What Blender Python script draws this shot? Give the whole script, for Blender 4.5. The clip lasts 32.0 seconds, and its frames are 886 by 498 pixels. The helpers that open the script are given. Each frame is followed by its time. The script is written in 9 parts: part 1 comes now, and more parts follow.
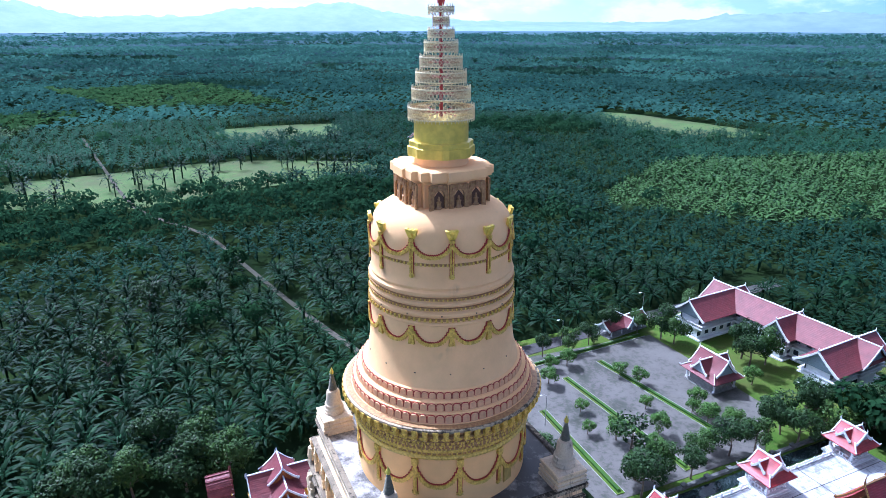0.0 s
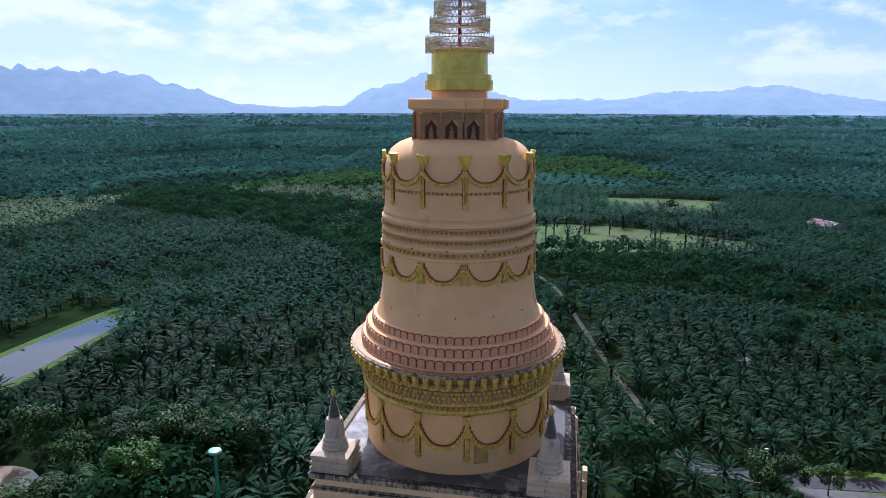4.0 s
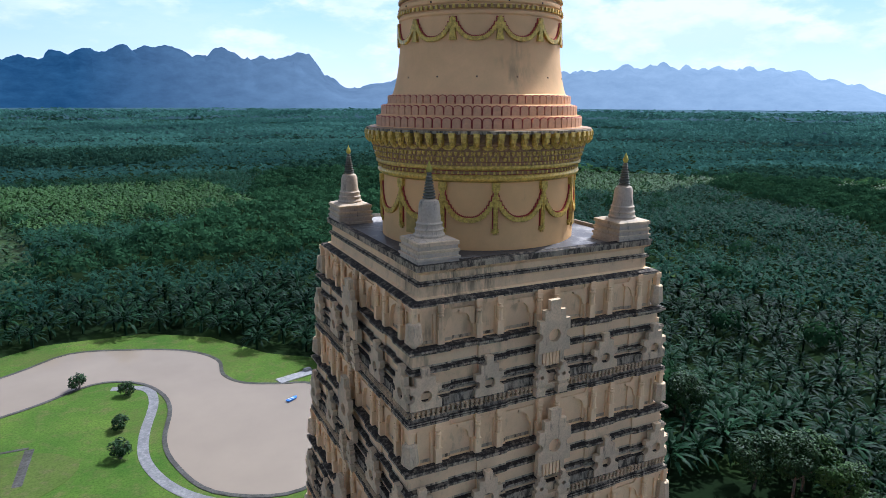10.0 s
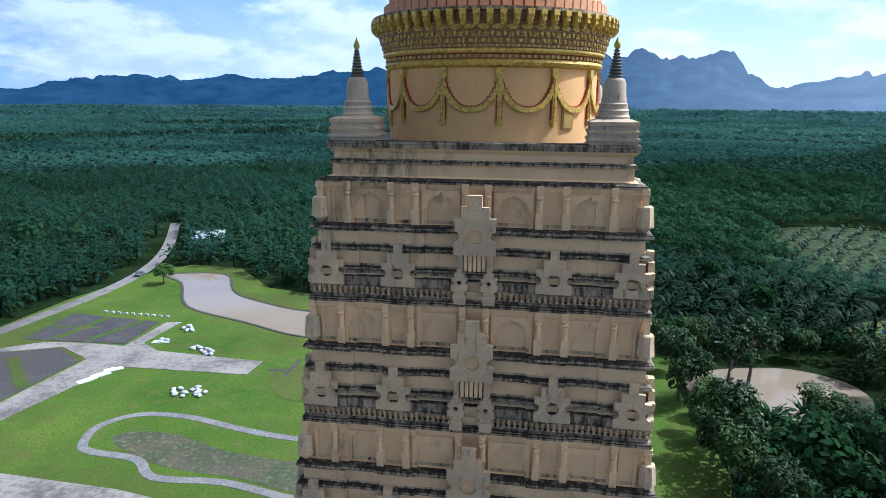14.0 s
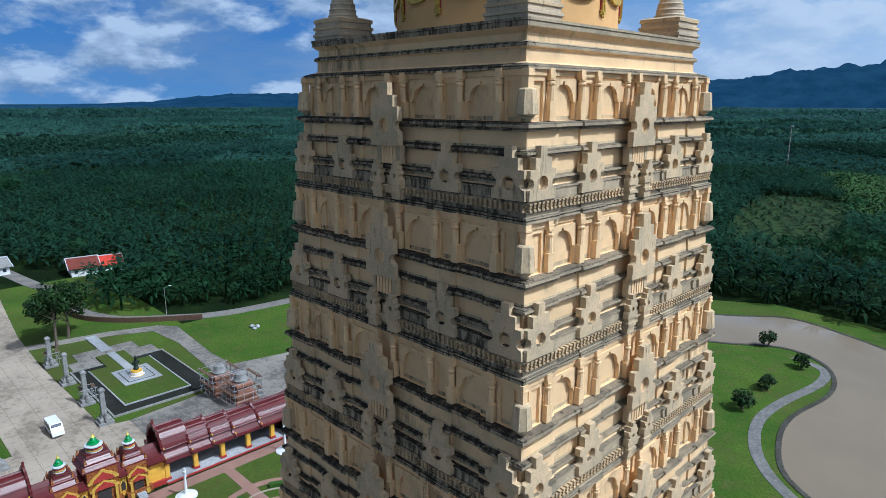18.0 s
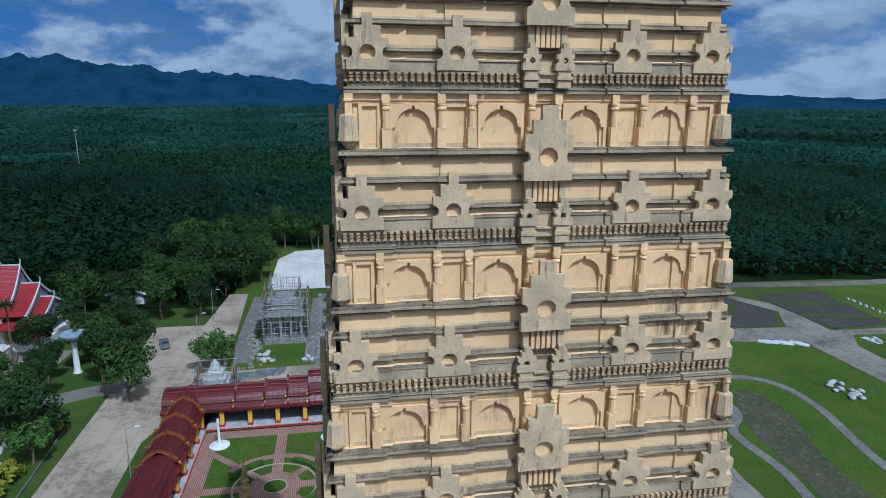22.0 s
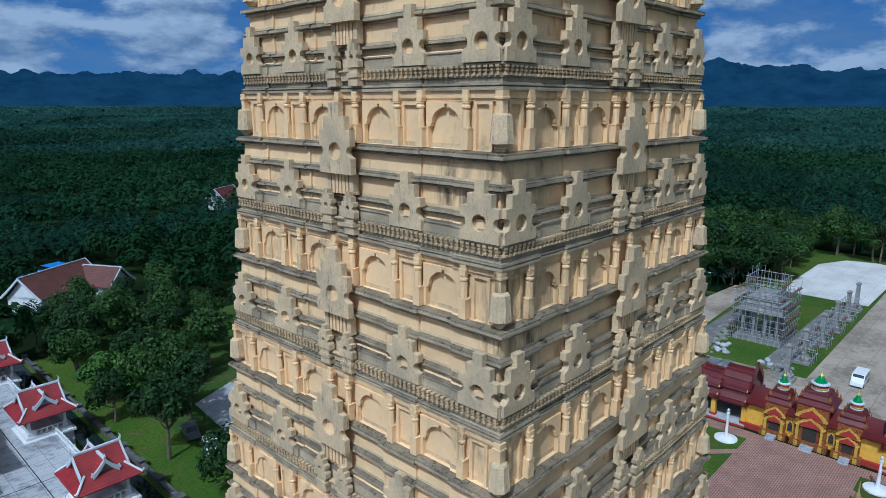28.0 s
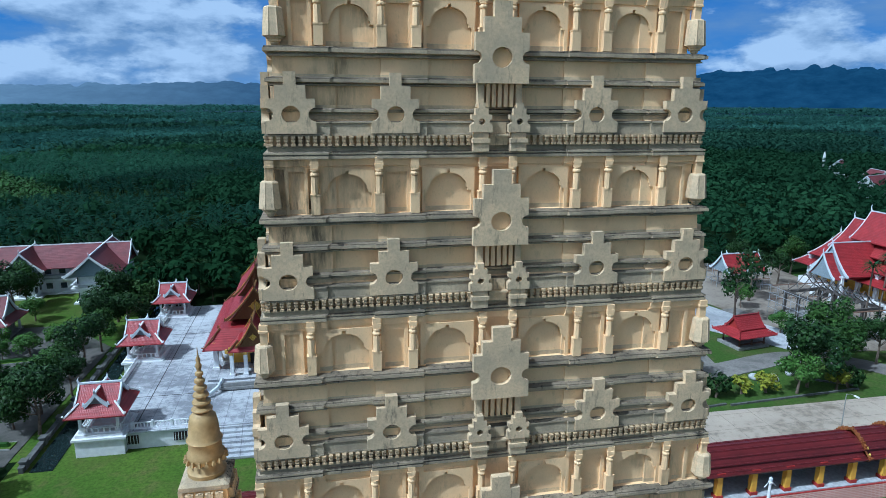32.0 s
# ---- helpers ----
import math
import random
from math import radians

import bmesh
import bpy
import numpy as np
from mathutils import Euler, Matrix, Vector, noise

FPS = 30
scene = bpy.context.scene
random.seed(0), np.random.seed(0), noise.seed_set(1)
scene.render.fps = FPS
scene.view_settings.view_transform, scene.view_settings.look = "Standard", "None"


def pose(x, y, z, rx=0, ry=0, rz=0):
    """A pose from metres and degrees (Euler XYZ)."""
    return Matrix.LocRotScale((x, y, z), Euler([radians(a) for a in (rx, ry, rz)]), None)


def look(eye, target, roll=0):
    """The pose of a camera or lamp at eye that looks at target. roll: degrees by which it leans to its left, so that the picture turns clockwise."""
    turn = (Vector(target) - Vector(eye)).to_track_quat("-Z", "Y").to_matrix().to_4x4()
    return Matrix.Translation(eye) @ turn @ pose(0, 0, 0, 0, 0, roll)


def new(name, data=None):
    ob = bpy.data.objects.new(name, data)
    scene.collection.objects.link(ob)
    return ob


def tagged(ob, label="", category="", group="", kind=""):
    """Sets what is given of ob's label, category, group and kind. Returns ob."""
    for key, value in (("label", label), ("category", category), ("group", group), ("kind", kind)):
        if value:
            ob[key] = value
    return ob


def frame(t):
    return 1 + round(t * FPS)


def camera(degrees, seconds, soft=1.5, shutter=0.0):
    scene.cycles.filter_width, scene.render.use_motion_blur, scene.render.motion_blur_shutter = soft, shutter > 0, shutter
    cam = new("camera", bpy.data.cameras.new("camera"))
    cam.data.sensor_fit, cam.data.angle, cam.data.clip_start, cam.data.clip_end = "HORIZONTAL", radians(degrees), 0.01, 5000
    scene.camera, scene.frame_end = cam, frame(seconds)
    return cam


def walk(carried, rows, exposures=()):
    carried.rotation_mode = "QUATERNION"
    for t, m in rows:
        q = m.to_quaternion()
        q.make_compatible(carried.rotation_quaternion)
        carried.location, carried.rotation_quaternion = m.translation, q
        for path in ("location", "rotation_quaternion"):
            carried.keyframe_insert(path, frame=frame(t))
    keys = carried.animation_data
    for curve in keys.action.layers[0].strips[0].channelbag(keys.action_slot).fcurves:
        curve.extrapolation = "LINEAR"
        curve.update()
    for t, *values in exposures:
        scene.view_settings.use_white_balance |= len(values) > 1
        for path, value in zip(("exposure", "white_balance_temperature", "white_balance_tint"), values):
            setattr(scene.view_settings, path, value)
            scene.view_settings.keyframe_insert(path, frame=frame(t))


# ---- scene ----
cam = camera(69.12, 32.0, 0.35)
PATH = [
    (0, (-28.754, 12.923, 82.656), (-20.169, 9.036, 79.313), -0.02),
    (1, (-30.575, 8.346, 81.103), (-21.388, 5.801, 78.081), -0.09),
    (1.5, (-31.094, 6.065, 80.295), (-21.676, 4.224, 77.480), -0.13),
    (2, (-31.455, 3.792, 79.452), (-21.872, 2.665, 76.827), -0.20),
    (2.5, (-31.676, 1.534, 78.552), (-21.995, 1.112, 76.083), -0.15),
    (3, (-31.608, -0.686, 77.621), (-21.890, -0.329, 75.289), -0.11),
    (3.2, (-31.575, -1.621, 77.236), (-21.863, -0.988, 74.939), -0.09),
    (4, (-31.206, -5.165, 75.786), (-21.622, -3.338, 73.597), 0.10),
    (4.5, (-30.823, -7.400, 74.879), (-21.435, -4.757, 72.673), 0.14),
    (6.5, (-27.454, -16.583, 71.422), (-19.346, -11.173, 69.188), 0.01),
    (7, (-26.173, -18.421, 70.487), (-18.463, -12.456, 68.256), -0.01),
    (7.5, (-24.760, -20.222, 69.527), (-17.481, -13.740, 67.294), 0.08),
    (8, (-23.213, -21.946, 68.580), (-16.396, -14.978, 66.348), 0.15),
    (8.5, (-21.552, -23.579, 67.695), (-15.256, -16.138, 65.462), 0.18),
    (9, (-19.766, -25.175, 66.893), (-14.073, -17.265, 64.653), 0.20),
    (9.5, (-17.884, -26.668, 66.120), (-12.855, -18.319, 63.885), 0.28),
    (10, (-15.793, -27.917, 65.308), (-11.447, -19.192, 63.073), 0.25),
    (10.5, (-13.533, -28.975, 64.508), (-9.877, -19.938, 62.280), 0.27),
    (11, (-11.040, -29.742, 63.744), (-8.127, -20.436, 61.527), 0.23),
    (11.5, (-8.728, -30.281, 63.146), (-6.593, -20.769, 60.917), 0.18),
    (12, (-6.505, -30.657, 62.578), (-5.077, -21.015, 60.344), 0.10),
    (12.5, (-4.248, -30.902, 62.017), (-3.530, -21.183, 59.778), 0.11),
    (13, (-2.066, -31.007, 61.515), (-2.040, -21.260, 59.277), 0.27),
    (13.5, (0.109, -30.911, 61.075), (-0.581, -21.191, 58.830), 0.36),
    (14, (2.310, -30.678, 60.685), (0.883, -21.040, 58.430), 0.49),
    (14.5, (4.376, -30.242, 60.280), (2.240, -20.736, 58.026), 0.62),
    (16.5, (13.703, -26.456, 58.235), (8.418, -18.267, 55.997), -0.03),
    (17, (15.575, -25.374, 57.682), (9.674, -17.617, 55.442), -0.02),
    (17.5, (17.335, -24.003, 57.077), (10.878, -16.702, 54.839), 0.06),
    (18, (19.118, -22.500, 56.528), (12.149, -15.686, 54.293), 0.02),
    (18.5, (20.786, -20.893, 56.049), (13.336, -14.610, 53.810), -0.00),
    (19, (22.304, -19.220, 55.589), (14.416, -13.501, 53.334), 0.21),
    (19.5, (23.581, -17.374, 55.022), (15.307, -12.225, 52.779), 0.19),
    (20, (24.685, -15.508, 54.483), (16.054, -10.982, 52.243), 0.10),
    (20.5, (25.659, -13.581, 53.969), (16.716, -9.713, 51.720), 0.09),
    (21, (26.506, -11.565, 53.489), (17.294, -8.403, 51.222), 0.33),
    (21.5, (27.316, -9.360, 52.960), (17.872, -6.954, 50.717), 0.22),
    (22, (28.106, -7.097, 52.473), (18.495, -5.481, 50.237), 0.21),
    (22.5, (28.609, -4.681, 52.013), (18.897, -3.851, 49.777), 0.26),
    (23, (28.785, -2.193, 51.577), (19.038, -2.128, 49.342), 0.26),
    (23.5, (28.794, 0.174, 51.141), (19.073, -0.515, 48.902), 0.15),
    (24, (28.657, 2.462, 50.692), (19.015, 1.040, 48.455), 0.14),
    (24.5, (28.324, 4.681, 50.231), (18.813, 2.547, 48.000), 0.20),
    (25, (27.746, 6.821, 49.742), (18.423, 3.967, 47.522), 0.35),
    (25.5, (27.120, 8.940, 49.307), (18.043, 5.389, 47.073), 0.13),
    (27.5, (23.290, 17.001, 47.638), (15.646, 10.957, 45.397), -0.05),
    (28, (21.882, 18.663, 47.168), (14.776, 11.988, 44.940), 0.03),
    (28.5, (20.322, 20.304, 46.754), (13.775, 13.084, 44.516), -0.10),
    (29, (18.647, 21.833, 46.358), (12.649, 14.151, 44.120), -0.08),
    (29.5, (16.792, 23.345, 45.961), (11.382, 15.238, 43.723), -0.07),
    (30, (14.859, 24.904, 45.618), (10.138, 16.376, 43.385), -0.03),
    (30.5, (12.635, 26.355, 45.284), (8.733, 17.424, 43.047), -0.16),
    (31, (10.233, 27.414, 44.900), (7.170, 18.160, 42.669), -0.22),
    (31.5, (8.030, 27.936, 44.496), (5.564, 18.507, 42.259), -0.05),
    (32, (5.884, 28.077, 44.066), (4.010, 18.509, 41.841), 0.30),
]
EXPOSURE = [(0, 1.14, 4770, 23), (1.5, 0.92, 4880, 24), (3, 0.5, 5140, 26), (4.5, 0.45, 5170, 25), (7, 0.45, 5170, 20), (9, 0.51, 5220, 18), (14, 0.6, 5210, 15), (17, 0.08, 5200, 8), (20, -0.49, 5030, 8), (23, -0.64, 4910, 7), (25, -0.75, 4820, 6), (28, -0.63, 4860, 6), (30, -0.41, 4820, 5), (32, -0.11, 4750, 3)]
walk(cam, [(t, look(eye, target, roll)) for t, eye, target, roll in PATH], EXPOSURE)

# ---- world, sun, exposure ----
SUN_AZ, SUN_EL = 21.0, 52.0
world = bpy.data.worlds.new("world")
scene.world = world
world.use_nodes = True
wn, wl = world.node_tree.nodes, world.node_tree.links
sky = wn.new("ShaderNodeTexSky")
sky.sky_type, sky.sun_disc = "NISHITA", False
sky.sun_elevation, sky.sun_rotation = radians(SUN_EL), radians(90 - SUN_AZ)
sky.air_density, sky.dust_density, sky.ozone_density = 0.8, 4.0, 0.4
wn["Background"].inputs[1].default_value = 0.12
grey = wn.new("ShaderNodeRGBToBW")
cloudy = wn.new("ShaderNodeMix")
cloudy.data_type = "RGBA"
cloudy.inputs[0].default_value = 0.85
wl.new(sky.outputs[0], grey.inputs[0])
wl.new(sky.outputs[0], cloudy.inputs[6])
wl.new(grey.outputs[0], cloudy.inputs[7])
wl.new(cloudy.outputs[2], wn["Background"].inputs[0])
lamp = bpy.data.lights.new("sun", "SUN")
lamp.energy, lamp.angle, lamp.color = 4.0, radians(0.6), (1.0, 0.945, 0.86)
sun = new("sun", lamp)
to_sun = Vector((math.cos(radians(SUN_EL)) * math.cos(radians(SUN_AZ)), math.cos(radians(SUN_EL)) * math.sin(radians(SUN_AZ)), math.sin(radians(SUN_EL))))
sun.matrix_world = look(to_sun * 100, (0, 0, 0))
tagged(sun, "warm tropical sun high over the plain", "sun", kind="structure")


# ---- materials ----
def nodes_of(name):
    m = bpy.data.materials.new(name)
    m.use_nodes = True
    n, l = m.node_tree.nodes, m.node_tree.links
    return m, n, l, n["Principled BSDF"]


def tex(n, l, kind, scale, stretch=(1, 1, 1), detail=4.0, rough=0.6, local=False):
    """A noise or voronoi texture over world or object position, in metres."""
    if local:
        src = n.new("ShaderNodeTexCoord").outputs["Object"]
    else:
        src = n.new("ShaderNodeNewGeometry").outputs["Position"]
    mp = n.new("ShaderNodeMapping")
    mp.inputs["Scale"].default_value = stretch
    l.new(src, mp.inputs["Vector"])
    t = n.new("ShaderNodeTexNoise" if kind == "noise" else "ShaderNodeTexVoronoi")
    t.inputs["Scale"].default_value = scale
    if kind == "noise":
        t.inputs["Detail"].default_value, t.inputs["Roughness"].default_value = detail, rough
        l.new(mp.outputs[0], t.inputs["Vector"])
        return t.outputs["Fac"]
    l.new(mp.outputs[0], t.inputs["Vector"])
    return t.outputs["Distance"]


def ramp(n, l, fac, lo, hi, a=0.0, b=1.0):
    r = n.new("ShaderNodeMapRange")
    r.inputs["From Min"].default_value, r.inputs["From Max"].default_value = lo, hi
    r.inputs["To Min"].default_value, r.inputs["To Max"].default_value = a, b
    l.new(fac, r.inputs["Value"])
    return r.outputs[0]


def mix(n, l, fac, a, b, mode="MIX"):
    m = n.new("ShaderNodeMix")
    m.data_type, m.blend_type = "RGBA", mode
    if isinstance(fac, float):
        m.inputs[0].default_value = fac
    else:
        l.new(fac, m.inputs[0])
    for k, c in ((6, a), (7, b)):
        if isinstance(c, tuple):
            m.inputs[k].default_value = (*c, 1)
        else:
            l.new(c, m.inputs[k])
    return m.outputs[2]


def times(n, l, a, b):
    m = n.new("ShaderNodeMath")
    m.operation = "MULTIPLY"
    l.new(a, m.inputs[0])
    l.new(b, m.inputs[1])
    return m.outputs[0]


def bump(n, l, p, height, strength, distance):
    b = n.new("ShaderNodeBump")
    b.inputs["Strength"].default_value, b.inputs["Distance"].default_value = strength, distance
    l.new(height, b.inputs["Height"])
    l.new(b.outputs[0], p.inputs["Normal"])


def plaster(name, base, stain, amount, streak=7.0, low=0.5):
    """Painted plaster with broad discolouring, vertical rain streaks and fine grain."""
    m, n, l, p = nodes_of(name)
    broad = tex(n, l, "noise", low, detail=3)
    fine = tex(n, l, "noise", 9.0, detail=5)
    run = tex(n, l, "noise", streak, (1, 1, 0.12), 3, 0.7)
    soot = tex(n, l, "noise", 1.3, (1, 1, 0.6), 5, 0.7)
    c = mix(n, l, ramp(n, l, broad, 0.35, 0.7), tuple(v * 1.06 for v in base), tuple(v * 0.86 for v in base))
    c = mix(n, l, ramp(n, l, fine, 0.3, 0.8, 0.0, 0.22), c, tuple(v * 0.75 for v in base))
    f = times(n, l, ramp(n, l, run, 0.42, 0.68), ramp(n, l, soot, 0.62 - 0.3 * amount, 0.85 - 0.25 * amount))
    c = mix(n, l, f, c, stain)
    zone = tex(n, l, "noise", 0.23, (1, 1, 0.7), 4, 0.65)
    drip = tex(n, l, "noise", 3.2, (1, 1, 0.16), 5, 0.7)
    f = times(n, l, ramp(n, l, zone, 0.60 - 0.14 * amount, 0.72 - 0.10 * amount), ramp(n, l, drip, 0.40, 0.62))
    c = mix(n, l, ramp(n, l, f, 0, 1, 0, 0.9), c, tuple(v * 0.55 for v in stain))
    speck = tex(n, l, "noise", 22.0, (1, 1, 0.5), 4, 0.75)
    c = mix(n, l, ramp(n, l, speck, 0.54, 0.72, 0, 0.06 + 0.45 * amount), c, tuple(v * 0.9 for v in stain))
    l.new(c, p.inputs["Base Color"])
    p.inputs["Roughness"].default_value = 0.85
    p.inputs["Specular IOR Level"].default_value = 0.25
    bump(n, l, p, fine, 0.35, 0.02)
    return m


def ledge(name, clean, worn, moss, sunny, shady):
    """Weathered plaster with grey wear and black moss runs, heaviest on the south and west sides."""
    m, n, l, p = nodes_of(name)
    broad, fine = tex(n, l, "noise", 0.8, detail=4), tex(n, l, "noise", 11.0, detail=6, rough=0.7)
    run = tex(n, l, "noise", 4.2, (1, 1, 0.22), 6, 0.72)
    c = mix(n, l, ramp(n, l, broad, 0.36, 0.64), clean, worn)
    c = mix(n, l, ramp(n, l, fine, 0.42, 0.72, 0, 0.5), c, tuple(v * 0.62 for v in worn))
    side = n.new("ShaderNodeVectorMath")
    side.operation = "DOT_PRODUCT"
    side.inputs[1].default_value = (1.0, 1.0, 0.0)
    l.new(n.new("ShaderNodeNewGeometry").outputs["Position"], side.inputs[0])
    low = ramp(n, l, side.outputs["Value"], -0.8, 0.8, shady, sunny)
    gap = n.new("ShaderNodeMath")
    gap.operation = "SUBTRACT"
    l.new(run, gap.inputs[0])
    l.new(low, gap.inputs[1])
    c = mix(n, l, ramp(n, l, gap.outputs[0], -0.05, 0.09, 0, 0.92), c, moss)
    l.new(c, p.inputs["Base Color"])
    p.inputs["Roughness"].default_value, p.inputs["Specular IOR Level"].default_value = 0.88, 0.2
    bump(n, l, p, fine, 0.45, 0.02)
    return m


def washed(name, base, wet, share, slab=0.0):
    """A pale floor with mottled patches of damp and dirt, and the joints of its slabs."""
    m, n, l, p = nodes_of(name)
    broad, mid = tex(n, l, "noise", 0.09, detail=6, rough=0.65), tex(n, l, "noise", 0.75, detail=7, rough=0.72)
    fine = tex(n, l, "noise", 7.0, detail=6, rough=0.7)
    c = mix(n, l, ramp(n, l, broad, 0.35, 0.65), tuple(v * 1.08 for v in base), tuple(v * 0.80 for v in base))
    c = mix(n, l, ramp(n, l, fine, 0.38, 0.70, 0, 0.45), c, tuple(v * 0.62 for v in base))
    both = n.new("ShaderNodeMath")
    both.operation = "MULTIPLY_ADD"
    both.inputs[1].default_value = 0.8
    l.new(broad, both.inputs[0])
    l.new(mid, both.inputs[2])
    f = ramp(n, l, both.outputs[0], 1.06 - 0.16 * share, 1.22 - 0.16 * share, 0, 0.85)
    c = mix(n, l, f, c, wet)
    if slab:
        t = n.new("ShaderNodeTexBrick")
        t.offset = 0.0
        t.inputs["Scale"].default_value, t.inputs["Mortar Size"].default_value = 1.0, 0.035
        t.inputs["Brick Width"].default_value, t.inputs["Row Height"].default_value = slab, slab * 0.8
        l.new(n.new("ShaderNodeNewGeometry").outputs["Position"], t.inputs["Vector"])
        c = mix(n, l, ramp(n, l, t.outputs["Fac"], 0, 1, 0, 0.7), c, tuple(v * 0.6 for v in wet))
    l.new(c, p.inputs["Base Color"])
    l.new(ramp(n, l, f, 0, 0.85, 0.8, 0.5), p.inputs["Roughness"])
    p.inputs["Specular IOR Level"].default_value = 0.3
    bump(n, l, p, fine, 0.3, 0.02)
    return m


def plain(name, base, rough=0.6, metal=0.0, vary=0.2, scale=3.0, spec=0.4, relief=0.0, second=None, rnd=0.0):
    m, n, l, p = nodes_of(name)
    t = tex(n, l, "noise", scale, detail=5)
    c = mix(n, l, ramp(n, l, t, 0.3, 0.7), tuple(min(1, v * (1 + vary)) for v in base), second or tuple(v * (1 - vary) for v in base))
    if rnd:
        info = n.new("ShaderNodeObjectInfo")
        c = mix(n, l, ramp(n, l, info.outputs["Random"], 0, 1, 0, rnd), c, tuple(v * 0.55 for v in base))
    l.new(c, p.inputs["Base Color"])
    p.inputs["Roughness"].default_value, p.inputs["Metallic"].default_value = rough, metal
    p.inputs["Specular IOR Level"].default_value = spec
    if relief:
        bump(n, l, p, t, 0.5, relief)
    return m


def leafy(name, dark, light, scale=0.05, island=0.5, gloss=0.12, plots=False, thin=0.0):
    """Foliage: colour varies over the land and from leaf to leaf; thin leaves let some light through."""
    m, n, l, p = nodes_of(name)
    t = tex(n, l, "noise", scale, detail=4)
    geo = n.new("ShaderNodeNewGeometry")
    c = mix(n, l, ramp(n, l, t, 0.35, 0.68), dark, light)
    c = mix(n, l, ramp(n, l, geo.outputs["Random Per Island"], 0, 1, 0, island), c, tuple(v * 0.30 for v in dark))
    c = mix(n, l, ramp(n, l, geo.outputs["Random Per Island"], 0.72, 1.0, 0, min(1.0, 1.2 * island)), c, tuple(v * 1.7 for v in light))
    if plots:
        cell = n.new("ShaderNodeTexVoronoi")
        cell.inputs["Scale"].default_value = 0.0042
        mp = n.new("ShaderNodeMapping")
        mp.inputs["Scale"].default_value, mp.inputs["Rotation"].default_value = (1, 1.6, 0.0), (0, 0, 0.5)
        l.new(geo.outputs["Position"], mp.inputs["Vector"])
        l.new(mp.outputs[0], cell.inputs["Vector"])
        sp = n.new("ShaderNodeSeparateColor")
        l.new(cell.outputs["Color"], sp.inputs[0])
        c = mix(n, l, ramp(n, l, sp.outputs[0], 0.55, 0.95, 0.0, 0.55), c, tuple(min(1, v * 1.35) for v in light))
        c = mix(n, l, ramp(n, l, sp.outputs[1], 0.5, 1.0, 0.0, 0.6), c, tuple(v * 0.6 for v in dark))
    l.new(c, p.inputs["Base Color"])
    p.inputs["Roughness"].default_value = 0.5 if gloss else 1.0
    p.inputs["Specular IOR Level"].default_value = gloss
    if thin:
        tr, both = n.new("ShaderNodeBsdfTranslucent"), n.new("ShaderNodeMixShader")
        l.new(c, tr.inputs["Color"])
        both.inputs[0].default_value = thin
        l.new(p.outputs[0], both.inputs[1])
        l.new(tr.outputs[0], both.inputs[2])
        l.new(both.outputs[0], n["Material Output"].inputs["Surface"])
    return m


CREAM = plaster("cream_plaster", (0.86, 0.605, 0.325), (0.15, 0.12, 0.08), 0.22)
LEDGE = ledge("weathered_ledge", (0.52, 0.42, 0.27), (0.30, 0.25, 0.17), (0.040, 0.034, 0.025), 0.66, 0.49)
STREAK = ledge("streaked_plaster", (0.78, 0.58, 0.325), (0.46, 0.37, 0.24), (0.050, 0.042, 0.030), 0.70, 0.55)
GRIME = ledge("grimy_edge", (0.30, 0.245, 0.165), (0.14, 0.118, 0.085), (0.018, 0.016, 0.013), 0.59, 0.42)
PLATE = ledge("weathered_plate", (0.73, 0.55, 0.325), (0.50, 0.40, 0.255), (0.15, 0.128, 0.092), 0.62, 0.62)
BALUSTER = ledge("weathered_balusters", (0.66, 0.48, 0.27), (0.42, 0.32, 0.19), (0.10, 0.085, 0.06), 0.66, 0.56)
BELL = plaster("peach_paint", (0.86, 0.53, 0.24), (0.34, 0.24, 0.15), -0.1, 4.0, 0.4)
PINK = plain("pink_petal_paint", (0.68, 0.37, 0.185), 0.7, vary=0.12, scale=6)
RED = plain("dark_red_paint", (0.33, 0.035, 0.03), 0.55, vary=0.25, scale=5)
GOLD = plain("gold_paint", (0.66, 0.46, 0.085), 0.42, 0.25, 0.3, 7, second=(0.36, 0.22, 0.035), relief=0.02)
BRONZE = plain("brown_gold_paint", (0.36, 0.215, 0.085), 0.5, 0.2, 0.3, 7, second=(0.24, 0.12, 0.05), relief=0.02)
YGOLD = plain("bright_gold_leaf", (0.75, 0.58, 0.10), 0.38, 0.4, 0.15, 2.5)
FILIGREE = plain("pierced_gold", (0.76, 0.66, 0.40), 0.45, 0.3, 0.35, 14)
WETROOF = washed("stained_roof_floor", (0.38, 0.365, 0.33), (0.030, 0.029, 0.028), 1.95)


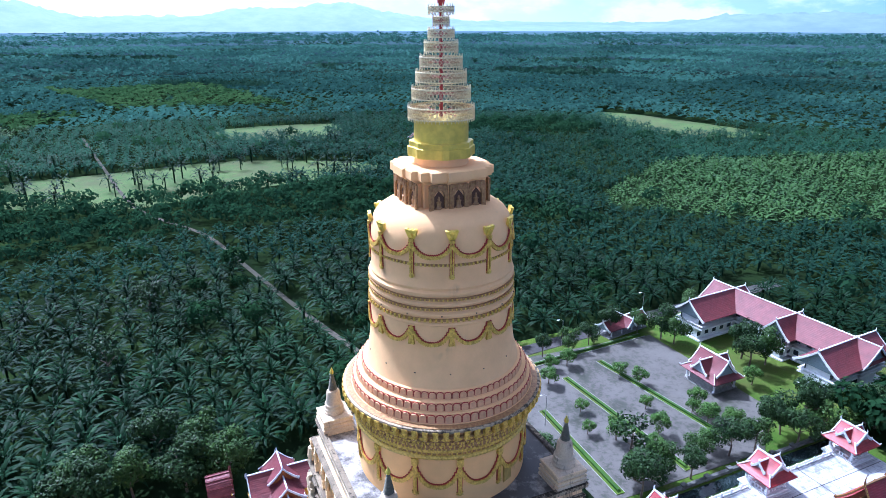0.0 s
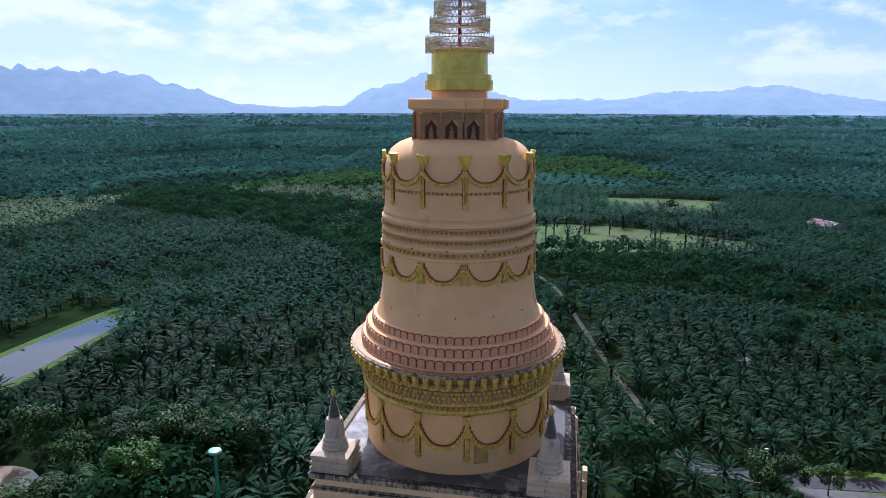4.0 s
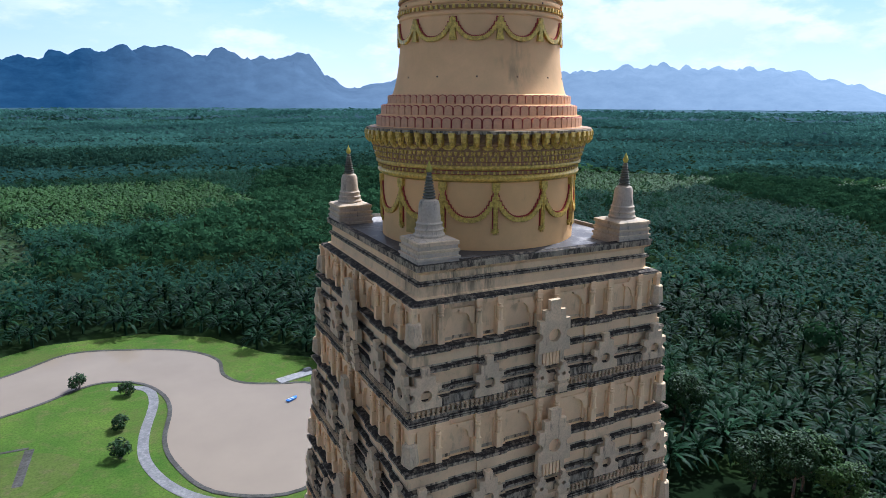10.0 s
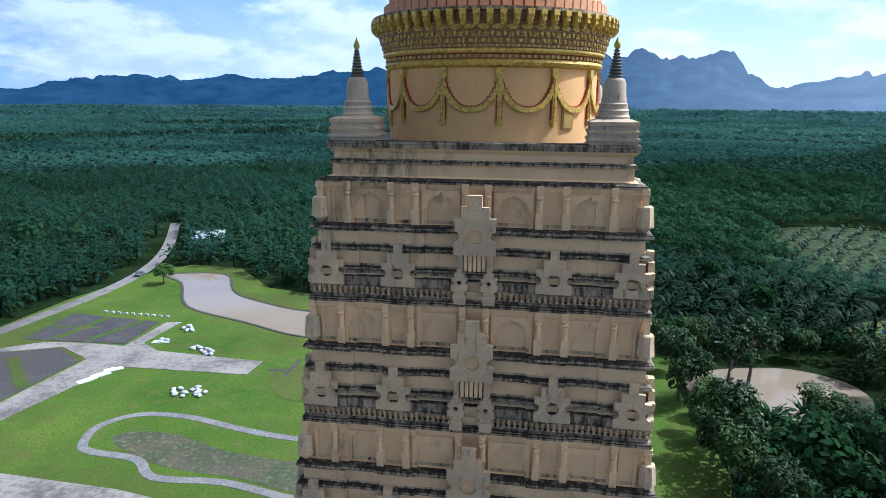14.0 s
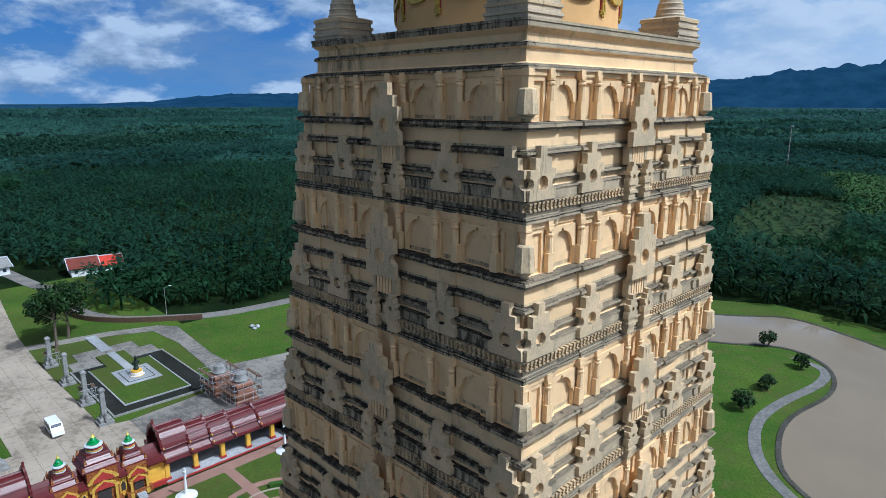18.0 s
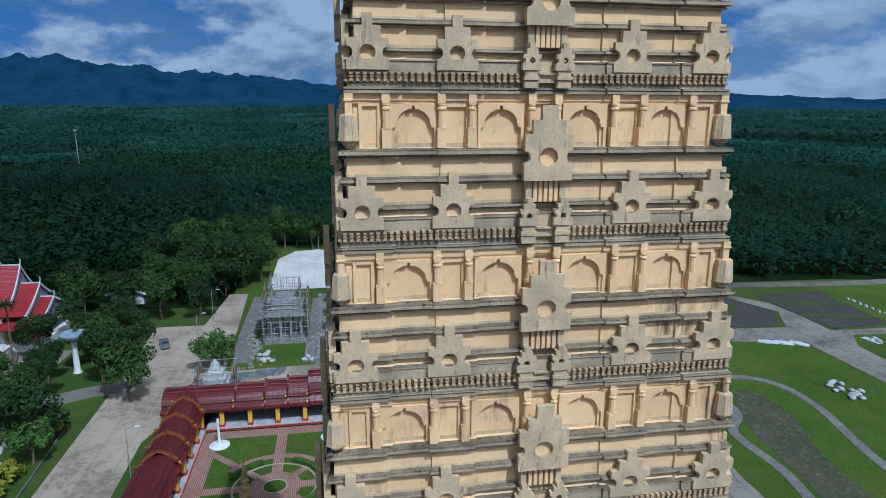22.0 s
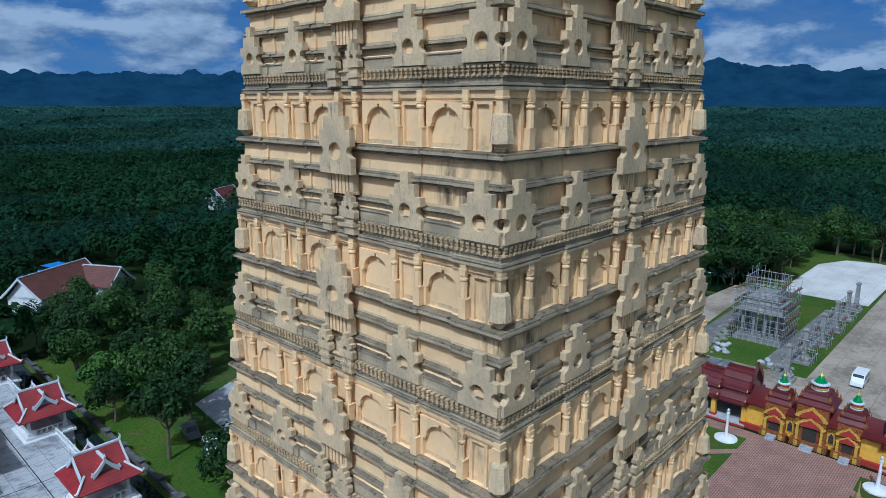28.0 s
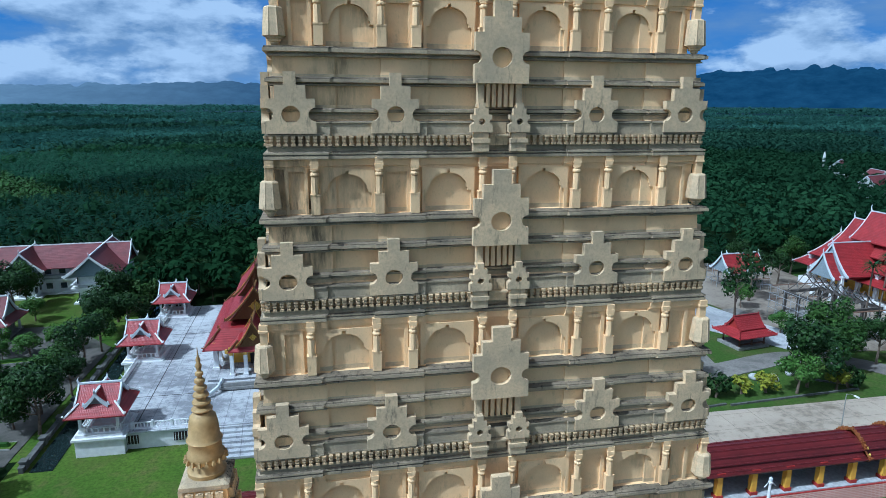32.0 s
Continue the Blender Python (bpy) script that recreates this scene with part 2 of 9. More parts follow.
# ---- mesh building ----
class Geo:
    """Collects vertices and faces of one mesh; mi is the slot of the material."""

    def __init__(self):
        self.v, self.f, self.m = [], [], []

    def add(self, verts, faces, mi=0):
        k = len(self.v)
        self.v += [tuple(p) for p in verts]
        self.f += [tuple(i + k for i in f) for f in faces]
        self.m += [mi] * len(faces)
        return self

    def box(self, cx, cy, cz, sx, sy, sz, mi=0, top=None):
        """A box by centre and size; top: scale of its upper face."""
        t = top or 1.0
        x, y, z = sx / 2, sy / 2, sz / 2
        v = [(cx + a * x * s, cy + b * y * s, cz + c * z) for c, s in ((-1, 1), (1, t)) for a, b in ((-1, -1), (1, -1), (1, 1), (-1, 1))]
        return self.add(v, [(3, 2, 1, 0), (4, 5, 6, 7), (0, 1, 5, 4), (1, 2, 6, 5), (2, 3, 7, 6), (3, 0, 4, 7)], mi)

    def loft(self, rings, mis=None, cap=True):
        n = len(rings[0])
        k = len(self.v)
        for r in rings:
            self.v += [tuple(p) for p in r]
        for i in range(len(rings) - 1):
            for j in range(n):
                a, b = k + i * n + j, k + i * n + (j + 1) % n
                self.f.append((a, b, b + n, a + n))
                self.m.append(mis[i] if mis else 0)
        if cap:
            self.f.append(tuple(k + j for j in reversed(range(n))))
            self.f.append(tuple(k + (len(rings) - 1) * n + j for j in range(n)))
            self.m += [mis[0] if mis else 0, mis[-1] if mis else 0]
        return self

    def lathe(self, profile, n, mis=None, cap=True, at=(0, 0, 0), phase=0.0):
        rings = [[(at[0] + r * math.cos(phase + 2 * math.pi * j / n), at[1] + r * math.sin(phase + 2 * math.pi * j / n), at[2] + z) for j in range(n)] for r, z in profile]
        return self.loft(rings, mis, cap)

    def square(self, profile, mis=None, at=(0, 0, 0)):
        rings = [[(at[0] + a * h, at[1] + b * h, at[2] + z) for a, b in ((-1, -1), (1, -1), (1, 1), (-1, 1))] for h, z in profile]
        return self.loft(rings, mis)

    def prism(self, outline, z0, z1, mi=0):
        """An upright block over an outline in x and y."""
        return self.loft([[(x, y, z0) for x, y in outline], [(x, y, z1) for x, y in outline]], [mi])

    def plate(self, outline, y0, y1, mi=0):
        """A slab over an outline in x and z, from y0 (back) to y1 (front)."""
        n = len(outline)
        v = [(x, y0, z) for x, z in outline] + [(x, y1, z) for x, z in outline]
        f = [tuple(range(n)), tuple(reversed(range(n, 2 * n)))] + [(j, j + n, (j + 1) % n + n, (j + 1) % n) for j in range(n)]
        return self.add(v, f, mi)

    def tube(self, pts, r, n=6, mi=0, taper=1.0):
        pts = [Vector(p) for p in pts]
        rings = []
        for i, p in enumerate(pts):
            d = (pts[min(i + 1, len(pts) - 1)] - pts[max(i - 1, 0)]).normalized()
            u = d.cross(Vector((0, 0, 1)) if abs(d.z) < 0.9 else Vector((1, 0, 0))).normalized()
            w = d.cross(u)
            s = r * (1 + (taper - 1) * i / max(1, len(pts) - 1))
            rings.append([p + s * (u * math.cos(2 * math.pi * j / n) + w * math.sin(2 * math.pi * j / n)) for j in range(n)])
        return self.loft(rings, [mi] * (len(rings) - 1))

    def mesh(self, name, mats, smooth=False):
        me = bpy.data.meshes.new(name)
        me.from_pydata(self.v, [], self.f)
        for m in mats if isinstance(mats, (list, tuple)) else [mats]:
            me.materials.append(m)
        me.polygons.foreach_set("material_index", self.m)
        if smooth:
            me.polygons.foreach_set("use_smooth", [True] * len(self.f))
        bm = bmesh.new()
        bm.from_mesh(me)
        bmesh.ops.recalc_face_normals(bm, faces=bm.faces)
        bm.to_mesh(me)
        bm.free()
        if smooth:
            me.set_sharp_from_angle(angle=radians(40))
        me.update()
        return me


def piece(name, mesh, parent=None, m=None, label=""):
    """One object on a mesh that may be shared."""
    ob = new(name, mesh)
    if parent:
        ob.parent = parent
    if m is not None:
        ob.matrix_basis = m
    if label:
        ob["label"] = label
    return ob


def part(name, geo, material, parent=None, label="", m=None, smooth=False):
    return piece(name, geo.mesh(name, material, smooth), parent, m, label)


def thing(name, label, category, group="", kind="", at=None):
    ob = new(name)
    if at is not None:
        ob.matrix_basis = at
    return tagged(ob, label, category, group, kind)


def disc(cx, cz, r, n=20, a0=0.0, a1=360.0):
    k = n if a1 - a0 >= 360 else n + 1
    return [(cx + r * math.cos(radians(a0 + (a1 - a0) * i / n)), cz + r * math.sin(radians(a0 + (a1 - a0) * i / n))) for i in range(k)]


def holed(outline, holes, y0, y1):
    """A Geo slab over an outline in x and z with round holes cut through it."""
    bm = bmesh.new()
    edges = []
    for loop in [outline] + holes:
        vs = [bm.verts.new((x, y0, z)) for x, z in loop]
        edges += [bm.edges.new((vs[i], vs[(i + 1) % len(vs)])) for i in range(len(vs))]
    bmesh.ops.triangle_fill(bm, edges=edges, use_beauty=True)
    faces = bm.faces[:]
    ext = bmesh.ops.extrude_face_region(bm, geom=faces)
    for g in ext["geom"]:
        if isinstance(g, bmesh.types.BMVert):
            g.co.y = y1
    bm.verts.index_update()
    geo = Geo()
    geo.add([v.co[:] for v in bm.verts], [[v.index for v in f.verts] for f in bm.faces])
    bm.free()
    return geo


# ---- the tower ----
tower = thing("temple_tower", "tall cream plaster temple tower with stained storeys of arches", "temple tower")
LEVEL = [57.55, 52.73, 47.51, 42.31, 37.09, 31.75, 26.5, 21.3, 16.1]
HALF = [6.32, 6.75, 7.10, 7.50, 7.85, 8.27, 8.65, 9.02, 9.40]


def jogged(h, z):
    """The plan of a storey at one height: corner and middle bays stand proud of the rest."""
    k, d = h / 7.1, 0.09
    cuts = [(-h, 0), (-(h - 1.88 * k), 0), (-(h - 1.88 * k), d), (-3.80 * k, d), (-3.80 * k, 0), (-2.28 * k, 0), (-2.28 * k, d), (2.28 * k, d), (2.28 * k, 0),
            (3.80 * k, 0), (3.80 * k, d), (h - 1.88 * k, d), (h - 1.88 * k, 0)]
    out = []
    for q in range(4):
        c, s = round(math.cos(q * math.pi / 2)), round(math.sin(q * math.pi / 2))
        for u, e in cuts:
            x, y = u, -(h - e)
            out.append((c * x - s * y, s * x + c * y, z))
    return out


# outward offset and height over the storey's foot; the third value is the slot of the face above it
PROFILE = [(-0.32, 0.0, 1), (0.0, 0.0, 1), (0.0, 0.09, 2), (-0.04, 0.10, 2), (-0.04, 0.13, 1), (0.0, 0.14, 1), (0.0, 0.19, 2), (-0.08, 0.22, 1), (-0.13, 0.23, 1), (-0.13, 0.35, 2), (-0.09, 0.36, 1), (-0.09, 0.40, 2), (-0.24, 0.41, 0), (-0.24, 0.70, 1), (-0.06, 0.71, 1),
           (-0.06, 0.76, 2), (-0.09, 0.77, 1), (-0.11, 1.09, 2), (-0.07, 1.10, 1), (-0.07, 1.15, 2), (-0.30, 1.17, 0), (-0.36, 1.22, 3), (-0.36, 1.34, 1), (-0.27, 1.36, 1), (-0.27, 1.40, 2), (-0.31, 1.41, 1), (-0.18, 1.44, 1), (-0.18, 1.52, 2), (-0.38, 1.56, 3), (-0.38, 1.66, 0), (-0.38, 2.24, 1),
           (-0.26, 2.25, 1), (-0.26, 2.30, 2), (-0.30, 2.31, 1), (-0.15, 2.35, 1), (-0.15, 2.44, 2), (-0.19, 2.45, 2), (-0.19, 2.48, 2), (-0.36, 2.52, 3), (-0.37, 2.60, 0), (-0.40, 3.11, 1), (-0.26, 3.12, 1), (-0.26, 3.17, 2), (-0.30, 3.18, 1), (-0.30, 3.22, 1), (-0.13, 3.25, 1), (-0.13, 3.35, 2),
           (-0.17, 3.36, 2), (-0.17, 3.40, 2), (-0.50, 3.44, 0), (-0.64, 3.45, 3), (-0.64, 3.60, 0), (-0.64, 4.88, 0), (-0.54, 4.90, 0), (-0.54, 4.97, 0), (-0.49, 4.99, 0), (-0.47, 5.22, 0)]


def face_pose(q, u, d, z, k=1.0):
    """The pose of a piece on the face q (0 south, 1 east, 2 north, 3 west): u along it, d out from the axis."""
    return pose(0, 0, 0, 0, 0, 90 * q) @ pose(u, -d, z) @ Matrix.Diagonal((k, 1, k, 1))


# shared pieces; x along the face, -y outward, z up
g = Geo()
g.box(0, -0.10, 0.31, 0.29, 0.28, 0.62).box(0, -0.10, 0.64, 0.32, 0.30, 0.05)
g.lathe([(0.13, 0.66), (0.12, 1.20)], 8, at=(0, -0.14, 0))
g.lathe([(0.09, 1.20), (0.14, 1.25), (0.145, 1.30), (0.10, 1.36), (0.13, 1.39), (0.13, 1.44)], 10, at=(0, -0.14, 0))
g.box(0, -0.10, 1.50, 0.25, 0.24, 0.10).box(0, -0.09, 1.58, 0.29, 0.26, 0.06).box(0, -0.08, 1.70, 0.26, 0.24, 0.18)
PILASTER = g.mesh("pilaster", CREAM)


def arch_outline(w, h, jamb, notch=0.05):
    """Half of a cusped arch, from its foot up over a shoulder and three cusps to the notch in the crown."""
    pts = [(w, 0.0), (w, jamb), (w - 0.10, jamb + 0.01), (w - 0.10, jamb + 0.10), (w - 0.14, jamb + 0.12)]
    r, rise = w - 0.14, h - jamb - 0.12
    for i in range(1, 8):
        a = radians(8 + 76 * i / 7)
        pts.append((r * math.cos(a) + 0.02 * (i % 2), jamb + 0.12 + rise * math.sin(a) - 0.02 * (i % 2)))
    pts += [(notch, h - 0.005), (notch, h + 0.09)]
    return pts


def arch_panel(w, ht, top, half):
    a = arch_outline(w, ht, 0.66)
    out = [(-half, 0), (-half, top), (half, top), (half, 0)] + a + [(-x, z) for x, z in reversed(a)]
    return Geo().plate(out, 0.09, -0.075).mesh("arch_panel", [CREAM])


ARCH = arch_panel(0.70, 1.28, 1.45, 0.80)
NICHE = Geo().plate([(-0.46, 0), (-0.46, 1.47), (0.46, 1.47), (0.46, 0), (0.33, 0), (0.33, 1.33), (-0.33, 1.33), (-0.33, 0)], 0.06, -0.06).mesh("niche_panel", CREAM)
SLIM_NICHE = Geo().plate([(-0.36, 0), (-0.36, 1.47), (0.36, 1.47), (0.36, 0), (0.24, 0), (0.24, 1.36), (-0.24, 1.36), (-0.24, 0)], 0.06, -0.06).mesh("niche_panel", CREAM)


def stepped(w1, w2, w3, z1, z2, z3, hole, hz, bite):
    """A stepped plate: three tiers, a round hole, and a bite out of either flank."""
    right = [(w1, 0.0), (w1 + 0.04, 0.0), (w1 + 0.04, hz - bite - 0.05)] + [(w1 + 0.02 - bite * math.sin(radians(18 * i)), hz - bite * math.cos(radians(18 * i))) for i in range(11)]
    right += [(w1 + 0.02, z1), (w2, z1), (w2, z2), (w3, z2), (w3, z3)]
    out = right + [(-x, z) for x, z in reversed(right)]
    return holed(out, [disc(0, hz, hole, 18)], 0.0, -0.24)


CROSS = stepped(0.68, 0.44, 0.175, 1.06, 1.46, 1.86, 0.265, 0.58, 0.20).plate(disc(0, 0.58, 0.29, 14), 0.0, -0.05, 1).mesh("stepped_plate", [PLATE, CREAM])
CENTRE = stepped(0.81, 0.565, 0.27, 1.56, 2.02, 2.50, 0.32, 0.80, 0.20).plate(disc(0, 0.80, 0.34, 14), 0.0, -0.05, 1).mesh("crowning_plate", [PLATE, CREAM])
SMALL = stepped(0.30, 0.20, 0.10, 0.56, 0.76, 0.94, 0.10, 0.34, 0.08).mesh("small_stepped_plate", PLATE)
POST = Geo().box(0, -0.08, 0.36, 0.21, 0.26, 0.76).box(0, -0.10, 0.03, 0.25, 0.30, 0.08).mesh("post", PLATE)
SLAT = Geo().box(0, -0.10, 0.36, 0.13, 0.22, 0.76).mesh("slat", CREAM)
PLINTH = Geo().box(0, -0.10, 0.10, 0.50, 0.30, 0.20).box(0, -0.12, 0.26, 0.56, 0.36, 0.10).box(0, -0.10, 0.38, 0.46, 0.30, 0.14).mesh("plinth", PLATE)
SILL = Geo().box(0, -0.05, 0.16, 0.62, 0.2, 0.30).box(0, -0.10, 0.33, 0.66, 0.3, 0.06).box(0, -0.02, 0.55, 0.55, 0.10, 0.38).mesh("sill_block", PLATE)
prof = [(0.08, 0.0), (0.13, 0.05), (0.13, 0.09), (0.20, 0.12), (0.20, 0.17), (0.26, 0.20), (0.26, 0.24), (0.345, 0.27), (0.335, 0.40), (0.275, 1.08), (0.24, 1.12), (0.13, 1.14)]
rings = []
for i, (r, z) in enumerate(prof):
    rings.append([(r * e * math.cos(a), r * e * math.sin(a), z) for j in range(8) for da, e in ((-0.10, 1.0), (0.0, 1.07 if 6 < i < 10 else 1.0), (0.10, 1.0)) for a in (math.pi / 8 + j * math.pi / 4 + da,)])
LANTERN = Geo().loft(rings).mesh("corner_lantern", PLATE)
SHAFT = Geo().square([(0.12, 1.13), (0.12, 1.52), (0.16, 1.54), (0.16, 1.60), (0.14, 1.61), (0.14, 1.78)]).mesh("corner_shaft", CREAM)


def balusters(h):
    g = Geo()
    k = round(2 * h / 0.222)
    for i in range(k):
        u = -h + 0.13 + (2 * h - 0.26) * i / (k - 1)
        if abs(u) < 0.80:
            continue
        g.box(u, -0.06, 0.04, 0.135, 0.16, 0.08).box(u, -0.06, 0.12, 0.075, 0.09, 0.08).box(u, -0.06, 0.19, 0.125, 0.13, 0.06).box(u, -0.06, 0.25, 0.075, 0.09, 0.07).box(u, -0.06, 0.32, 0.135, 0.16, 0.08)
    return g


for i in range(8):
    top, zb, h = LEVEL[i], LEVEL[i + 1], HALF[i + 1]
    s = (top - zb) / 5.22
    k = h / 7.1
    rings = [jogged(h + o, zb + z * s) for o, z, _ in PROFILE]
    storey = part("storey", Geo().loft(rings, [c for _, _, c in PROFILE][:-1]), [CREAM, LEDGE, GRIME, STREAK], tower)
    wall, zp = h - 0.60, zb + 3.45 * s
    sz = Matrix.Diagonal((1, 1, s, 1))
    for q in range(4):
        for sg in (-1, 1):
            for u in (0.46, 2.52, 3.56, 5.40):
                piece("pilaster", PILASTER, storey, face_pose(q, sg * u * k, wall + 0.03, zp) @ sz)
            for u in (1.49, 4.48):
                piece("arch_panel", ARCH, storey, face_pose(q, sg * u * k, wall - 0.025, zp, 1) @ Matrix.Diagonal((k, 1, s, 1)))
            piece("niche_panel", NICHE, storey, face_pose(q, sg * 3.04 * k, wall, zp) @ sz)
            piece("niche_panel", SLIM_NICHE, storey, face_pose(q, sg * 5.92 * k, wall, zp) @ sz)
            for u in (3.20, 6.26):
                piece("stepped_plate", CROSS, storey, face_pose(q, sg * u * k, h - 0.26 + (0.03 if u > 5 else 0), zb + 0.79 * s) @ Matrix.Diagonal((k, 1, s, 1)))
            piece("small_stepped_plate", SMALL, storey, face_pose(q, sg * 0.60 * k, h - 0.06, zb + 0.82 * s) @ Matrix.Diagonal((k, 1, s, 1)))
            piece("plinth", PLINTH, storey, face_pose(q, sg * 0.60 * k, h - 0.12, zb + 0.20 * s) @ Matrix.Diagonal((k, 1, 1.35 * s, 1)))
            piece("post", POST, storey, face_pose(q, sg * 0.60 * k, h - 0.24, zb + 1.64 * s) @ sz)
            for u in (0.185, 0.37):
                piece("slat", SLAT, storey, face_pose(q, sg * u * k, h - 0.24, zb + 1.64 * s) @ sz)
        piece("slat", SLAT, storey, face_pose(q, 0, h - 0.24, zb + 1.64 * s) @ sz)
        piece("sill_block", SILL, storey, face_pose(q, 0, h - 0.22, zb + 0.38 * s) @ sz)
        piece("crowning_plate", CENTRE, storey, face_pose(q, 0, h - 0.06, zb + 2.36 * s) @ Matrix.Diagonal((k, 1, s, 1)))
        piece("corner_lantern", LANTERN, storey, pose(0, 0, 0, 0, 0, 90 * q) @ pose(-(h - 0.48), -(h - 0.48), zp - 0.02) @ sz)
        piece("corner_shaft", SHAFT, storey, pose(0, 0, 0, 0, 0, 90 * q) @ pose(-(h - 0.50), -(h - 0.50), zp - 0.02) @ sz)
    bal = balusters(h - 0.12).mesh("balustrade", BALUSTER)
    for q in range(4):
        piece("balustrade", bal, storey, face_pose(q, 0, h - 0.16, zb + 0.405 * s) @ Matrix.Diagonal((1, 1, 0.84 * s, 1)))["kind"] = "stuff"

# the foot of the tower and its terrace, with plain walls
part("base_block", Geo().square([(10.2, 0), (10.2, 1.0), (9.9, 1.1), (9.7, 15.6), (10.0, 15.7), (10.0, 16.1)]), CREAM, tower)
terrace = thing("terrace", "plain cream plaster terrace block round the foot of the tower", "terrace")
part("terrace_block", Geo().square([(17.5, 0), (17.5, 1.2), (17.0, 1.4), (16.8, 11.2), (17.3, 11.4), (17.3, 12.0)]), CREAM, terrace)

# parapet over the top storey
P = [(6.0, 57.5, 1), (6.34, 57.52, 1), (6.34, 57.58, 3), (6.30, 57.59, 3), (6.30, 57.63, 3), (6.02, 57.72, 0), (5.86, 57.78, 0), (5.84, 58.18, 0), (5.95, 58.24, 1), (5.95, 58.33, 3), (5.91, 58.34, 3), (5.91, 58.37, 1), (5.80, 58.42, 0), (5.78, 58.66, 0),
     (5.92, 58.78, 0), (5.99, 58.84, 1), (5.99, 59.0, 3), (6.02, 59.01, 1), (6.02, 59.10, 3), (5.72, 59.14, 2), (5.68, 58.98, 2)]
parapet = part("parapet", Geo().loft([[(a * h, b * h, z) for a, b in ((-1, -1), (1, -1), (1, 1), (-1, 1))] for h, z, _ in P], [c for _, _, c in P][:-1]), [CREAM, LEDGE, WETROOF, GRIME], tower)

# four stupas on the corners of the parapet
g1 = Geo().square([(0.95, 0), (0.95, 0.16), (0.90, 0.18), (0.90, 0.30), (0.95, 0.32), (0.95, 0.42), (0.88, 0.44), (0.88, 0.58), (0.93, 0.60), (0.93, 0.70), (0.86, 0.72), (0.86, 0.86),
                   (0.91, 0.88), (0.91, 1.02), (0.84, 1.05), (0.62, 1.12)], [0, 0, 0, 1, 0, 1, 0, 0, 1, 1, 0, 0, 1, 1, 0])
g2 = Geo().lathe([(0.62, 1.1), (0.64, 1.2), (0.58, 1.26), (0.57, 1.38), (0.60, 1.42), (0.54, 1.48), (0.53, 1.62), (0.55, 1.66), (0.48, 1.72), (0.44, 2.05), (0.42, 2.40), (0.36, 2.56), (0.20, 2.64)], 24)
prof = []
for j in range(9):
    prof += [(0.26 - 0.02 * j, 2.66 + 0.115 * j), (0.28 - 0.021 * j, 2.70 + 0.115 * j), (0.19 - 0.016 * j, 2.75 + 0.115 * j)]
g3 = Geo().lathe([(0.1, 2.6)] + prof, 14)
g4 = Geo().lathe([(0.05, 3.66), (0.11, 3.72), (0.13, 3.82), (0.09, 3.92), (0.03, 4.05), (0.01, 4.13)], 12)
STUPA_PLASTER = ledge("pale_stupa_plaster", (0.66, 0.53, 0.36), (0.48, 0.40, 0.29), (0.12, 0.11, 0.09), 0.66, 0.62)
SPIRE_RING = plain("mossy_spire_rings", (0.13, 0.125, 0.09), 0.8, vary=0.3, scale=8)
KNOB = plain("yellow_gold_knob", (0.50, 0.42, 0.06), 0.5, 0.2)
meshes = [("plinth", g1.mesh("plinth", [STUPA_PLASTER, PLATE])), ("bell", g2.mesh("bell", STUPA_PLASTER, True)), ("ringed_spire", g3.mesh("ringed_spire", SPIRE_RING, True)), ("finial", g4.mesh("finial", KNOB, True))]
for a, b in ((-1, -1), (1, -1), (1, 1), (-1, 1)):
    st = thing("corner_stupa", "small grey-cream corner stupa with a dark ringed spire on the parapet", "stupa", "stupas on the parapet corners", at=pose(5.0 * a, 5.0 * b, 58.93))
    for nm, me in meshes:
        piece(nm, me, st)

# drum, lotus mouldings and bell
OCHRE = plaster("ochre_drum_paint", (0.85, 0.50, 0.195), (0.36, 0.22, 0.10), -0.05, 4.0, 0.4)
N = 120
bell = thing("bell_dome", "peach painted bell-shaped dome with gilded garlands and lotus petals", "dome", at=pose(0, 0, 0))
drum = part("drum", Geo().lathe([(4.74, 58.9), (4.72, 60.2), (4.70, 62.0), (4.80, 62.1), (4.80, 62.2)], N), OCHRE, bell, "ochre painted drum", smooth=True)
prof = [(4.74, 61.95), (4.80, 62.0), (4.88, 62.04), (4.92, 62.14), (4.88, 62.24), (4.81, 62.28), (4.83, 62.46), (4.90, 62.47), (4.98, 62.52), (5.0, 62.58), (4.97, 62.66), (4.92, 62.68), (4.93, 62.70), (4.97, 62.80), (4.97, 62.82),
        (5.0, 62.84), (5.02, 63.04), (5.10, 63.05), (5.10, 63.08), (5.06, 63.09), (5.09, 63.26), (5.17, 63.27), (5.17, 63.30), (5.12, 63.32), (5.16, 63.54), (5.24, 63.56), (5.22, 63.62), (5.14, 63.66), (5.16, 64.0), (5.30, 64.02), (5.30, 64.16), (5.06, 64.18)]
slots = [1, 1, 1, 1, 1, 2, 2, 1, 1, 1, 1, 2, 2, 2, 0, 0, 0, 0, 0, 0, 0, 0, 0, 0, 0, 0, 0, 0, 0, 0, 0]
cornice = part("gilded_cornice", Geo().lathe(prof, N, slots), [BRONZE, GOLD, RED], bell, "gilded and dark red cornice under the lotus rim", smooth=True)
turned = lambda b: Geo().add([(x, -z, y) for x, y, z in b.v], b.f)
BOSS = turned(Geo().lathe([(0.09, 0.0), (0.085, 0.04), (0.04, 0.06)], 10)).box(0.19, -0.02, 0, 0.06, 0.05, 0.20).mesh("boss", [GOLD])
FLOWER = turned(Geo().lathe([(0.05, 0.0), (0.045, 0.06), (0.02, 0.07)], 8))
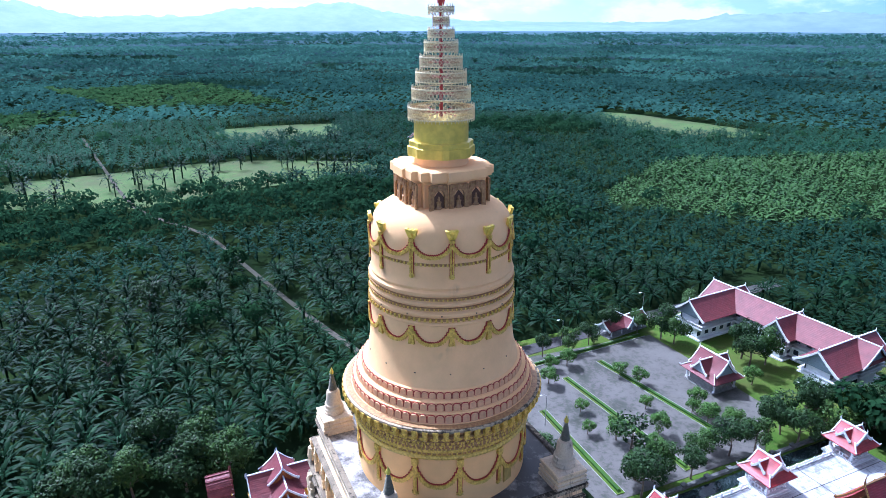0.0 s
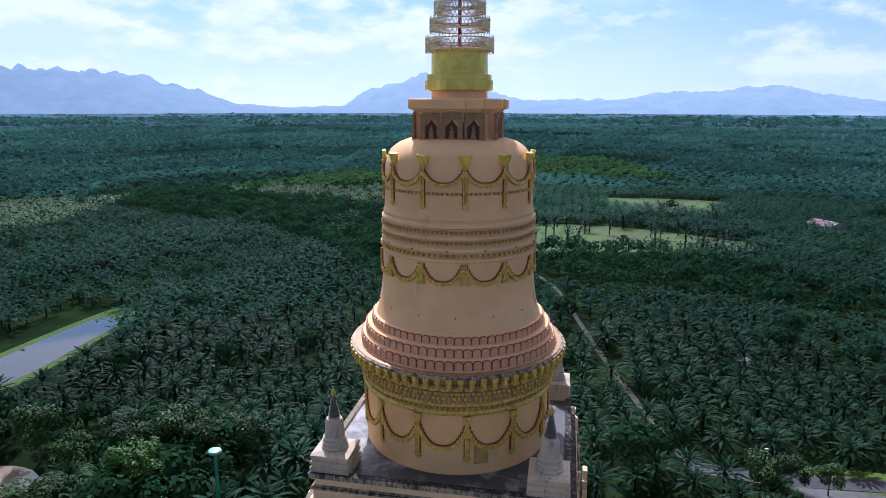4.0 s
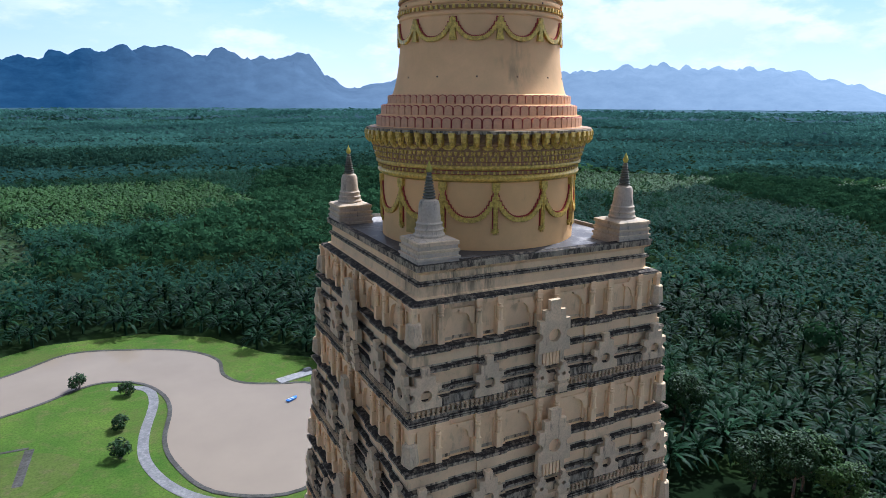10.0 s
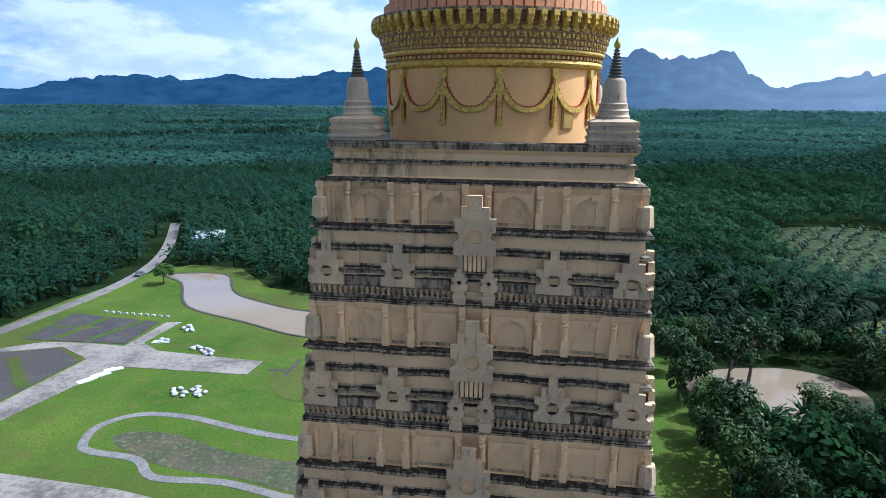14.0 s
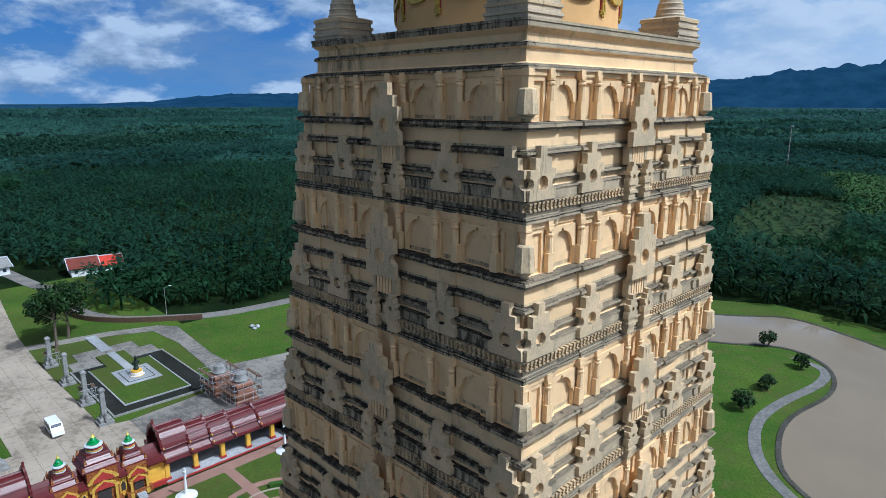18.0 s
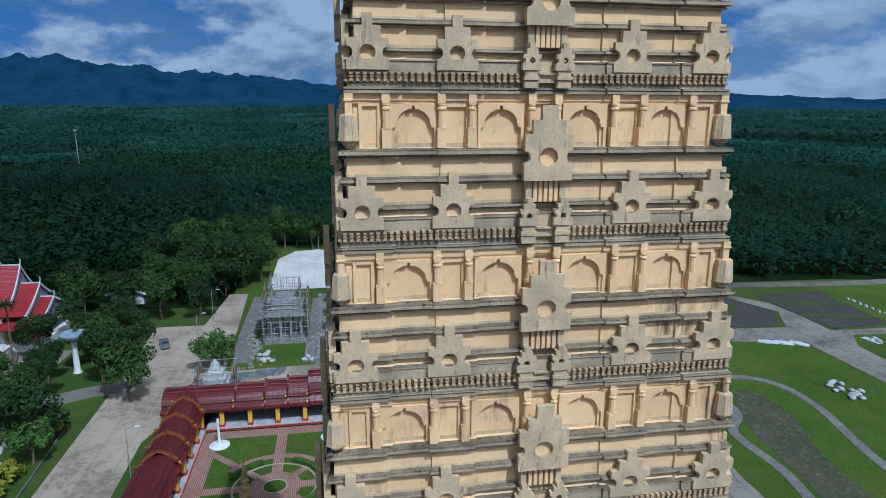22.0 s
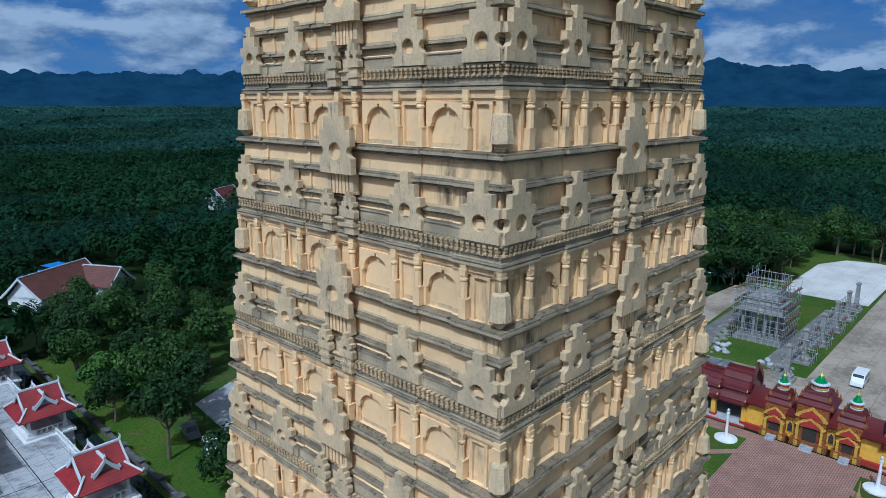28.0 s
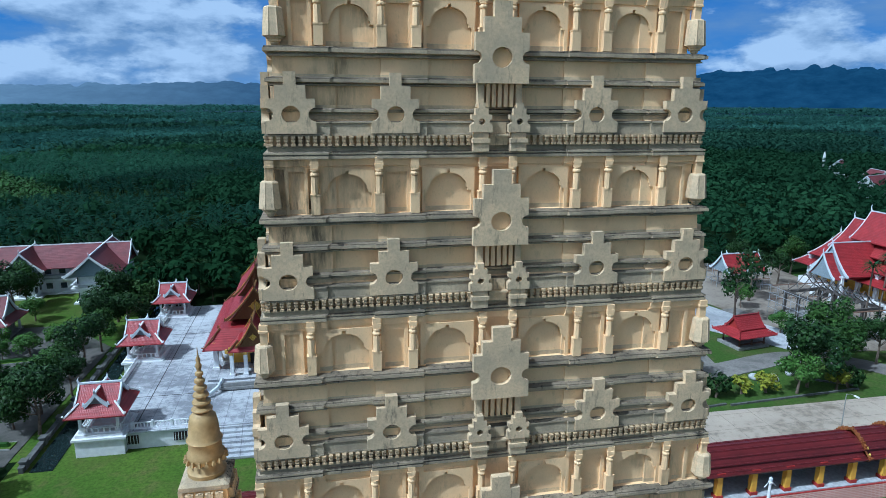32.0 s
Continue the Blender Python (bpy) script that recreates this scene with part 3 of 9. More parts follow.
for t in range(4):
    FLOWER.box(0.075 * math.cos(radians(45 + 90 * t)), -0.025, 0.075 * math.sin(radians(45 + 90 * t)), 0.08, 0.05, 0.08, top=0.6)
FLOWER = FLOWER.plate([(0.17, 0.09), (0.30, 0.09), (0.29, -0.02), (0.235, -0.10), (0.18, -0.02)], 0, -0.06).mesh("flower_boss", [GOLD])
EYE = Geo().plate([(-0.25, 0), (-0.12, 0.085), (0.0, 0.11), (0.12, 0.085), (0.25, 0), (0.12, -0.085), (0, -0.11), (-0.12, -0.085)], 0, -0.035).plate([(-0.09, 0), (0, 0.075), (0.09, 0), (0, -0.075)], 0, -0.075).mesh("lozenge_boss", [GOLD])
for j in range(66):
    piece("boss", BOSS, cornice, pose(0, 0, 0, 0, 0, 360 * j / 66) @ pose(0, -5.005, 62.94))
    piece("flower_boss", FLOWER, cornice, pose(0, 0, 0, 0, 0, 360 * j / 66 + 1.2) @ pose(0, -5.07, 63.18))
for j in range(58):
    piece("lozenge_boss", EYE, cornice, pose(0, 0, 0, 0, 0, 360 * j / 58) @ pose(0, -5.135, 63.43))
prof = [(5.0, 64.1), (4.86, 64.17), (4.86, 64.68), (4.70, 64.70), (4.62, 64.72), (4.62, 65.16), (4.46, 65.18), (4.30, 65.20), (4.30, 65.60), (4.16, 65.63), (4.06, 65.9), (3.95, 66.35), (3.86, 66.9), (3.80, 67.5),
        (3.76, 68.2), (3.76, 68.86), (3.82, 68.92), (3.82, 69.02), (3.75, 69.10), (3.75, 69.32), (3.82, 69.38), (3.82, 69.5), (3.70, 69.6), (3.70, 69.85), (3.80, 69.92), (3.80, 70.02), (3.70, 70.12), (3.70, 70.38),
        (3.80, 70.44), (3.80, 70.56), (3.68, 70.66), (3.72, 70.80), (3.66, 70.92), (3.64, 71.3), (3.63, 72.6), (3.58, 73.05), (3.44, 73.5), (3.20, 73.82), (2.85, 74.06), (2.4, 74.22), (1.5, 74.3)]
bodyshell = part("bell_body", Geo().lathe(prof, N), BELL, bell, smooth=True)


def round_pose(r, a, z):
    """A piece on the round: x along, -y outward."""
    return pose(0, 0, 0, 0, 0, a + 90) @ pose(0, -r, z)


# lotus petals in three tiers, each petal a rounded tile with a red backing
def petal(w, h):
    arc = [(w, 0), (w, h * 0.72)] + [(w * math.cos(radians(a)), h * 0.72 + h * 0.28 * math.sin(radians(a))) for a in (30, 60, 90, 120, 150)] + [(-w, h * 0.72), (-w, 0)]
    g = Geo().plate([(x * 1.09, z * 1.05) for x, z in arc], 0.02, -0.035, 1)
    return g.plate([(x * 0.93, z * 0.97) for x, z in arc], -0.03, -0.09, 0)


for r, z, hgt in ((4.86, 64.20, 0.45), (4.62, 64.73, 0.41), (4.30, 65.21, 0.37)):
    n = 72
    me = petal(math.pi * r / n * 0.90, hgt).mesh("lotus_petal", [PINK, RED])
    ring = part("petal_ledge", Geo().lathe([(r + 0.02, z - 0.05), (r + 0.13, z - 0.04), (r + 0.13, z + 0.0), (r + 0.02, z + 0.02)], N), BELL, bell, smooth=True)
    for j in range(n):
        piece("lotus_petal", me, ring, round_pose(r, 360 * j / n, z))
# gilded hanging leaves round the rim
g = Geo()
g.add([(-0.14, 0, 0.05), (0.14, 0, 0.05), (0.14, -0.24, 0.06), (-0.14, -0.24, 0.06), (-0.13, 0, -0.42), (0.13, 0, -0.42), (0.09, -0.10, -0.52), (-0.09, -0.10, -0.52), (0, -0.27, -0.15), (0, -0.22, -0.4)],
      [(0, 1, 2, 3), (0, 3, 7, 4), (1, 5, 6, 2), (4, 7, 6, 5), (3, 2, 8), (2, 6, 9, 8), (3, 8, 9, 7), (7, 9, 6), (0, 4, 5, 1)])
g.box(0.08, -0.23, -0.06, 0.08, 0.08, 0.16, top=0.5).box(-0.08, -0.23, -0.06, 0.08, 0.08, 0.16, top=0.5).box(0.05, -0.22, -0.26, 0.07, 0.08, 0.14, top=0.5).box(-0.05, -0.22, -0.26, 0.07, 0.08, 0.14, top=0.5)
me = g.mesh("rim_leaf", GOLD)
rim = part("rim_ring", Geo().lathe([(5.2, 63.98), (5.44, 64.0), (5.44, 64.12), (5.2, 64.14)], N), LEDGE, bell, "weathered top of the rim", smooth=True)
for j in range(66):
    piece("rim_leaf", me, rim, round_pose(5.26, 360 * j / 66, 63.98))

# strings of gilded studs on the mouldings
stud = Geo().box(0, -0.03, 0, 0.10, 0.09, 0.13, top=0.7)
for r, z, n, sc in ((3.78, 70.24, 110, 0.8), (3.78, 69.74, 110, 0.8), (3.80, 69.2, 90, 1.25), (3.64, 71.95, 110, 1.0), (4.83, 62.37, 120, 0.95), (4.96, 62.75, 150, 0.7)):
    part("band_backing", Geo().lathe([(r - 0.06, z - 0.07), (r + 0.015, z - 0.06), (r + 0.015, z + 0.06), (r - 0.06, z + 0.07)], N), BRONZE, bell, "gilded backing of a studded band", smooth=True)
    g = Geo()
    for j in range(n):
        mm = round_pose(r, 360 * j / n, z)
        g.add([mm @ Vector((x * sc, y * sc, zz * sc)) for x, y, zz in stud.v], stud.f)
    part("studded_band", g, GOLD, bell, "gilded studded band")["kind"] = "stuff"


def garland(r, sag, half, rad, n, mi=0):
    """A hanging rope of gilded leaves between two posts on the round."""
    g = Geo()
    for j in range(n):
        t = -1 + (2 * j + 1) / n
        a = radians(half * t)
        z = -sag * (1 - abs(t) ** 2.6)
        rise = 2.6 * sag * abs(t) ** 1.6
        L = 1.2 * math.hypot(r * radians(half), rise) * 2 / n
        ang = math.atan2(rise if t > 0 else -rise, r * radians(half)) + (0.35 if t > 0 else -0.35)
        mm = pose(0, 0, 0, 0, 0, math.degrees(a)) @ pose(0, -r, z) @ pose(0, 0, 0, 0, -math.degrees(ang), 0)
        b = Geo().box(0, -0.045, 0, L, 0.12, rad * 2, 0, top=0.75).box(0, 0.0, 0.035, L * 1.05, 0.05, rad * 2 + 0.02, 1)
        g.add([mm @ Vector(p) for p in b.v[:8]], b.f[:6], 0)
        g.add([mm @ Vector(p) for p in b.v[8:]], [tuple(i - 8 for i in f) for f in b.f[6:]], 1)
    return g


# upper tier: faces, straps and ropes
head = holed([(-0.10, 0.0), (0.10, 0.0), (0.20, 0.14), (0.27, 0.34), (0.30, 0.50), (0.20, 0.52), (0.10, 0.47), (0.0, 0.50), (-0.10, 0.47), (-0.20, 0.52), (-0.30, 0.50), (-0.27, 0.34), (-0.20, 0.14)], [], 0.05, -0.10)
head.box(0, -0.12, 0.24, 0.10, 0.10, 0.18, top=0.6).box(-0.10, -0.11, 0.33, 0.10, 0.06, 0.05).box(0.10, -0.11, 0.33, 0.10, 0.06, 0.05).box(0, -0.11, 0.13, 0.16, 0.07, 0.05)
HEAD = head.mesh("mask_ornament", YGOLD)
g = Geo().box(0, 0.0, 0.95, 0.22, 0.09, 1.9, 1).box(-0.055, -0.05, 0.95, 0.07, 0.08, 1.86).box(0.055, -0.05, 0.95, 0.07, 0.08, 1.86)
g.add(*(lambda b: ([(x, z - 0.04, y + 0.08) for x, y, z in b.v], b.f))(Geo().lathe([(0.02, -0.08), (0.13, -0.06), (0.13, 0.03), (0.05, 0.06)], 12)))
g.box(0, -0.05, 1.95, 0.24, 0.12, 0.16)
STRAP = g.mesh("gilded_strap", [GOLD, RED])
ROPE = garland(3.66, 0.62, 15.0, 0.085, 18).mesh("garland", [GOLD, RED])
for j in range(12):
    a = 163.6 + 30 * j
    piece("mask_ornament", HEAD, bodyshell, round_pose(3.52, a, 73.15) @ pose(0, 0, 0, 12, 0, 0))
    piece("gilded_strap", STRAP, bodyshell, round_pose(3.65, a, 71.30) @ Matrix.Diagonal((1, 1, 0.93, 1)))
    piece("garland", ROPE, bodyshell, pose(0, 0, 72.95, 0, 0, a + 15 + 90))
# lower tier
DROP = Geo().plate([(-0.06, 0.95), (0.06, 0.95), (0.15, 0.45), (0.10, 0.42), (0.17, 0.0), (-0.17, 0.0), (-0.10, 0.42), (-0.15, 0.45)], 0.03, -0.10).mesh("gilded_drop", GOLD)
ROPE2 = garland(3.80, 0.85, 15.0, 0.085, 20).mesh("garland", [GOLD, RED])
for j in range(12):
    a = 163.4 + 30 * j
    piece("gilded_drop", DROP, bodyshell, round_pose(3.80, a, 67.85))
    piece("garland", ROPE2, bodyshell, pose(0, 0, 68.75, 0, 0, a + 15 + 90))
# weep holes
hole = Geo().box(0, 0, 0, 0.06, 0.06, 0.06).mesh("weep_hole", plain("black_hole", (0.02, 0.02, 0.02), 0.9))
for j in range(14):
    piece("weep_hole", hole, bodyshell, round_pose(3.94, 25.7 * j + 8, 66.35))
    piece("weep_hole", hole, bodyshell, round_pose(3.82, 25.7 * j + 2, 69.42))
# drum tier
STRAP2 = Geo().box(0, -0.05, 2.06, 0.34, 0.18, 0.34).box(0, -0.08, 1.86, 0.24, 0.14, 0.10).box(0, -0.01, 1.05, 0.26, 0.08, 1.7, 1).box(-0.055, -0.06, 1.05, 0.08, 0.10, 1.7).box(0.055, -0.06, 1.05, 0.08, 0.10, 1.7).box(0, -0.09, 1.05, 0.04, 0.10, 1.7).plate([(0.2 * (1 if i % 2 else 0.6) * math.cos(math.pi * i / 8), 0.14 + 0.2 * (1 if i % 2 else 0.6) * math.sin(math.pi * i / 8)) for i in range(16)], 0.0, -0.08).plate(disc(0, 0.14, 0.07, 10), -0.05, -0.12).mesh("gilded_strap", [GOLD, RED])
ROPE3 = garland(4.75, 1.02, 13.85, 0.105, 22).mesh("garland", [GOLD, RED])
for j in range(13):
    a = -109.8 + 27.69 * j
    piece("gilded_strap", STRAP2, drum, round_pose(4.73, a, 59.72))
    piece("garland", ROPE3, drum, pose(0, 0, 61.35, 0, 0, a + 13.85 + 90))
HATCH = plain("ochre_hatch", (0.45, 0.29, 0.07), 0.6)
for a in (-157.0, -45.0):
    part("hatch", Geo().plate([(-0.32, 0), (-0.32, 0.95), (0.32, 0.95), (0.32, 0)], 0.1, -0.06).plate([(-0.26, 0.06), (-0.26, 0.89), (0.26, 0.89), (0.26, 0.06)], 0.0, -0.09), HATCH, drum, "small ochre hatch in the drum", round_pose(4.72, a, 59.55))

# harmika: redented cube with niches
harmika = thing("harmika", "peach redented block with arched niches of small gilded seated statues", "harmika")


def redent(h, z, a=0.28, b=0.62):
    q = [(-h * a, -h), (h * a, -h), (h * a, -h * 0.94), (h * b, -h * 0.94), (h * b, -h * 0.8), (h * 0.8, -h * 0.8), (h * 0.8, -h * b), (h * 0.94, -h * b), (h * 0.94, -h * a)]
    out = []
    for k in range(4):
        c, s = round(math.cos(k * math.pi / 2)), round(math.sin(k * math.pi / 2))
        out += [(c * x - s * y, s * x + c * y, z) for x, y in q]
    return out


part("cube", Geo().loft([redent(h, z) for h, z in ((2.0, 73.8), (2.0, 75.4), (2.1, 75.5), (2.1, 75.58))]), BELL, harmika)
part("top_slab", Geo().loft([redent(h, z) for h, z in ((2.12, 75.56), (2.32, 75.62), (2.32, 76.02), (2.22, 76.06))]), BELL, harmika, "projecting slab of the harmika")
a = [(0.24, 0.0), (0.24, 0.62)] + [(0.24 * math.cos(radians(t)), 0.62 + 0.30 * math.sin(radians(t))) for t in (20, 40, 60, 80)]
outl = [(-0.40, 0), (-0.40, 0.7)] + [(0.40 * math.cos(radians(t)), 0.7 + 0.40 * math.sin(radians(t))) for t in range(170, 0, -20)] + [(0.40, 0.7), (0.40, 0)] + a + [(-x, z) for x, z in reversed(a)]
FRAME_ARCH = Geo().plate(outl, 0.02, -0.12).mesh("niche_arch", BRONZE)
NOOK = Geo().plate([(-0.23, 0.02), (-0.23, 0.62), (0, 0.9), (0.23, 0.62), (0.23, 0.02)], 0.0, -0.012).mesh("niche_back", plain("dark_niche", (0.10, 0.05, 0.03), 0.8))
STATUE = Geo().lathe([(0.17, 0.05), (0.18, 0.12), (0.12, 0.2), (0.12, 0.36), (0.15, 0.42), (0.06, 0.48), (0.075, 0.55), (0.06, 0.62), (0.015, 0.70)], 10).mesh("statue", BRONZE, True)
PANEL = Geo().box(0, -0.03, 0.0, 0.82, 0.08, 0.30).box(0, -0.09, 0.04, 0.22, 0.14, 0.26, top=0.6).box(-0.27, -0.08, -0.02, 0.2, 0.1, 0.16, top=0.5).box(0.27, -0.08, -0.02, 0.2, 0.1, 0.16, top=0.5).box(0.46, -0.05, -0.55, 0.10, 0.12, 1.3).box(-0.46, -0.05, -0.55, 0.10, 0.12, 1.3).mesh("scroll_panel", BRONZE)
for q in range(4):
    for u, d in ((0, 2.0), (-0.98, 1.88), (0.98, 1.88)):
        piece("niche_arch", FRAME_ARCH, harmika, face_pose(q, u, d, 74.08, 1.16))
        piece("niche_back", NOOK, harmika, face_pose(q, u, d + 0.01, 74.08, 1.16))
        st = piece("statue", STATUE, None, face_pose(q, u, d + 0.03, 74.16) @ Matrix.Diagonal((1, 0.6, 1, 1)))
        tagged(st, "small gilded seated statue in an arched niche", "statue", "statues in the niches")
        piece("scroll_panel", PANEL, harmika, face_pose(q, u, d, 75.28))

# gilded crown and tiered parasol
crown = thing("gilded_spire", "gilded spire with stacked pierced parasol rings and red linings", "spire")
part("neck", Geo().lathe([(1.34, 76.0), (1.34, 76.5)], 40), BELL, crown, "peach neck", smooth=True)
part("collar", Geo().loft([[(r * math.cos(2 * math.pi * (j + 0.5 * 0) / 32) * (1.0 if (j // 2) % 2 else 0.93), r * math.sin(2 * math.pi * j / 32) * (1.0 if (j // 2) % 2 else 0.93), z) for j in range(32)]
                           for r, z in ((1.5, 76.42), (1.66, 76.46), (1.66, 76.9), (1.58, 76.93), (1.58, 77.16), (1.3, 77.2))]), YGOLD, crown, "stepped gilded collar")
part("gold_drum", Geo().lathe([(1.34, 77.1), (1.33, 78.15), (1.48, 78.22), (1.5, 78.3)], 48), YGOLD, crown, smooth=True)
part("mast", Geo().lathe([(0.09, 78.2), (0.08, 83.3), (0.16, 83.4), (0.19, 83.6), (0.12, 83.8), (0.2, 84.0), (0.1, 84.3), (0.03, 85.4), (0.01, 86.2)], 12), RED, crown, "red mast")
RINGS = [(1.60, 78.24, 0.57), (1.40, 79.15, 0.52), (1.20, 79.92, 0.49), (1.0, 80.61, 0.48), (0.79, 81.29, 0.45), (0.61, 81.91, 0.40), (0.38, 82.5, 0.35), (0.60, 83.02, 0.28)]
for r, z, hgt in RINGS:
    n = max(18, int(r * 34))
    g = Geo().lathe([(r, z), (r + 0.03, z + 0.02), (r + 0.03, z + 0.06), (r, z + 0.07)], 48, cap=False).lathe([(r, z + hgt - 0.07), (r + 0.03, z + hgt - 0.05), (r + 0.03, z + hgt - 0.01), (r, z + hgt)], 48, cap=False)
    st = 3 * n
    for j in range(st):
        a0, a1 = 2 * math.pi * j / st, 2 * math.pi * (j + 1) / st
        for s0, s1 in ((0.07, hgt - 0.07), (hgt - 0.07, 0.07)):
            g.add([((r + e) * math.cos(t), (r + e) * math.sin(t), z + zz) for t, zz in ((a0, s0), (a1, s1)) for e, zz in ((0.0, zz - 0.025), (0.022, zz - 0.025), (0.022, zz + 0.025), (0.0, zz + 0.025))],
                  [(0, 1, 5, 4), (1, 2, 6, 5), (2, 3, 7, 6), (3, 0, 4, 7)])
            g.add([((r - 0.02 - e) * math.cos(t), (r - 0.02 - e) * math.sin(t), z + zz) for t, zz in ((a0, s0), (a1, s1)) for e, zz in ((0.0, zz - 0.014), (0.012, zz - 0.014), (0.012, zz + 0.014), (0.0, zz + 0.014))],
                  [(0, 1, 5, 4), (1, 2, 6, 5), (2, 3, 7, 6), (3, 0, 4, 7)], 1)
    for j in range(n):
        t = 2 * math.pi * j / n
        g.box(r * math.cos(t), r * math.sin(t), z + hgt + 0.06, 0.03, 0.03, 0.14, top=0.3).box(r * math.cos(t), r * math.sin(t), z - 0.05, 0.03, 0.03, 0.1)
    ring = part("parasol_ring", g, [FILIGREE, BRONZE], crown)
    g = Geo()
    for j in range(8):
        t = math.pi * j / 4
        g.tube([(0.06 * math.cos(t), 0.06 * math.sin(t), z + hgt * 0.45), (r * math.cos(t), r * math.sin(t), z + hgt * 0.5)], 0.02, 4)
    part("spokes", g, RED, ring, "red spokes of the ring")


# ---- sky backdrop, hills, plain ----
def emit_sky(name):
    """Blue sky with banks of cumulus, brighter and hazier towards the sun's side."""
    m = bpy.data.materials.new(name)
    m.use_nodes = True
    n, l = m.node_tree.nodes, m.node_tree.links
    n.remove(n["Principled BSDF"])
    out = n["Material Output"]
    pos = n.new("ShaderNodeNewGeometry").outputs["Position"]
    sep = n.new("ShaderNodeSeparateXYZ")
    l.new(pos, sep.inputs[0])
    height = ramp(n, l, sep.outputs[2], 0, 1000)
    toward = n.new("ShaderNodeVectorMath")
    toward.operation = "DOT_PRODUCT"
    toward.inputs[1].default_value = (0.74, 0.67, 0.0)
    l.new(pos, toward.inputs[0])
    side = ramp(n, l, toward.outputs["Value"], -4800, 4800)
    low = mix(n, l, ramp(n, l, side, 0.35, 0.9), (0.15, 0.30, 0.52), (0.74, 0.80, 0.86))
    high = mix(n, l, ramp(n, l, side, 0.35, 0.9), (0.055, 0.18, 0.45), (0.38, 0.56, 0.74))
    c = mix(n, l, ramp(n, l, height, 0.0, 0.8), low, high)
    big = tex(n, l, "noise", 0.0011, (1, 1, 2.4), 8, 0.58)
    wisp = tex(n, l, "noise", 0.0006, (1, 1, 3.5), 6, 0.65)
    puff = ramp(n, l, big, 0.435, 0.535)
    up = n.new("ShaderNodeMapping")
    up.inputs["Scale"].default_value, up.inputs["Location"].default_value = (1, 1, 2.4), (60, 40, 190)
    l.new(pos, up.inputs["Vector"])
    over = n.new("ShaderNodeTexNoise")
    over.inputs["Scale"].default_value, over.inputs["Detail"].default_value, over.inputs["Roughness"].default_value = 0.0011, 8, 0.58
    l.new(up.outputs[0], over.inputs["Vector"])
    rise = n.new("ShaderNodeMath")
    rise.operation = "SUBTRACT"
    l.new(over.outputs["Fac"], rise.inputs[0])
    l.new(big, rise.inputs[1])
    shade = ramp(n, l, rise.outputs[0], -0.07, 0.09)
    white = mix(n, l, ramp(n, l, side, 0.55, 0.95), (0.53, 0.61, 0.71), (0.71, 0.75, 0.80))
    grey = mix(n, l, ramp(n, l, side, 0.3, 0.85), (0.22, 0.31, 0.44), (0.56, 0.66, 0.75))
    c = mix(n, l, ramp(n, l, wisp, 0.44, 0.70, 0, 0.75), c, grey)
    c = mix(n, l, puff, c, mix(n, l, shade, white, grey))
    e = n.new("ShaderNodeEmission")
    l.new(c, e.inputs[0])
    e.inputs[1].default_value = 1.0
    l.new(e.outputs[0], out.inputs[0])
    return m


ring = Geo().lathe([(4900, -150), (4900, 300), (4900, 700), (4880, 1500)], 96, cap=False)
tagged(part("sky_backdrop", ring, emit_sky("sky_and_clouds"), smooth=True), "blue sky with banks of white and grey cumulus clouds", "sky", kind="structure")

# height of the skyline in metres, every four degrees from the east by the north
HILLS = [105, 105, 180, 265, 190, 65, 55, 75, 170, 235, 265, 275, 265, 255, 250, 240, 232, 190, 150, 340, 325, 345, 362, 330, 290, 265, 250, 225, 180, 190, 172, 185, 155, 100, 72, 78, 92, 105, 105, 88, 52, 42, 36, 42, 85,
         160, 185, 205, 218, 250, 278, 280, 272, 265, 268, 250, 222, 240, 238, 224, 220, 215, 210, 205, 200, 198, 176, 165, 150, 150, 150, 140, 130, 125, 120, 118, 116, 120, 118, 80, 72, 70, 73, 80, 88, 125, 185, 160, 150, 105]


def hill_line(az):
    i = az / 4.0 % 90
    k, f = int(i), i - int(i)
    f = f * f * (3 - 2 * f)
    return HILLS[k] * (1 - f) + HILLS[(k + 1) % 90] * f


def hill_ring(r0, r1, share, seed, rows=12, cols=1440):
    """A ring of ridges with gullies and knobs that climbs to the skyline."""
    g = Geo()
    for i in range(rows + 1):
        r = r0 + (r1 - r0) * i / rows
        w = math.sin(math.pi * 0.5 * min(1, i / (rows * 0.72))) ** 1.2
        for j in range(cols):
            az = 360 * j / cols
            c, s = math.cos(radians(az)), math.sin(radians(az))
            h = share * max(0.0, hill_line(az) - 34)
            big = noise.fractal(Vector((c * 14 + seed, s * 14, i * 0.25)), 0.9, 2.1, 5)
            fine = noise.fractal(Vector((c * 60 + seed, s * 60, i * 0.5)), 0.8, 2.2, 5)
            knob = abs(noise.noise(Vector((c * 34 + seed, s * 34, i * 0.3))))
            z = 34 + w * h * (1 + 0.06 * big + 0.34 * (knob - 0.2) + 0.10 * (abs(fine) - 0.2)) + min(1, h / 60) * 9 * fine * w
            g.v.append((r * c, r * s, z if i else 10))
    for i in range(rows):
        for j in range(cols):
            a, b = i * cols + j, i * cols + (j + 1) % cols
            g.f.append((a, b, b + cols, a + cols))
            g.m.append(0)
    return g


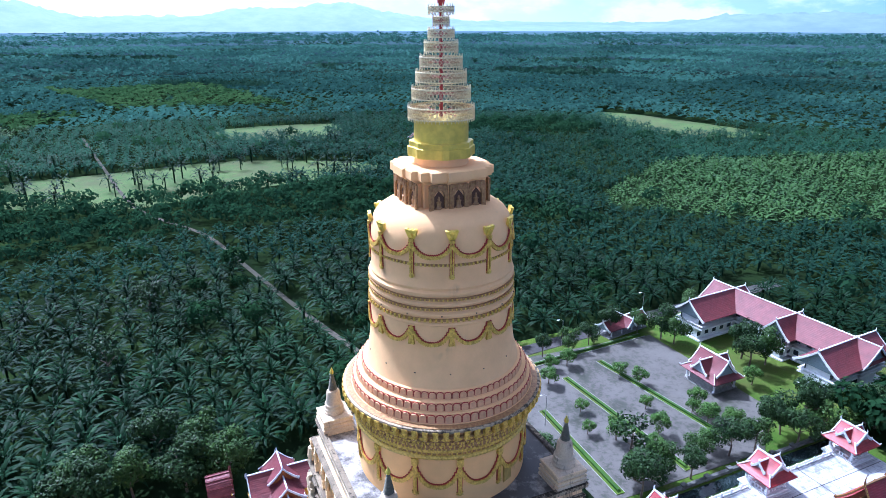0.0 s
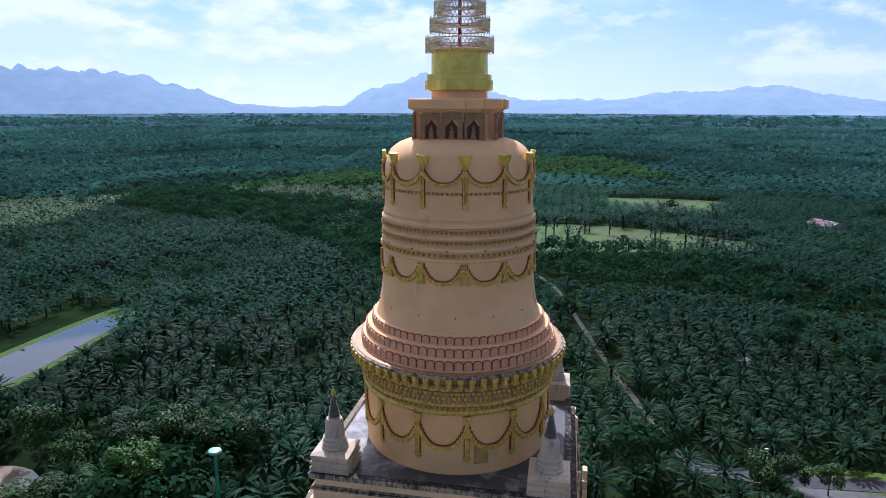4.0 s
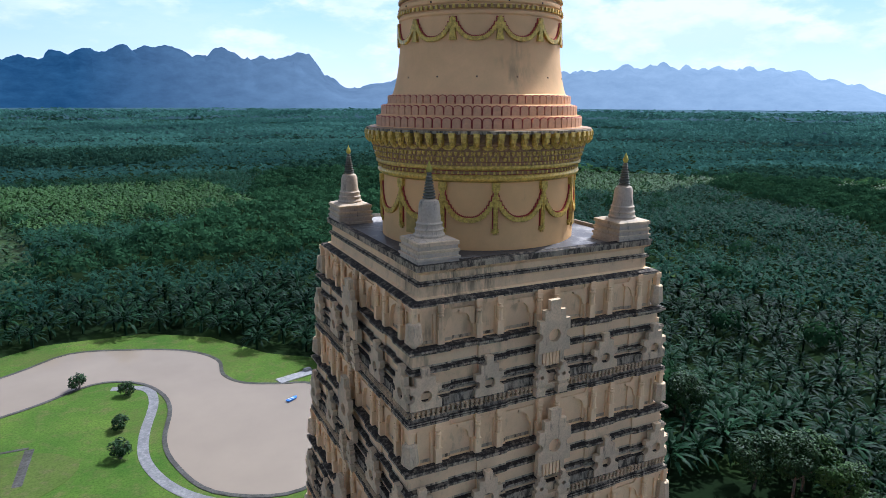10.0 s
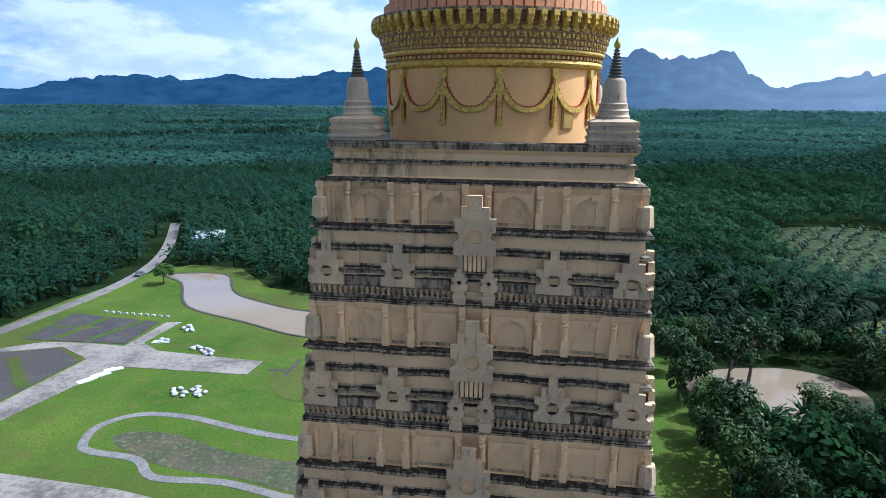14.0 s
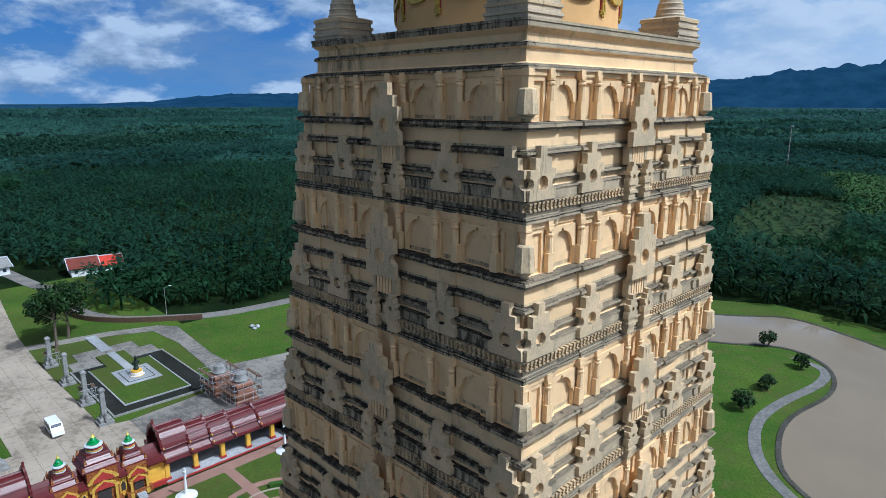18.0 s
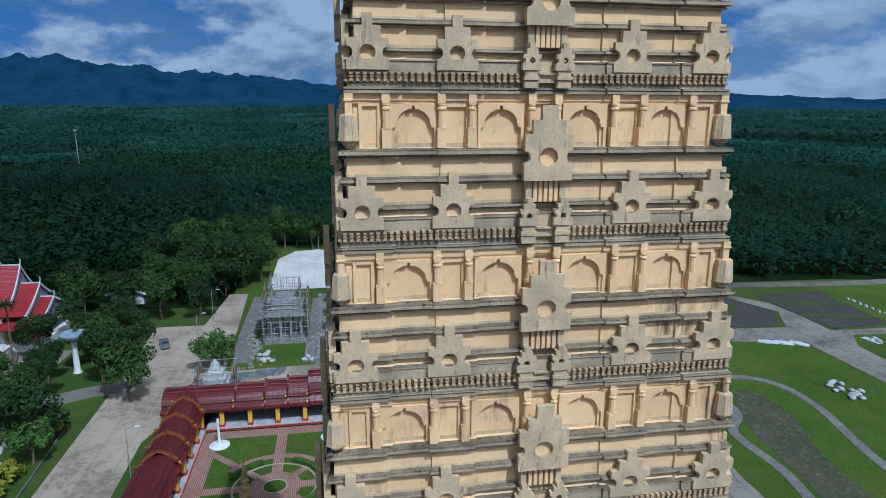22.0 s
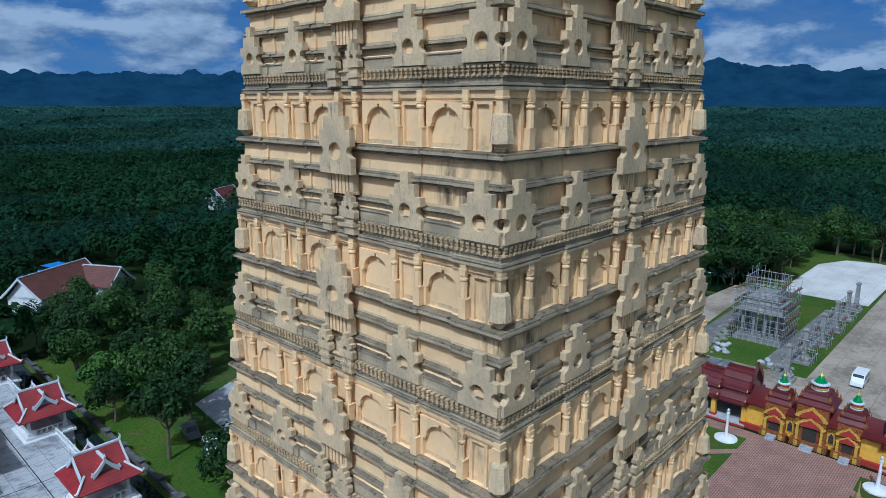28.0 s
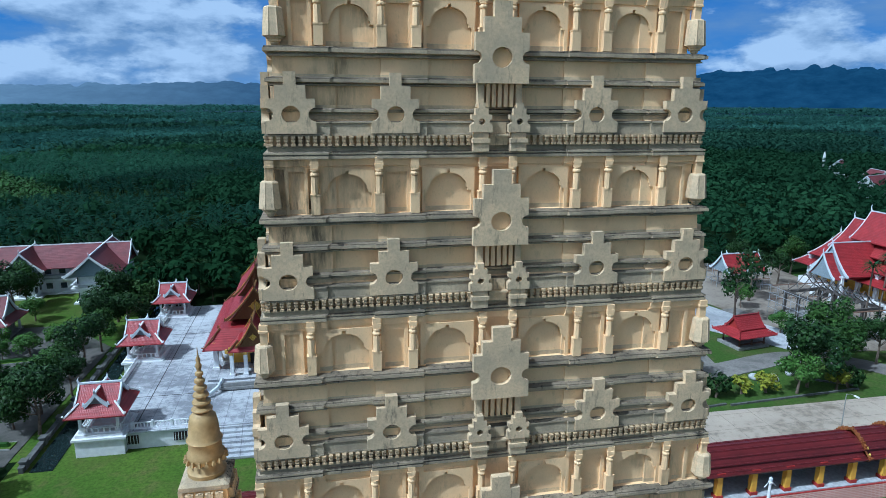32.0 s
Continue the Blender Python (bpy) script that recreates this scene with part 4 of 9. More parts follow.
def hill_material():
    """Wooded karst hills that glow with painted blue haze, paler towards the sun's side."""
    m, n, l, p = nodes_of("hazy_blue_hills")
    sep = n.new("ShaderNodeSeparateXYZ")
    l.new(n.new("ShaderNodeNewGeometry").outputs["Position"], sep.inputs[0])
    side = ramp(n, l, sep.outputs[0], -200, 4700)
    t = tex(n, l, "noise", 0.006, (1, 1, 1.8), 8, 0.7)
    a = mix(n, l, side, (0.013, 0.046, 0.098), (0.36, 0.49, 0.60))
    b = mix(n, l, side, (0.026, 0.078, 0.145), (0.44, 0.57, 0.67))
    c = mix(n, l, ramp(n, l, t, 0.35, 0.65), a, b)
    # the blue of distance is painted as haze and given off as emission
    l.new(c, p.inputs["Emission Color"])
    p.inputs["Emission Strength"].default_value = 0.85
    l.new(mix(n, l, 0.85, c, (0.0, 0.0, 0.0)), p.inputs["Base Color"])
    p.inputs["Roughness"].default_value, p.inputs["Specular IOR Level"].default_value = 1.0, 0.0
    return m


HAZY_HILL = hill_material()
tagged(part("hills_backdrop", hill_ring(3900, 4750, 1.0, 3.0), HAZY_HILL, smooth=True), "wooded karst hills along the horizon, blue with painted haze", "hills", kind="structure")


def soil(name, a, b, c, s1, s2):
    m, n, l, p = nodes_of(name)
    t1, t2 = tex(n, l, "noise", s1, detail=6), tex(n, l, "noise", s2, detail=5)
    k = mix(n, l, ramp(n, l, t1, 0.35, 0.65), a, b)
    k = mix(n, l, ramp(n, l, t2, 0.5, 0.75), k, c)
    t3 = tex(n, l, "noise", 2.2, detail=5, rough=0.7)
    k = mix(n, l, ramp(n, l, t3, 0.42, 0.70, 0, 0.75), k, tuple(v * 0.5 for v in a))
    t4 = tex(n, l, "noise", 0.018, detail=5, rough=0.7)
    k = mix(n, l, ramp(n, l, t4, 0.48, 0.60, 0, 0.7), k, tuple((v * 2 + w) / 3 * 0.62 for v, w in zip(c, b)))
    l.new(k, p.inputs["Base Color"])
    p.inputs["Roughness"].default_value, p.inputs["Specular IOR Level"].default_value = 0.95, 0.15
    bump(n, l, p, t2, 0.5, 0.08)
    return m


def plain_material():
    """Plantation floor near by; towards the horizon far woods, with blue haze added as glow."""
    m, n, l, p = nodes_of("plantation_plain")
    t1, t2 = tex(n, l, "noise", 0.004, detail=8, rough=0.7), tex(n, l, "noise", 0.0016, (1, 1, 1), 6, 0.6)
    t3 = tex(n, l, "noise", 0.06, detail=4)
    # nearly black: the shade in the gaps between palms is put into this colour
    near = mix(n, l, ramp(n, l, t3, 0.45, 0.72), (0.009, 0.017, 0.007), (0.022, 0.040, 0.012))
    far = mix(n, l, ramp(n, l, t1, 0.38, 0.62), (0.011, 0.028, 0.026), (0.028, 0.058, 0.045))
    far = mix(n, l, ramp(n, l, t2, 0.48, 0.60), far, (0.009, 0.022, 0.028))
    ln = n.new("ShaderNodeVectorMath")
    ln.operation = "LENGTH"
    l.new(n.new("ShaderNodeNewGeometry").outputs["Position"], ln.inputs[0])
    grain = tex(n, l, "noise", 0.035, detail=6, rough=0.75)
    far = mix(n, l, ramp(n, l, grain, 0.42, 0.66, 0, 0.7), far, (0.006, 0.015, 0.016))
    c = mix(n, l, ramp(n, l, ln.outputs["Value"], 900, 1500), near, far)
    l.new(c, p.inputs["Base Color"])
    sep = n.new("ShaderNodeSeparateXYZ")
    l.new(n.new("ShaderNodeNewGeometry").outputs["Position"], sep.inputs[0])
    # distance haze painted as emission, stronger far out and towards the east
    haze = mix(n, l, ramp(n, l, sep.outputs[0], -2500, 3500), (0.016, 0.036, 0.052), (0.130, 0.205, 0.250))
    l.new(mix(n, l, ramp(n, l, ln.outputs["Value"], 1000, 4600), (0.0, 0.0, 0.0), haze), p.inputs["Emission Color"])
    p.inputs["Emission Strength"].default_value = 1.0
    p.inputs["Roughness"].default_value, p.inputs["Specular IOR Level"].default_value = 1.0, 0.0
    return m


g = Geo()
radii = [0, 60, 150, 300, 600, 1000, 1500, 2200, 3000, 3800, 4880]
g.v.append((0, 0, 0))
for r in radii[1:]:
    z = 0 if r <= 1500 else 38 * ((r - 1500) / 3300) ** 1.3
    g.v += [(r * math.cos(2 * math.pi * j / 96), r * math.sin(2 * math.pi * j / 96), z) for j in range(96)]
g.f += [(0, 1 + j, 1 + (j + 1) % 96) for j in range(96)]
for i in range(len(radii) - 2):
    g.f += [(1 + i * 96 + j, 1 + (i + 1) * 96 + j, 1 + (i + 1) * 96 + (j + 1) % 96, 1 + i * 96 + (j + 1) % 96) for j in range(96)]
g.m = [0] * len(g.f)
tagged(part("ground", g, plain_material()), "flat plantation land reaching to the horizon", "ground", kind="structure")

# ---- lawns, water, roads of the temple grounds ----
GRASS = soil("mown_grass", (0.042, 0.099, 0.009), (0.093, 0.150, 0.018), (0.112, 0.108, 0.036), 0.05, 0.35)
ROUGH_GRASS = soil("rough_grass", (0.040, 0.090, 0.013), (0.070, 0.120, 0.020), (0.105, 0.105, 0.04), 0.03, 0.2)
PLOT_GRASS = soil("grass_between_palms", (0.024, 0.052, 0.014), (0.040, 0.072, 0.018), (0.055, 0.062, 0.026), 0.03, 0.2)
FIELD_GRASS = soil("field_grass", (0.060, 0.112, 0.030), (0.092, 0.148, 0.040), (0.125, 0.125, 0.06), 0.03, 0.2)
AVENUE = washed("avenue_concrete", (0.42, 0.36, 0.285), (0.18, 0.15, 0.112), 1.05, 5.0)
CONCRETE = soil("pale_concrete", (0.25, 0.24, 0.22), (0.19, 0.18, 0.165), (0.10, 0.097, 0.09), 0.06, 0.25)
ASPHALT = soil("worn_asphalt", (0.055, 0.055, 0.058), (0.075, 0.073, 0.07), (0.115, 0.108, 0.098), 0.08, 0.2)
WHITE_FLOOR = soil("white_floor", (0.50, 0.52, 0.54), (0.43, 0.45, 0.47), (0.30, 0.32, 0.34), 0.15, 0.6)
MARBLE = washed("grey_marble_floor", (0.47, 0.49, 0.51), (0.17, 0.18, 0.20), 1.2, 2.4)
AGED = washed("aged_concrete", (0.27, 0.25, 0.22), (0.075, 0.072, 0.066), 1.15, 4.0)
WORN_TURF = soil("worn_turf", (0.062, 0.102, 0.014), (0.084, 0.112, 0.022), (0.105, 0.090, 0.042), 0.09, 0.4)
LOT = washed("mossy_asphalt", (0.115, 0.11, 0.10), (0.028, 0.034, 0.022), 1.15)
LANE_DIRT = soil("dull_lane_dirt", (0.08, 0.075, 0.06), (0.10, 0.09, 0.07), (0.05, 0.055, 0.035), 0.1, 0.5)
SITE = washed("site_dirt", (0.27, 0.235, 0.19), (0.10, 0.075, 0.05), 1.0)
STONE_PATH = soil("slate_path", (0.22, 0.22, 0.21), (0.13, 0.13, 0.13), (0.30, 0.29, 0.27), 0.3, 1.4)


def brick_paving(name):
    """Red brick paving in a grid of pale-jointed squares."""
    m, n, l, p = nodes_of(name)
    t = n.new("ShaderNodeTexBrick")
    t.inputs["Scale"].default_value, t.inputs["Mortar Size"].default_value = 0.9, 0.045
    t.inputs["Color1"].default_value, t.inputs["Color2"].default_value, t.inputs["Mortar"].default_value = (0.30, 0.125, 0.095, 1), (0.22, 0.095, 0.075, 1), (0.36, 0.26, 0.21, 1)
    l.new(n.new("ShaderNodeNewGeometry").outputs["Position"], t.inputs["Vector"])
    w = tex(n, l, "noise", 0.3, detail=5, rough=0.7)
    l.new(mix(n, l, ramp(n, l, w, 0.4, 0.7, 0, 0.6), t.outputs["Color"], (0.16, 0.085, 0.065)), p.inputs["Base Color"])
    p.inputs["Roughness"].default_value = 0.85
    bump(n, l, p, t.outputs["Fac"], 0.3, 0.02)
    return m


BRICK_PAVE = brick_paving("red_brick_paving")


def water(name, base, rough, amount):
    m, n, l, p = nodes_of(name)
    t = tex(n, l, "noise", 0.05, detail=4)
    l.new(mix(n, l, ramp(n, l, t, 0.3, 0.7), base, tuple(v * 0.88 for v in base)), p.inputs["Base Color"])
    p.inputs["Roughness"].default_value = rough
    p.inputs["Specular IOR Level"].default_value = amount
    bump(n, l, p, tex(n, l, "noise", 1.6, detail=3), 0.02, 0.05)
    return m


MUDDY = water("muddy_water", (0.245, 0.200, 0.140), 0.05, 0.5)
CLEAR = water("dark_water", (0.015, 0.025, 0.025), 0.04, 0.6)
LILY = soil("lily_pond", (0.10, 0.085, 0.062), (0.045, 0.065, 0.035), (0.13, 0.19, 0.075), 0.16, 0.9)


def smooth_loop(pts, k=6, closed=True):
    """A rounded outline through a few corners (Catmull-Rom)."""
    n, out = len(pts), []
    for i in range(n if closed else n - 1):
        p = [pts[(i + j) % n] if closed else pts[min(max(i + j, 0), n - 1)] for j in (-1, 0, 1, 2)]
        for s in range(k):
            t = s / k
            out.append(tuple(0.5 * (2 * b + (c - a) * t + (2 * a - 5 * b + 4 * c - d) * t * t + (3 * b - a - 3 * c + d) * t ** 3) for a, b, c, d in zip(*p)))
    if not closed:
        out.append(pts[-1])
    return out


def sheet(name, outline, z, material, label, category="ground", thick=0.12, rim=None):
    """A flat bed with a thickness that goes into the ground."""
    n = len(outline)
    g = Geo()
    g.v = [(x, y, z) for x, y in outline] + [(x, y, z - thick) for x, y in outline]
    g.f = [tuple(range(n))] + [(j, (j + 1) % n, (j + 1) % n + n, j + n) for j in range(n)]
    g.m = [0] * len(g.f)
    return tagged(part(name, g, material), label, category, kind="structure")


def strip(name, line, width, z, material, label, category="road", kerb=0.0):
    """A road or path along a line."""
    pts = [Vector((x, y, 0)) for x, y in line]
    left, right = [], []
    for i, p in enumerate(pts):
        d = (pts[min(i + 1, len(pts) - 1)] - pts[max(i - 1, 0)]).normalized()
        nrm = Vector((-d.y, d.x, 0)) * width / 2
        left.append(p + nrm)
        right.append(p - nrm)
    g = Geo()
    n = len(pts)
    for row in (left, right):
        g.v += [(p.x, p.y, z) for p in row]
    for row in (left, right):
        g.v += [(p.x, p.y, z - 0.25) for p in row]
    for i in range(n - 1):
        g.f += [(i, i + 1, n + i + 1, n + i), (2 * n + i, 2 * n + i + 1, i + 1, i), (n + i, n + i + 1, 3 * n + i + 1, 3 * n + i)]
    g.m = [0] * len(g.f)
    return tagged(part(name, g, material), label, category, kind="structure")


def rect(x0, x1, y0, y1):
    return [(x0, y0), (x1, y0), (x1, y1), (x0, y1)]


def grown(poly, k):
    """The outline scaled about its middle."""
    cx, cy = sum(x for x, _ in poly) / len(poly), sum(y for _, y in poly) / len(poly)
    return [(cx + k * (x - cx), cy + k * (y - cy)) for x, y in poly]


LAWN_N = [(-142, 40), (-142, 60), (-139, 140), (-132, 175), (-124, 186), (-104, 184), (-84, 162), (-60, 156), (-40, 168), (-14, 166), (2, 155), (14, 136), (24, 128), (40, 122), (34, 104), (36, 70), (30, 42), (-80, 38)]
sheet("lawn_1", LAWN_N, 0.06, GRASS, "mown green lawn north of the temple", "lawn")
sheet("lawn_2", rect(-212, -80, -36, 40), 0.05, GRASS, "green lawn beside the avenue", "lawn")
sheet("lawn_3", rect(-140, -14, -118, -36), 0.045, ROUGH_GRASS, "lawns and beds south-west of the tower", "lawn")
sheet("lawn_6", rect(44, 106, -150, -53), 0.042, GRASS, "lawn round the car park and dormitory", "lawn")
sheet("lawn_4", rect(-14, 44, -114, -36), 0.04, GRASS, "lawns round the chapel and car park", "lawn")
sheet("lawn_5", rect(-80, 32, 36, 60), 0.03, ROUGH_GRASS, "grass verge north of the gallery", "lawn")
# ponds
POND_1 = smooth_loop([(-126, 171), (-106, 175), (-94, 157), (-84, 149), (-62, 141), (-45, 149), (-33, 158), (-18, 154), (-5, 147), (1.5, 137), (1.5, 127), (5, 120), (12, 116), (20, 112), (24, 98), (23, 86), (14, 75), (4, 71),
                      (-7, 77), (-12, 88), (-13.5, 99), (-11.5, 113), (-13, 123), (-18, 131), (-27, 134), (-40, 126), (-57, 121), (-77, 129), (-95, 136), (-104, 144), (-115, 162)], 4)
sheet("pond_1", POND_1, 0.10, MUDDY, "muddy brown winding pond with grassy banks", "pond")
BANK = soil("dark_stone_bank", (0.06, 0.058, 0.05), (0.10, 0.095, 0.085), (0.04, 0.05, 0.025), 0.3, 1.4)
strip("bank_1", POND_1 + POND_1[:1], 0.9, 0.17, BANK, "dark stone edging round the muddy pond", "bank")
POND_3 = smooth_loop([(-73, 66), (-69, 69), (-60, 68.5), (-50, 65), (-36, 63.5), (-22, 62), (-20, 55), (-33, 55), (-44, 57.5), (-57, 58.5), (-67, 62)], 4)
sheet("pond_2", POND_3, 0.09, LILY, "shallow pond covered with lily pads", "pond")
POND_4 = smooth_loop([(36, 107), (41, 114), (48, 118), (62, 120), (72, 114), (73, 103), (64, 94), (52, 94), (40, 98)], 4)
sheet("pond_3", POND_4, 0.08, MUDDY, "small muddy pond among trees", "pond")
POND_5 = smooth_loop([(96, 151), (108, 159), (124, 162), (150, 161), (164, 158), (160, 148), (141, 146), (117, 144), (104, 147)], 4)
sheet("lawn_7", grown(POND_5, 1.35), 0.04, ROUGH_GRASS, "rough grass round a still pond", "lawn")
sheet("pond_4", POND_5, 0.07, CLEAR, "still pond that mirrors the sky", "pond")
# paths and roads
bank = smooth_loop([(-23, 129.5), (-16, 126.5), (-14.5, 118), (-17, 103), (-17, 92), (-13, 81), (-6, 73), (4, 67.5), (18, 70)], 5, False)
strip("path_1", bank, 2.0, 0.13, STONE_PATH, "grey slate path along the pond bank", "path")
loop = smooth_loop([(-16, 71), (-38, 71), (-50, 72.5), (-63, 75.5), (-73, 75), (-78, 69.5), (-76.5, 63), (-73, 61), (-64, 60), (-58, 55.5), (-46, 56), (-33, 53.5), (-16, 52)], 5, False)
strip("path_2", loop, 1.7, 0.12, STONE_PATH, "grey slate path looping round the lily pond", "path")
road = smooth_loop([(-240, 18), (-212, 21.5), (-200, 24.5), (-186, 23.2), (-173, 23.6), (-162, 26.8), (-155.5, 31.5), (-149, 40), (-143.5, 49), (-141, 60), (-139.5, 80), (-137, 110), (-134, 150), (-138, 180), (-150, 212), (-175, 260)], 5, False)
strip("road_1", road, 4.5, 0.14, CONCRETE, "pale concrete lane past the oil palms", "road")
strip("road_2", [(101, -34), (99, -50), (101, -75), (104, -112), (106, -170)], 4.6, 0.14, ASPHALT, "narrow asphalt road along the plantation", "road")
strip("road_3", smooth_loop([(101, -34), (123, -28), (155, -20), (193, -12), (241, -1), (294, 24), (395, 41), (520, 60)], 4, False), 1.7, 0.10, LANE_DIRT, "dirt lane into the plantation", "road")
# concrete aprons
sheet("pavement_1", [(-204, -6.6), (-97.5, -6.6), (-96, -30), (-79, -30), (-79, 11.5), (-97, 11.5), (-98, 7.2), (-136, 6.4), (-160, 7), (-204, 11)], 0.16, AVENUE, "wide pale concrete avenue to the west gate", "pavement")
APRON = [(-97, 11.5), (-80, 11.5), (-80, 37), (-47, 42.5), (-30, 44.5), (-30, 49), (-47, 49), (-62, 51.5), (-83, 52.5), (-91, 51.5), (-100, 54), (-97.5, 70), (-92.5, 95.4), (-61, 96), (-60.4, 103.7), (-88.6, 105.7), (-95, 110), (-94, 126), (-98, 125),
                     (-98.5, 107), (-108.5, 107.5), (-120, 106.3), (-128, 100), (-126, 98), (-113, 104), (-102, 98), (-104, 74), (-104.5, 54), (-108, 37), (-117.7, 36.5), (-140.6, 38.3), (-145, 35), (-149, 24), (-152, 6.5), (-148.5, 6.5), (-145.8, 23), (-141.5, 32.5), (-129, 33.7), (-107, 32), (-99.5, 31.2), (-98, 22)]
sheet("pavement_2", APRON, 0.15, AGED, "irregular concrete apron north-west of the gallery", "pavement")
PLOTS = [[(-127, 107.2), (-128, 127.6), (-100, 125), (-99.5, 108.5)], [(-105.3, 58), (-126, 68), (-129, 96), (-113.5, 103.2), (-103.2, 97), (-105, 74)]]
for i, p in enumerate(PLOTS):
    sheet("plot_%d" % (i + 1), p, 0.14, ASPHALT, "worn dark asphalt plots on the lawn", "plot")
for i, (x0, y0, x1, y1, w) in enumerate(((-119, 109, -116, 126, 1.2), (-110, 109, -105, 125, 0.9), (-127, 117, -113, 118, 0.5), (-107, 62, -124, 80, 1.1), (-106, 72, -122, 88, 0.8), (-105, 82, -120, 96, 1.3))):
    k = math.hypot(x1 - x0, y1 - y0)
    u, v = -(y1 - y0) / k * w, (x1 - x0) / k * w
    sheet("verge_%d" % (i + 1), [(x0 - u, y0 - v), (x1 - u, y1 - v), (x1 + u, y1 + v), (x0 + u, y0 + v)], 0.165 + 0.004 * i, ROUGH_GRASS, "narrow strip of grass across the asphalt plots", "verge")
sheet("pavement_4", [(-125, -50), (-100, -49), (-60, -49), (-20, -49.5), (-20, -38.5), (-70, -38.5), (-84, -34), (-97, -30), (-150, -32), (-150, -37), (-125, -39)], 0.15, AVENUE, "pale concrete road along the south gallery", "pavement")
strip("road_4", smooth_loop([(-26, -53.5), (-33, -55.5), (-40, -58), (-50, -60.5), (-62, -63), (-75, -65.5), (-84, -62), (-90, -54), (-92, -46)], 4, False), 5.0, 0.158, CONCRETE, "worn asphalt lane between clipped lawns", "road")
strip("road_5", smooth_loop([(-57, -60), (-59, -70), (-62, -82), (-72, -88), (-84, -90)], 4, False), 5.0, 0.162, CONCRETE, "worn asphalt lane beside a sala", "road")
sheet("pavement_6", [(-30, -50), (-36, -49.5), (-47, -66), (-43, -79), (-36, -82), (-20, -75), (-18, -52)], 0.155, WHITE_FLOOR, "white painted concrete yard", "pavement")
sheet("pavement_7", [(-88, -66), (-80, -66), (-64, -88), (-64, -112), (-74, -112), (-80, -90)], 0.165, WHITE_FLOOR, "whitish paved walk beside the building site", "pavement")
sheet("pavement_8", [(-153, -25.5), (-153, -7.5), (-199, -6.8), (-203, -14), (-201, -22), (-190, -27), (-160, -27)], 0.17, washed("bleached_concrete", (0.66, 0.66, 0.64), (0.42, 0.42, 0.41), 0.7, 6.0), "broad white concrete square beside the avenue", "pavement")
sheet("pavement_9", [(45, -52), (97, -52), (97.5, -66), (94, -106), (56, -106), (44, -92)], 0.14, LOT, "worn asphalt car park", "pavement")
sheet("pavement_10", [(-113, -63.5), (-100, -64.5), (-86, -66.5), (-81, -90), (-76, -112), (-80, -130), (-117, -131), (-115, -90)], 0.10, SITE, "bare building site", "pavement")
for i, q in enumerate(([(-144, -10.5), (-99, -10.5), (-99, -14.8), (-143, -14.2)], [(-146, -26.3), (-112, -26.5), (-100, -25), (-100, -29), (-112, -30), (-147, -30)])):
    sheet("rubble_bed_%d" % (i + 1), q, 0.13 + 0.01 * i, STONE_PATH, "grey cement strip strewn with rubble", "pavement")
sheet("pavement_11", rect(-71.5, 71.5, -29.5, 29.5), 0.12, BRICK_PAVE, "red brick courtyard inside the gallery", "pavement")

for i, q in enumerate(((-52.2, 106.6, -52.3, 96.7, 0.5), (-36.8, 106.7, -37.4, 93.3, 0.8), (-50.3, 107.9, -37, 107.4, 0.35), (-57, 99.5, -53, 99.8, 0.6))):
    x0, y0, x1, y1, w = q
    k = math.hypot(x1 - x0, y1 - y0)
    u, v = -(y1 - y0) / k * w, (x1 - x0) / k * w
    sheet("rubble_bed_%d" % (i + 3), [(x0 - u, y0 - v), (x1 - u, y1 - v), (x1 + u, y1 + v), (x0 + u, y0 + v)], 0.13 + 0.006 * i, BANK, "dark grey gravel trace of a footing in the lawn", "pavement")
sheet("bare_patch", smooth_loop([(-56, 97), (-50, 104), (-36, 105), (-28, 97), (-34, 88), (-48, 86)], 5), 0.125, WORN_TURF, "worn brownish patch in the mown lawn", "lawn")

# fields in the plantation
FIELDS = [[(320, 82), (294, 24), (306, -8), (312, -41), (326, -100), (347, -110), (387, -34), (380, 40), (371, 92)], [(95, 238), (112, 206), (132, 192), (163, 200), (214, 272), (158, 312), (114, 297)], [(-88, 250), (-48, 238), (-62, 330), (-72, 366), (-88, 400), (-124, 388)],
          [(520, -42), (512, -134), (446, -105), (470, -42)], [(480, -375), (445, -405), (318, -422), (345, -352), (427, -350)]]
SUNNY_PALMS = [[(205, -170), (262, -255), (225, -420), (110, -290), (150, -215)], [(420, 150), (640, 60), (660, 230), (480, 300)], [(640, -120), (900, -60), (880, 120), (660, 40)], [(-60, 330), (60, 360), (40, 520), (-120, 500)], [(300, 300), (420, 330), (360, 520), (240, 430)]]
for i, f in enumerate(FIELDS):
    sheet("field_%d" % (i + 1), smooth_loop(f, 3), 0.05 + 0.012 * i, PLOT_GRASS if i in (1, 2) else FIELD_GRASS, "open green field in the plantation", "field")


# ---- trees ----
def inside(poly, x, y):
    c = np.zeros(len(x), bool)
    n = len(poly)
    for i in range(n):
        (x0, y0), (x1, y1) = poly[i], poly[(i + 1) % n]
        hit = ((y0 > y) != (y1 > y)) & (x < (x1 - x0) * (y - y0) / (y1 - y0 + 1e-12) + x0)
        c ^= hit
    return c


def near_line(line, x, y, d):
    out = np.zeros(len(x), bool)
    for (ax, ay), (bx, by) in zip(line[:-1], line[1:]):
        t = np.clip(((x - ax) * (bx - ax) + (y - ay) * (by - ay)) / ((bx - ax) ** 2 + (by - ay) ** 2), 0, 1)
        out |= np.hypot(x - ax - t * (bx - ax), y - ay - t * (by - ay)) < d
    return out


